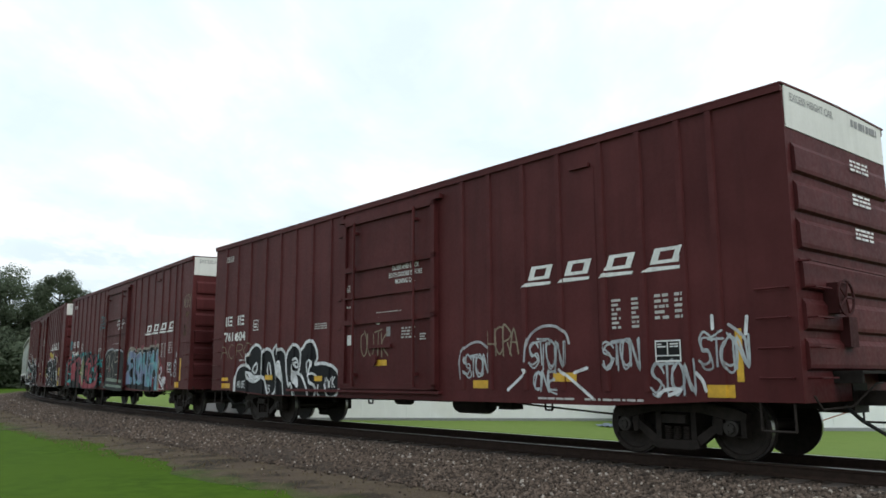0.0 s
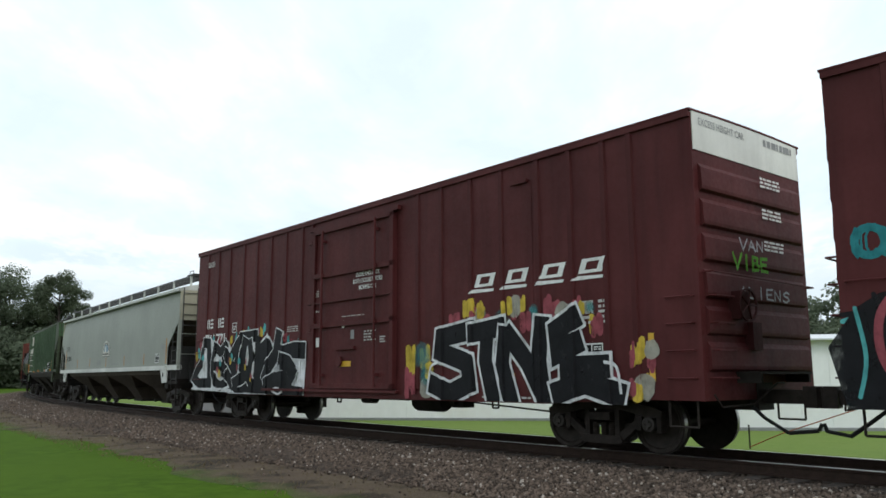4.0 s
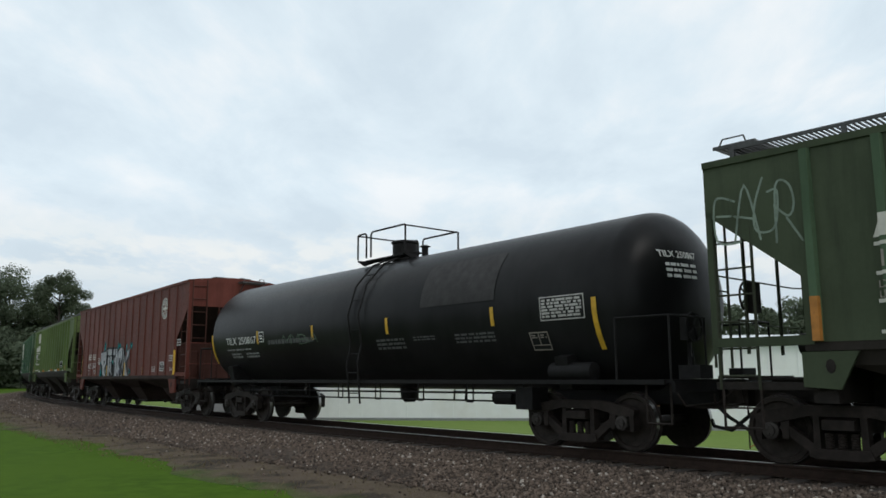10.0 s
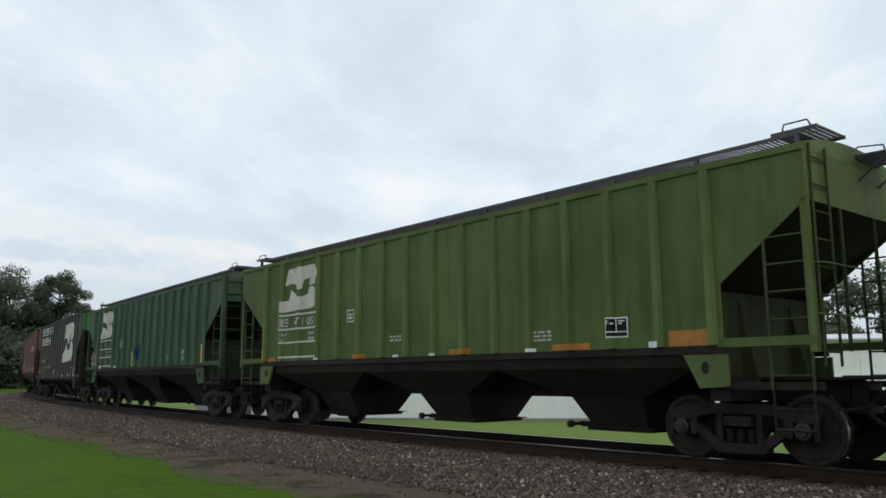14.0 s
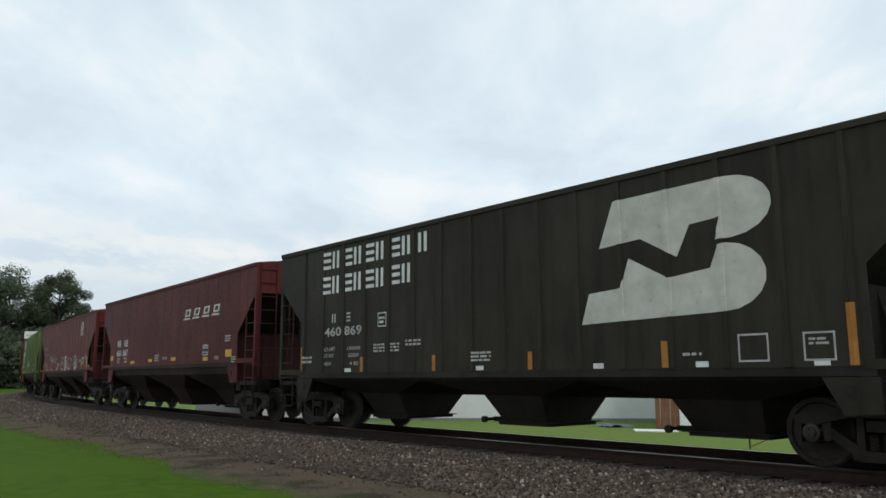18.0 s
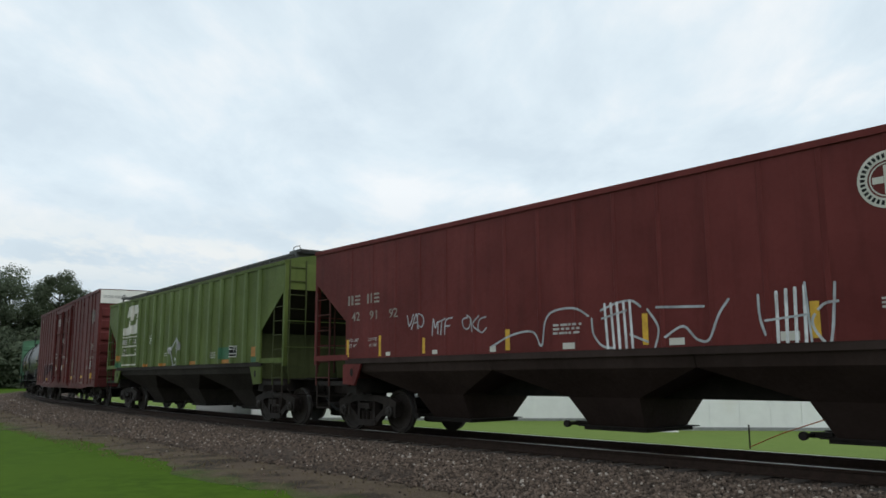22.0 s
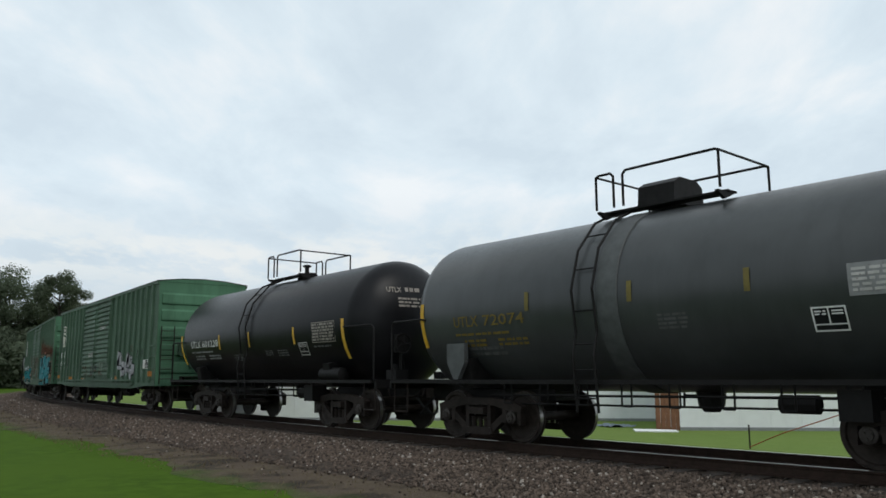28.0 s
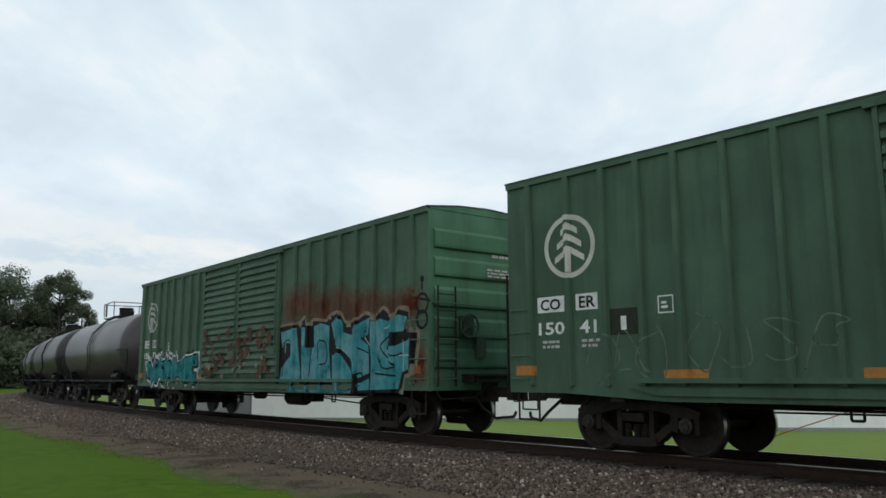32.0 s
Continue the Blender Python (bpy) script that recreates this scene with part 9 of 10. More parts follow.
tapes(c10, d10, [(-4.0, 1.3, -3.88, 1.62), (-1.55, 1.3, -1.45, 1.6), (1.0, 1.3, 1.1, 1.6), (3.65, 1.3, 3.76, 1.68), (6.28, 1.3, 6.40, 2.05), (-6.5, 1.3, -6.4, 1.9)], ORANGE, "orange reflective strip")
tapes(c10, d10, [(-4.6, 1.3, -4.35, 1.38), (-.3, 1.3, -.1, 1.38), (2.4, 1.3, 2.6, 1.38), (4.2, 1.3, 4.4, 1.38), (5.85, 1.3, 6.05, 1.38)], WHITE, "white patch")

# -- brown hopper with slanted white blocks
decal(c11, d11, "owner_mark", slab_word(2.05, 3.02, .32, .80), CREAM, .0042, "slanted cream blocks over rules")
decal(c11, d11, "owner_code", marks(-5.38, 2.40, .23, 2, .27) + marks(-4.45, 2.40, .23, 2, .25), WHITE, .0042)
decal(c11, d11, "car_number", words("431 367", -5.45, 2.04, .23, 1.5, .02), WHITE, .0042, "white stencilled number")
decal(c11, d11, "weight_stencil", words("LD LMT", -5.35, 1.90, .07, .42, .01) + words("LT WT", -5.35, 1.78, .07, .36, .01) + words("206000", -4.45, 1.90, .07, .45, .01) + words("62000", -4.38, 1.78, .07, .38, .01), WHITE, .0042)
common(c11, d11, 3.80, 1.86, 6)
tapes(c11, d11, [(-6.25, 1.88, -5.9, 2.06), (-3.55, 1.72, -3.05, 1.82), (-1.45, 1.75, -1.0, 1.85), (.95, 1.75, 1.4, 1.86), (3.82, 1.70, 4.22, 1.81), (5.55, 1.78, 6.0, 1.98)])
small_print(c11, d11, [(-.75, 1.75, -.3, 2.0, 4), (.1, 1.8, .55, 1.9, 2), (4.75, 1.72, 5.05, 1.82, 2), (5.5, 2.2, 5.9, 2.4, 3), (6.0, 1.6, 6.3, 1.8, 3)])
piece(c11, d11, [("haze", flat([[(-7.05, 3.65), (-6.75, 3.2), (-6.6, 2.85)], [(-6.7, 3.8), (-6.75, 3.3), (-6.55, 2.9)], [(-6.35, 3.6), (-6.65, 3.2)], [(-7.0, 3.3), (-6.65, 3.0)], [(-6.4, 3.2), (-6.6, 2.9)], [(-6.95, 3.55), (-6.7, 3.4), (-6.4, 3.5)], [(-6.9, 3.1), (-6.5, 3.35)]], .045, True))], "faint blue sprayed branch")

# -- brown hopper with white scrawls
cross_emblem(c12, d12, 4.79, 3.48, .35)
decal(c12, d12, "owner_code", marks(-6.51, 2.76, .21, 2, .26) + marks(-5.79, 2.76, .21, 2, .25), FADED, .0042)
decal(c12, d12, "car_number", words("42", -6.36, 2.41, .19, .31, .01) + words("91", -5.69, 2.41, .19, .27, .01) + words("92", -5.0, 2.41, .19, .30, .01), FADED, .0042, "faded stencilled number")
decal(c12, d12, "weight_stencil", words("LD LMT", -6.43, 1.95, .07, .35, .005) + words("LT WT", -6.43, 1.83, .07, .28, .005) + words("201900", -5.73, 1.95, .07, .32, .005) + words("61100", -5.69, 1.83, .07, .27, .005), DIMW, .0042)
common(c12, d12, 5.28, 1.84, 7)
for i, (tx, q) in enumerate((("VAD", (-4.4, 2.15, -3.85, 2.45)), ("MTF", (-3.6, 2.0, -3.05, 2.3)), ("OKC", (-2.7, 2.0, -2.1, 2.3)))):
    scrawl(c12, d12, tx, q, "silver", .03, 20 + i, "white sprayed tag", .22)
lattice = Art(c12, d12, "white sprayed lattice tags joined by a wavy line", 0.004, 0.0032)
lattice.pen("white_soft", 0.035, [(-1.94, 1.72), (-1.43, 1.9), (-0.95, 1.93), (-0.76, 1.69), (-0.67, 2.08), (-0.48, 2.25), (-0.04, 2.27), (0.24, 2.13)])
lattice.pen("white_soft", 0.035, [(1.64, 1.74), (1.94, 1.88), (2.15, 1.69), (2.34, 1.68), (2.5, 2.01), (2.66, 2.21)])
lattice.pen("white_soft", 0.035, [(1.51, 2.18), (2.28, 2.14)])
lattice.pen("white_soft", 0.035, [(0.31, 2.08), (0.34, 1.83), (0.5, 1.65), (0.7, 1.61)])
lattice.pen("white_soft", 0.035, [(0.49, 2.2), (0.79, 2.29), (1.07, 2.31), (1.23, 2.21)])
lattice.pen("white_soft", 0.035, [(1.35, 2.16), (1.53, 1.88), (1.46, 1.6)])
lattice.pen("white_soft", 0.035, [(4.1, 2.08), (3.92, 2.05), (3.77, 1.86), (3.85, 1.66), (3.99, 1.6), (4.08, 2.31)])
lattice.pen("white_soft", 0.035, [(3.08, 2.23), (3.09, 1.93), (3.15, 1.71)])
lattice.pen("white_soft", 0.035, [(1.03, 1.8), (1.34, 1.68)])
lattice.pen("white", 0.045, [(0.57, 2.29), (0.61, 1.61)])
lattice.pen("white", 0.045, [(0.69, 2.29), (0.73, 1.61)])
lattice.pen("white", 0.045, [(0.81, 2.29), (0.84, 1.6)])
lattice.pen("white", 0.045, [(0.93, 2.29), (0.96, 1.6)])
lattice.pen("white", 0.045, [(1.04, 2.3), (1.07, 1.6)])
lattice.pen("white", 0.045, [(3.33, 2.25), (3.32, 1.6)])
lattice.pen("white", 0.045, [(3.46, 2.27), (3.44, 1.6)])
lattice.pen("white", 0.045, [(3.58, 2.28), (3.56, 1.59)])
lattice.pen("white", 0.045, [(3.7, 2.3), (3.68, 1.59)])
lattice.pen("white_soft", 0.03, [(0.51, 2.07), (0.98, 2.17)])
lattice.pen("white_soft", 0.03, [(3.16, 1.89), (3.73, 1.94)])
lattice.pen("white_soft", 0.03, [(3.71, 2.34), (3.75, 1.6)])
lattice.done()
scrawl(c12, d12, "VMF", (5.75, 1.95, 6.3, 2.25), "silver", .032, 9, "white sprayed tag", .25)
tapes(c12, d12, [(-6.55, 1.62, -6.46, 2.0), (-5.35, 1.62, -5.27, 2.05), (-3.9, 1.64, -3.82, 1.95), (-1.6, 1.64, -1.5, 2.0), (1.25, 1.64, 1.35, 2.1), (3.75, 1.64, 3.87, 2.1), (5.05, 1.64, 5.15, 2.05), (6.35, 1.64, 6.47, 2.15)])
tapes(c12, d12, [(-5.1, 1.62, -4.95, 1.70), (-3.6, 1.62, -3.45, 1.70), (-2.0, 1.62, -1.85, 1.72), (-.3, 1.62, -.05, 1.72), (1.7, 1.62, 1.95, 1.72), (3.35, 1.62, 3.6, 1.74)], CREAM, "pale patch")
small_print(c12, d12, [(-.5, 1.85, .1, 2.05, 3), (4.6, 1.95, 4.95, 2.1, 3), (6.6, 1.7, 7.1, 1.8, 2)])

# -- red-brown boxcar
decal(c14, d14, "emblem_ground", disc(7.71, 3.88, .35, 26), plain("faded_emblem_paint", (.17, .125, .115), .7, 0, .3, 8, 0, .5), .0042, "faded round emblem")
cross_emblem(c14, d14, 7.71, 3.88, .34, plain("pale_emblem_paint", (.21, .17, .155), .7, 0, .3, 8, 0, .5), .005)
common(c14, d14, 7.5, 1.62, 2)
tapes(c14, d14, [(7.62, 1.20, 7.98, 1.42), (5.5, 1.2, 5.9, 1.32), (-7.6, 1.2, -7.3, 1.32), (-5.0, 1.1, -4.6, 1.22), (2.9, 1.15, 3.25, 1.3)])
small_print(c14, d14, [(6.55, 2.0, 6.7, 2.6, 7), (7.0, 2.0, 7.15, 2.6, 6), (7.6, 2.4, 7.75, 2.7, 4), (7.9, 2.4, 8.05, 2.7, 4), (7.4, 2.0, 8.2, 2.15, 2), (6.7, 1.6, 7.0, 1.75, 3), (3.7, 1.2, 4.0, 1.35, 2), (5.3, .95, 6.0, 1.05, 2), (-7.9, 4.4, -7.5, 4.6, 4)], FADED)
bd = Side(1.57 + .055)
tapes(c14, bd, [(-1.5, 1.72, -1.35, 1.86), (.75, 1.72, .92, 1.86)])
scrawl(c14, d14, "NWAK", (2.95, 1.4, 3.45, 2.05), "dust", .03, 14, "pale scribbled tag", .3, -.5)
small_print(c14, bd, [(-1.5, 3.9, -.7, 4.3, 4), (1.0, 4.0, 1.7, 4.2, 3), (-1.8, 2.2, -1.2, 2.5, 4), (.4, 2.2, 1.3, 2.4, 3), (1.7, 1.9, 1.95, 2.2, 3)])
decal(c14, bd, "roundel", ring(.35, 3.1, .07, .12, 16), WHITE, .004)
decal(c14, bd, "sticker", [rect(.1, 1.6, .25, 1.95), rect(.3, 1.6, .55, 1.85), rect(-1.4, 1.6, -1.2, 1.8)], WHITE, .004)
faded_word = Art(c14, d14, "faded grey letters with pale pink outlines", 0.004, 0.0032)
faded_word.fill("haze_thin", [(-5.93, 1.91), (-5.44, 1.94), (-5.29, 1.45), (-5.37, 0.99), (-5.85, 0.92)])
faded_word.fill("haze_thin", [(-5.25, 1.91), (-4.39, 1.98), (-4.26, 1.44), (-4.99, 1.35)])
faded_word.fill("haze_thin", [(-4.18, 1.86), (-3.24, 1.99), (-3.17, 1.6), (-4.03, 1.58)])
faded_word.fill("haze_thin", [(-3.05, 1.91), (-2.34, 1.84), (-2.39, 1.15), (-2.91, 1.09)])
faded_word.pen("blush", 0.05, [(-5.93, 1.98), (-5.51, 1.96), (-5.36, 1.46), (-5.46, 0.97)])
faded_word.pen("blush", 0.05, [(-5.25, 1.92), (-4.92, 1.4), (-5.09, 1.19), (-4.5, 0.86)])
faded_word.pen("blush", 0.05, [(-4.3, 1.96), (-4.22, 1.38), (-3.93, 0.92)])
faded_word.pen("blush", 0.05, [(-4.18, 1.92), (-3.27, 2.02), (-3.15, 1.68), (-3.37, 1.48), (-3.06, 0.96)])
faded_word.pen("blush", 0.05, [(-3.02, 2.04), (-2.46, 1.93), (-2.26, 1.87), (-2.19, 1.36), (-2.31, 1.11), (-1.99, 0.99)])
faded_word.pen("blush", 0.05, [(-5.69, 0.9), (-5.05, 1.19), (-4.53, 0.83)])
faded_word.pen("blush", 0.05, [(-3.88, 1.37), (-3.54, 1.09), (-3.85, 0.87)])
faded_word.pen("blush", 0.05, [(-2.73, 1.3), (-2.72, 0.94)])
faded_word.done()
on_end(c14, h14 + .012, words("EXCESS HEIGHT CAR", -1.42, 4.62, .11, 1.15, .01), GREY, "end_notice", "grey notice on the white end panel")
on_end(c14, h14 + .012, marks(.55, 4.62, .12, 4, .13) + lines(-.3, 4.50, .8, 4.55, 1, 4), GREY, "end_number")
for z in (3.78, 3.28):
    on_end(c14, h14 + .075, lines(.0, z + .1, .9, z + .24, 2, int(z * 9)), WHITE, "end_stencil")

# -- grey and black tank cars
tank_marks(c15, d15, h15, "UTLX", "72074", -4.1, 1.8, FADEY, 3)
yellow_ticks(c15, d15, (-2.22, -.1, 1.8), 2.30, 2.62, .09, DULLY)
yellow_ticks(c15, d15, (-5.02, 4.55), 1.75, 2.6, .1)
decal(c15, d15, "placard", [rect(3.1, 2.13 + .1 * i, 4.0, 2.23 + .1 * i) for i in range(4)], GREY, .004, "faded grey placard")
decal(c15, d15, "placard_print", lines(3.15, 2.17, 3.95, 2.49, 5, 6), DIMW, .008)
decal(c15, d15, "sticker", [rect(-4.4, 1.6, -4.1, 1.7), rect(-4.4, 1.7, -4.1, 1.8)], GREY, .004)
common(c15, d15, 2.6, 1.72, 4)
small_print(c15, d15, [(.35, 1.85, .85, 2.1, 4), (-3.9, 1.55, -2.9, 1.75, 2)], DULLG)
tank_marks(c16, d16, h16, "UTLX", "601228", -4.28, 2.05, WHITE, 5)
yellow_ticks(c16, d16, (-2.14, -.17, 2.38), 2.0, 2.42)
yellow_ticks(c16, d16, (-5.05, 4.70), 1.6, 2.5, .12)
decal(c16, d16, "placard", hoop(3.28, 2.0, 4.35, 2.48, .018) + lines(3.32, 2.03, 4.31, 2.45, 6, 9, .72), FADED, .004, "white specification table")
common(c16, d16, 2.58, 1.72, 5, DIMW)
small_print(c16, d16, [(-1.3, 1.65, -.7, 1.85, 3), (.7, 1.75, 1.1, 1.9, 3), (1.4, 1.72, 1.95, 1.9, 3), (3.3, 1.88, 4.1, 1.95, 1)], DULLG)
on_head(c16, h16, words("UTLX", -.75, 3.1, .12, .36, .02) + lines(-.3, 3.1, .1, 3.22, 1, 3, .8) + lines(-.5, 2.75, .1, 3.0, 3, 4), FADED, "head_stencil", "white stencil on the tank head")


# -- green boxcars
def green_box(car, side, h, num, seed, emblem=CREAM):
    u, z, r = -7.25, 3.27, .52
    decal(car, side, "emblem", ring(u, z, r * .84, r, 34), emblem, .0042, "round cream ring with a fir tree shape")
    limbs = [[(u, b), (u + g * q, b - q * .55), (u + g * q, b - q * .55 + .10), (u, b + .11)] for q, b in ((.30, z - .10), (.25, z + .10), (.17, z + .28)) for g in (-1, 1)]
    decal(car, side, "emblem_tree", [rect(u - .035, z - r * .82, u + .035, z - .02)] + limbs, emblem, .0046, "cream fir tree shape")
    decal(car, side, "code_panel", [rect(-7.95, 2.22, -7.38, 2.48), rect(-7.15, 2.22, -6.72, 2.48)], WHITE, .0042, "white panel behind the code letters")
    decal(car, side, "owner_code", words("CO", -7.88, 2.26, .18, .42, .02) + words("ER", -7.08, 2.26, .18, .32, .02), BLACKP, .0084)
    decal(car, side, "car_number", words(num[0], -7.93, 1.86, .20, .55, .02) + words(num[1], -7.08, 1.86, .20, .33, .02) + words(num[2], -6.3, 1.88, .20, .1, .02), WHITE, .0084, "white stencilled number")
    decal(car, side, "number_panel", [rect(-6.5, 1.8, -6.0, 2.2)], plain("dark_repaint_panel", (.03, .035, .025), .6, 0, .2, 6, 0), .0042)
    small_print(car, side, [(-7.85, 1.62, -7.5, 1.78, 2), (-7.05, 1.62, -6.7, 1.78, 2), (4.3, 1.25, 4.5, 1.33, 1)])
    plate(car, side, -5.65, 2.08, .26)
    tapes(car, side, [(-8.45, 1.2, -8.0, 1.36), (-5.6, 1.15, -4.9, 1.27), (-2.9, 1.15, -2.3, 1.27), (-.4, 1.25, .2, 1.35), (3.2, 1.15, 3.8, 1.27), (7.95, 1.25, 8.3, 1.42)], ORANGE, "orange reflective tape")
    tapes(car, side, [(-5.5, 1.08, -5.2, 1.14), (-2.6, 1.08, -2.4, 1.2), (2.7, 1.1, 2.9, 1.2)], WHITE, "white patch")
    on_end(car, h + .004, lines(.1, 3.62, .8, 3.85, 2, 3), DIMW, "end_stencil")
    on_end(car, h + .085, lines(-.1, 3.2, .5, 3.4, 3, 5), DIMW, "end_stencil")


green_box(c17, d17, h17, ("150", "41", "1"), 1)
arrows = Art(c17, d17, "pale grey arrowed figures edged in black", 0.004, 0.0032)
arrows.edged("black", "silver", 0.022, [(3.65, 1.68), (3.88, 1.68), (4.37, 1.59), (4.35, 1.5), (3.87, 1.51)])
arrows.heavy("black", "silver", 0.15, 0.022, [(4.15, 1.79), (4.32, 1.81), (4.54, 1.75), (4.67, 1.6), (4.64, 1.45), (4.51, 1.33), (4.29, 1.3), (4.14, 1.33), (4.14, 1.46)])
arrows.edged("black", "silver", 0.022, [(3.61, 2.11), (3.79, 2.27), (4.14, 2.08), (4.14, 1.81), (4.08, 1.67), (3.78, 1.7)])
arrows.edged("black", "silver", 0.022, [(4.14, 2.04), (4.27, 2.03), (4.28, 2.1), (4.45, 2.03), (4.25, 1.91), (4.25, 1.96), (4.14, 1.96)])
arrows.heavy("black", "silver", 0.14, 0.022, [(4.91, 1.97), (4.82, 1.69), (4.86, 1.48), (5, 1.34), (5.1, 1.36), (5.09, 1.5), (5.04, 1.69), (5.07, 1.9)])
arrows.edged("black", "silver", 0.022, [(5.17, 1.6), (5.63, 1.52), (5.6, 1.38), (5.22, 1.4)])
arrows.heavy("black", "silver", 0.15, 0.022, [(5.53, 1.74), (5.71, 1.78), (5.89, 1.73), (5.98, 1.6), (5.96, 1.4), (5.86, 1.2), (5.69, 1.16), (5.54, 1.18), (5.46, 1.33)])
arrows.edged("black", "silver", 0.022, [(4.85, 2.06), (5.04, 1.98), (5.12, 1.95), (5.02, 1.91), (4.89, 1.83)])
arrows.edged("black", "silver", 0.022, [(5.06, 2.01), (5.2, 2.15), (5.44, 2.04), (5.51, 1.88), (5.5, 1.73), (5.37, 1.58), (5.17, 1.6), (5.12, 1.93)])
arrows.edged("black", "silver", 0.022, [(5.43, 1.98), (5.62, 1.97), (5.63, 2.04), (5.83, 1.96), (5.64, 1.84), (5.63, 1.9), (5.51, 1.91)])
arrows.pen("black", 0.02, [(3.91, 2.19), (3.88, 1.68)])
arrows.pen("black", 0.02, [(5.32, 2.07), (5.29, 1.6)])
arrows.pen("black", 0.02, [(5.67, 1.73), (5.65, 1.6), (5.68, 1.54)])
arrows.pen("black", 0.02, [(5.57, 1.6), (5.68, 1.54)])
arrows.pen("black", 0.022, [(3.28, 1.75), (3.39, 1.79), (3.34, 1.46)])
arrows.pen("black", 0.022, [(3.39, 1.78), (3.41, 1.49)])
arrows.pen("black", 0.022, [(3.41, 1.84), (3.61, 1.8), (3.67, 1.85)])
arrows.pen("black", 0.022, [(3.55, 1.76), (3.59, 1.55), (3.5, 1.42)])
arrows.pen("black", 0.022, [(3.29, 1.36), (3.37, 1.43), (3.42, 1.36), (3.35, 1.33), (3.29, 1.36)])
arrows.pen("black", 0.022, [(3.62, 1.39), (3.69, 1.45), (3.71, 1.37), (3.63, 1.36)])
arrows.pen("black", 0.022, [(3.32, 1.24), (3.47, 1.3)])
arrows.pen("rust", 0.022, [(5.42, 2.36), (5.58, 2.38)])
arrows.pen("rust", 0.022, [(5.5, 2.37), (5.5, 2.16)])
arrows.pen("rust", 0.022, [(5.63, 2.4), (5.63, 2.18), (5.67, 2.19)])
arrows.pen("rust", 0.022, [(5.7, 2.43), (5.69, 2.16)])
arrows.pen("rust", 0.022, [(5.77, 2.34), (5.84, 2.16)])
arrows.pen("rust", 0.022, [(5.87, 2.37), (5.74, 2.15)])
arrows.done()
scrawl(c17, d17, "AZ", (6.22, 1.85, 6.62, 2.2), "black", .03, 9)
scrawl(c17, d17, "PHX", (6.78, 1.9, 7.3, 2.2), "black", .03, 12)
scrawl(c17, d17, "PRO", (6.85, 1.25, 7.35, 1.6), "mist", .03, 9)
scrawl(c17, d17, "OAO", (-6.9, 1.1, -5.5, 1.9), "faint", .024, 10, "faint pale tag", .3, -.3)
scrawl(c17, d17, "OJSP", (-5.3, 1.3, -3.0, 2.0), "faint", .022, 11, "faint pale tag", .3, .1)
common(c17, d17, 7.4, 1.52, 9)
for i, u in enumerate((.55, 3.1, 4.9)):
    scrawl(c17, Side(1.63), "EMNK", (u, .93, u + .9, 1.02), "faint", .016, 31 + i, "small pale tag on the sill", .2)
dd = Side(1.57 + .108)
small_print(c17, dd, [(-1.2, 2.1, -.4, 2.3, 2), (.7, 3.2, 1.6, 3.35, 2), (.75, 3.45, 1.1, 3.5, 1)])
piece(c17, dd, [("rust", blobs(-2.2, 1.25, 2.1, 1.7, 34, .055, 4)), ("black", blobs(-.7, 1.3, .6, 1.75, 14, .06, 5)), ("faint", [rect(.95, 1.5, 1.6, 1.85)])], "rust stains and patches low on the doors")
green_box(c18, d18, h18, ("150", "73", "2"), 2, DIMW)
teal_word = Art(c18, d18, "teal letters edged in black with a yellow outline", 0.004, 0.0032)
teal_word.puff("red_mist", 2.8, 2.88, 0.45)
teal_word.puff("red_mist", 3.35, 2.93, 0.44)
teal_word.puff("red_mist", 3.89, 2.97, 0.41)
teal_word.puff("red_mist", 4.41, 2.77, 0.4)
teal_word.puff("red_mist", 4.9, 2.81, 0.38)
teal_word.puff("red_mist", 5.37, 2.86, 0.37)
teal_word.puff("red_mist", 5.82, 2.67, 0.36)
teal_word.puff("red_mist", 6.26, 2.72, 0.34)
teal_word.puff("red_mist", 6.68, 2.76, 0.32)
teal_word.puff("red_mist", 7.08, 2.58, 0.32)
teal_word.puff("red_mist", 7.47, 2.63, 0.3)
teal_word.puff("red_mist", 7.84, 2.67, 0.3)
teal_word.puff("red_mist", 8.17, 1.6, 0.33)
teal_word.puff("red_mist", 8.26, 1.35, 0.29)
teal_word.puff("red_mist", 8.09, 2.67, 0.28)
teal_word.pen("dust", 0.14, [(2.2, 2.43), (2.82, 2.46), (3.35, 2.46), (3.67, 2.6), (3.86, 2.4), (4.1, 2.51), (4.7, 2.45), (4.81, 2.56), (5.26, 2.62), (5.49, 2.38), (5.92, 2.38), (6.32, 2.52), (6.72, 2.44), (7.01, 2.59), (7.38, 2.38), (7.56, 2.55), (7.98, 2.46), (7.85, 2.07), (8.21, 2.05), (8.09, 1.31), (7.77, 1.23), (7.66, 0.87)])
teal_word.fill("black", [(2.2, 2.43), (2.82, 2.46), (3.35, 2.46), (3.67, 2.6), (3.86, 2.4), (4.1, 2.51), (4.7, 2.45), (4.81, 2.56), (5.26, 2.62), (5.49, 2.38), (5.92, 2.38), (6.32, 2.52), (6.72, 2.44), (7.01, 2.59), (7.38, 2.38), (7.56, 2.55), (7.98, 2.46), (7.85, 2.07), (8.21, 2.05), (8.09, 1.31), (7.77, 1.23), (7.66, 0.87), (6.26, 0.86), (5.96, 0.77), (2.92, 0.82), (2.22, 1.04)])
teal_word.fill("lagoon", [(2.42, 2.32), (3.25, 2.39), (3.48, 1.28), (3.43, 1.04), (2.36, 1.04), (2.44, 1.16), (2.5, 1.42), (2.97, 1.73), (3.01, 2.01), (2.71, 2.05), (2.51, 1.93)])
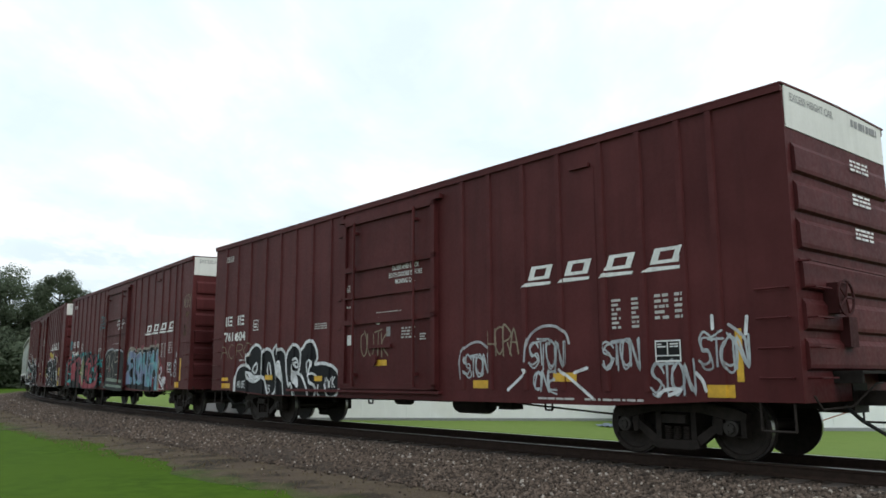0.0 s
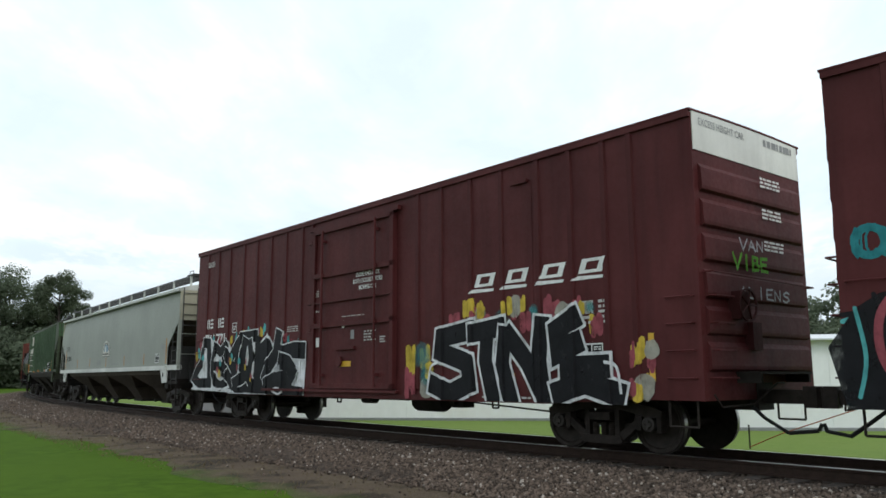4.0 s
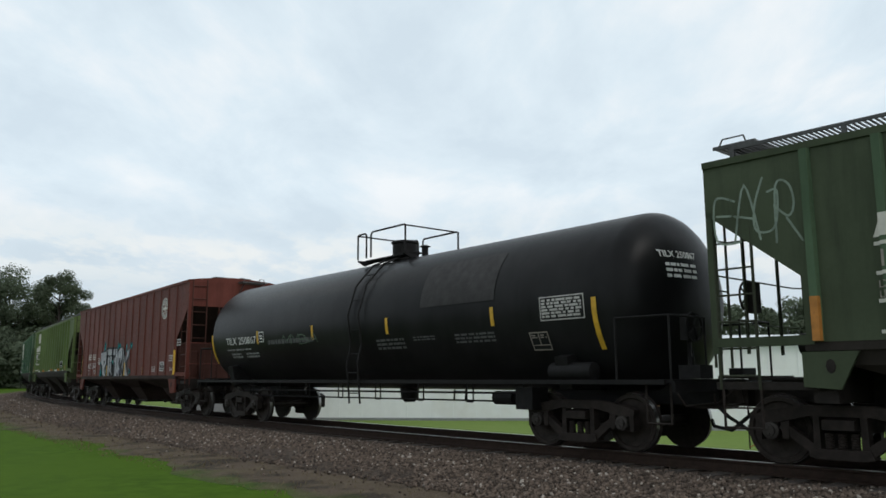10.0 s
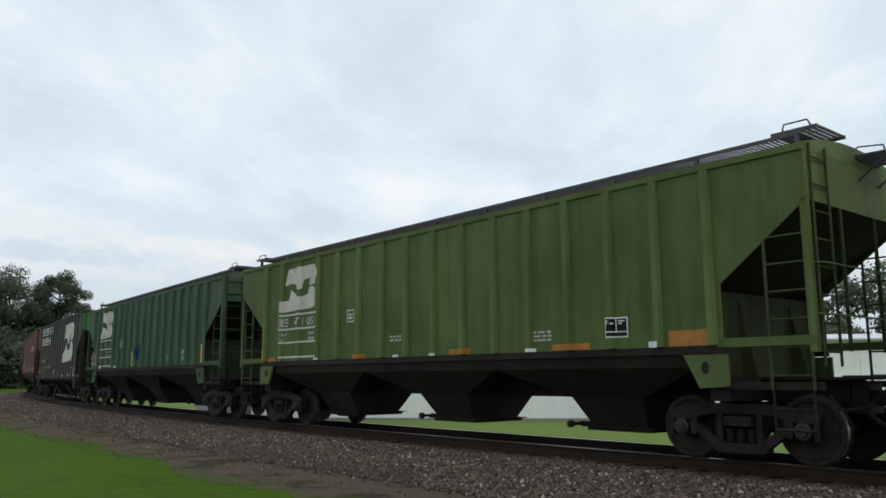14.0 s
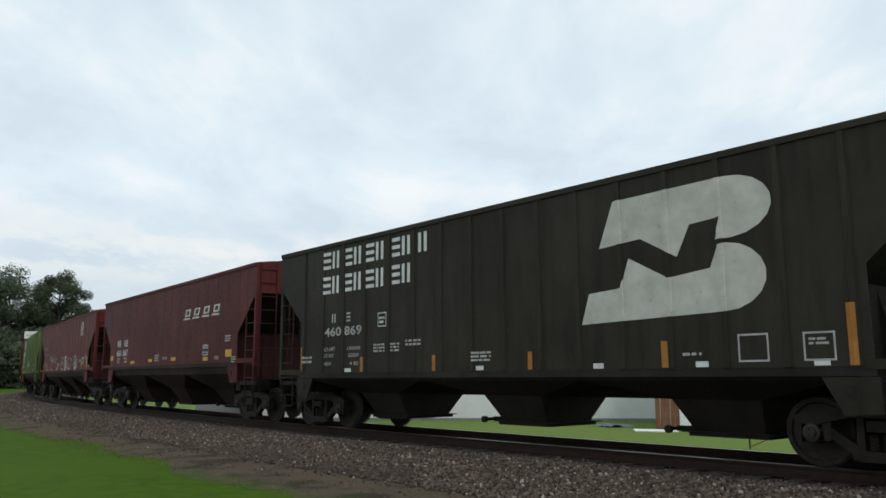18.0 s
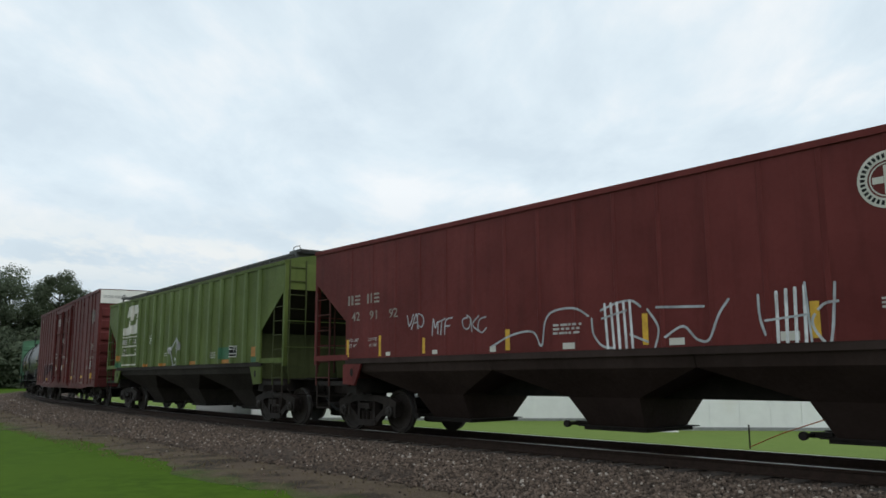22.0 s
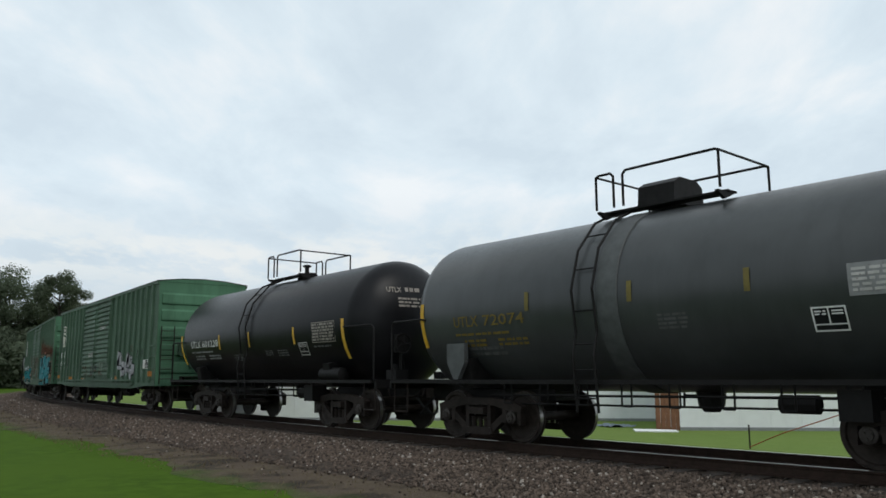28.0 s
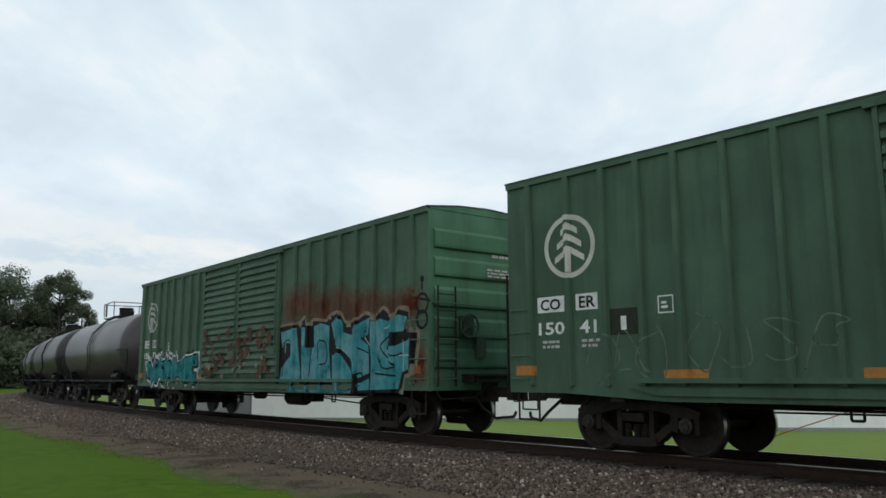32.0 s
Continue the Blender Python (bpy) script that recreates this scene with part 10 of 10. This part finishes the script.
teal_word.fill("lagoon", [(3.48, 2.4), (3.77, 2.35), (3.66, 1.89), (4.13, 1.88), (4.11, 2.39), (4.53, 2.43), (4.82, 2.35), (4.82, 1.86), (4.92, 1.16), (3.55, 1.1)])
teal_word.fill("lagoon", [(4.91, 2.41), (5.21, 2.55), (5.4, 2.41), (5.44, 2.18), (5.82, 2.1), (6.02, 2.33), (6.5, 2.45), (6.45, 2.08), (6.13, 2.02), (6.46, 1.86), (6.5, 1.27), (6.05, 1.16), (5.73, 1.6), (5.29, 1.84), (5.04, 2.08)])
teal_word.fill("lagoon", [(6.61, 2.34), (6.91, 2.4), (7.29, 2.3), (7.52, 2.45), (7.87, 2.38), (7.74, 2.1), (7.29, 2.09), (7.16, 1.78), (7.48, 1.82), (8.05, 1.95), (7.99, 1.36), (7.7, 1.28), (7.57, 0.95), (6.65, 0.92), (6.69, 1.53), (6.58, 2.02)])
teal_word.fill("lagoon", [(4.96, 1.68), (5.29, 1.73), (5.73, 1.38), (5.9, 1.16), (5.75, 0.83), (5.32, 0.82), (4.98, 1.05)])
teal_word.fill("lagoon", [(6.05, 1.05), (6.5, 1.16), (6.5, 0.92), (6.06, 0.9)])
teal_word.fill("lagoon", [(2.36, 0.97), (4.87, 1.02), (5.21, 0.83), (2.92, 0.85)])
teal_word.pen("black", 0.035, [(2.51, 1.99), (2.84, 2.11), (3.05, 1.91), (2.61, 1.48), (2.56, 1.23)])
teal_word.pen("black", 0.035, [(4.01, 1.88), (3.92, 1.22)])
teal_word.pen("black", 0.035, [(4.31, 1.99), (4.66, 1.98), (4.74, 1.57), (4.39, 1.51), (4.31, 1.99)])
teal_word.pen("black", 0.035, [(6.03, 1.82), (6.46, 1.7)])
teal_word.pen("black", 0.035, [(6.83, 1.58), (7.02, 1.37), (7.44, 1.41), (6.92, 1.79), (7.29, 2.04)])
teal_word.pen("black", 0.035, [(6.74, 1.26), (7.48, 1.21)])
teal_word.pen("black", 0.035, [(4.05, 1.1), (4.05, 0.92)])
teal_word.pen("black", 0.035, [(7.16, 1.78), (7.39, 1.62), (7.7, 1.66)])
teal_word.pen("black", 0.035, [(6, 1.24), (6.2, 1.27), (6.25, 1.1), (6.03, 1.09)])
teal_word.pen("white_soft", 0.025, [(2.71, 2.04), (2.7, 1.79)])
teal_word.pen("white_soft", 0.025, [(4.13, 1.88), (4.02, 1.64)])
teal_word.pen("white_soft", 0.025, [(5.29, 1.84), (5.62, 1.72)])
teal_word.pen("white_soft", 0.025, [(7.74, 1.92), (7.76, 1.31)])
teal_word.pen("white_soft", 0.025, [(7.57, 1.62), (8.02, 1.61)])
teal_word.pen("white_soft", 0.025, [(8, 1.91), (7.99, 1.31)])
teal_word.pen("white_soft", 0.025, [(6.33, 2.03), (6.52, 1.86)])
teal_word.pen("white_soft", 0.025, [(7.06, 2.18), (7.34, 2.22)])
teal_word.pen("white_soft", 0.025, [(3.62, 2.26), (3.57, 1.96)])
teal_word.done()
burner(c18, d18, "VAWKE", (-7.6, .98, -2.9, 1.95), "teal", "black", "white", .36, 8, "white and teal jagged letters", ("black", .1), jag=.12)
scrawl(c18, d18, "MNAVA", (-7.4, 1.1, -3.0, 2.1), "white", .06, 9, "white jagged tag", .14)
piece(c18, dd, [("rust", blobs(-2.3, 1.2, 2.2, 2.5, 60, .13, 5)), ("dust", blobs(-2.2, 1.2, 1.6, 1.9, 16, .07, 6))], "rusty lower doors")
piece(c18, d18, [("black", ring(8.35, 2.62, .16, .22, 16) + ring(8.35, 2.3, .14, .2, 16) + stroke([(8.1, 2.75), (8.6, 2.65)], .05) + stroke([(8.35, 2.9), (8.35, 3.1)], .05) + disc(8.35, 3.1, .07, 8))], "black sprayed face")
common(c18, d18, 7.55, 1.45, 9)


# ---------------------------------------------------------------- every thing that moves
TIMES = [0.5 * i for i in range(65)]


def motions():
    for car, s, a in CARS:
        walk(car, [(t, wagon_pose(s - run(t), a)) for t in TIMES])
    step = 2 / FPS
    n = int(round(32.0 / step))
    turns = [(i * step, math.degrees(run(i * step) / WR)) for i in range(n + 1)]
    for w, q in WHEELSETS:
        walk(w, [(t, pose(q, 0, WR, 0, d, 0)) for t, d in turns])


motions()
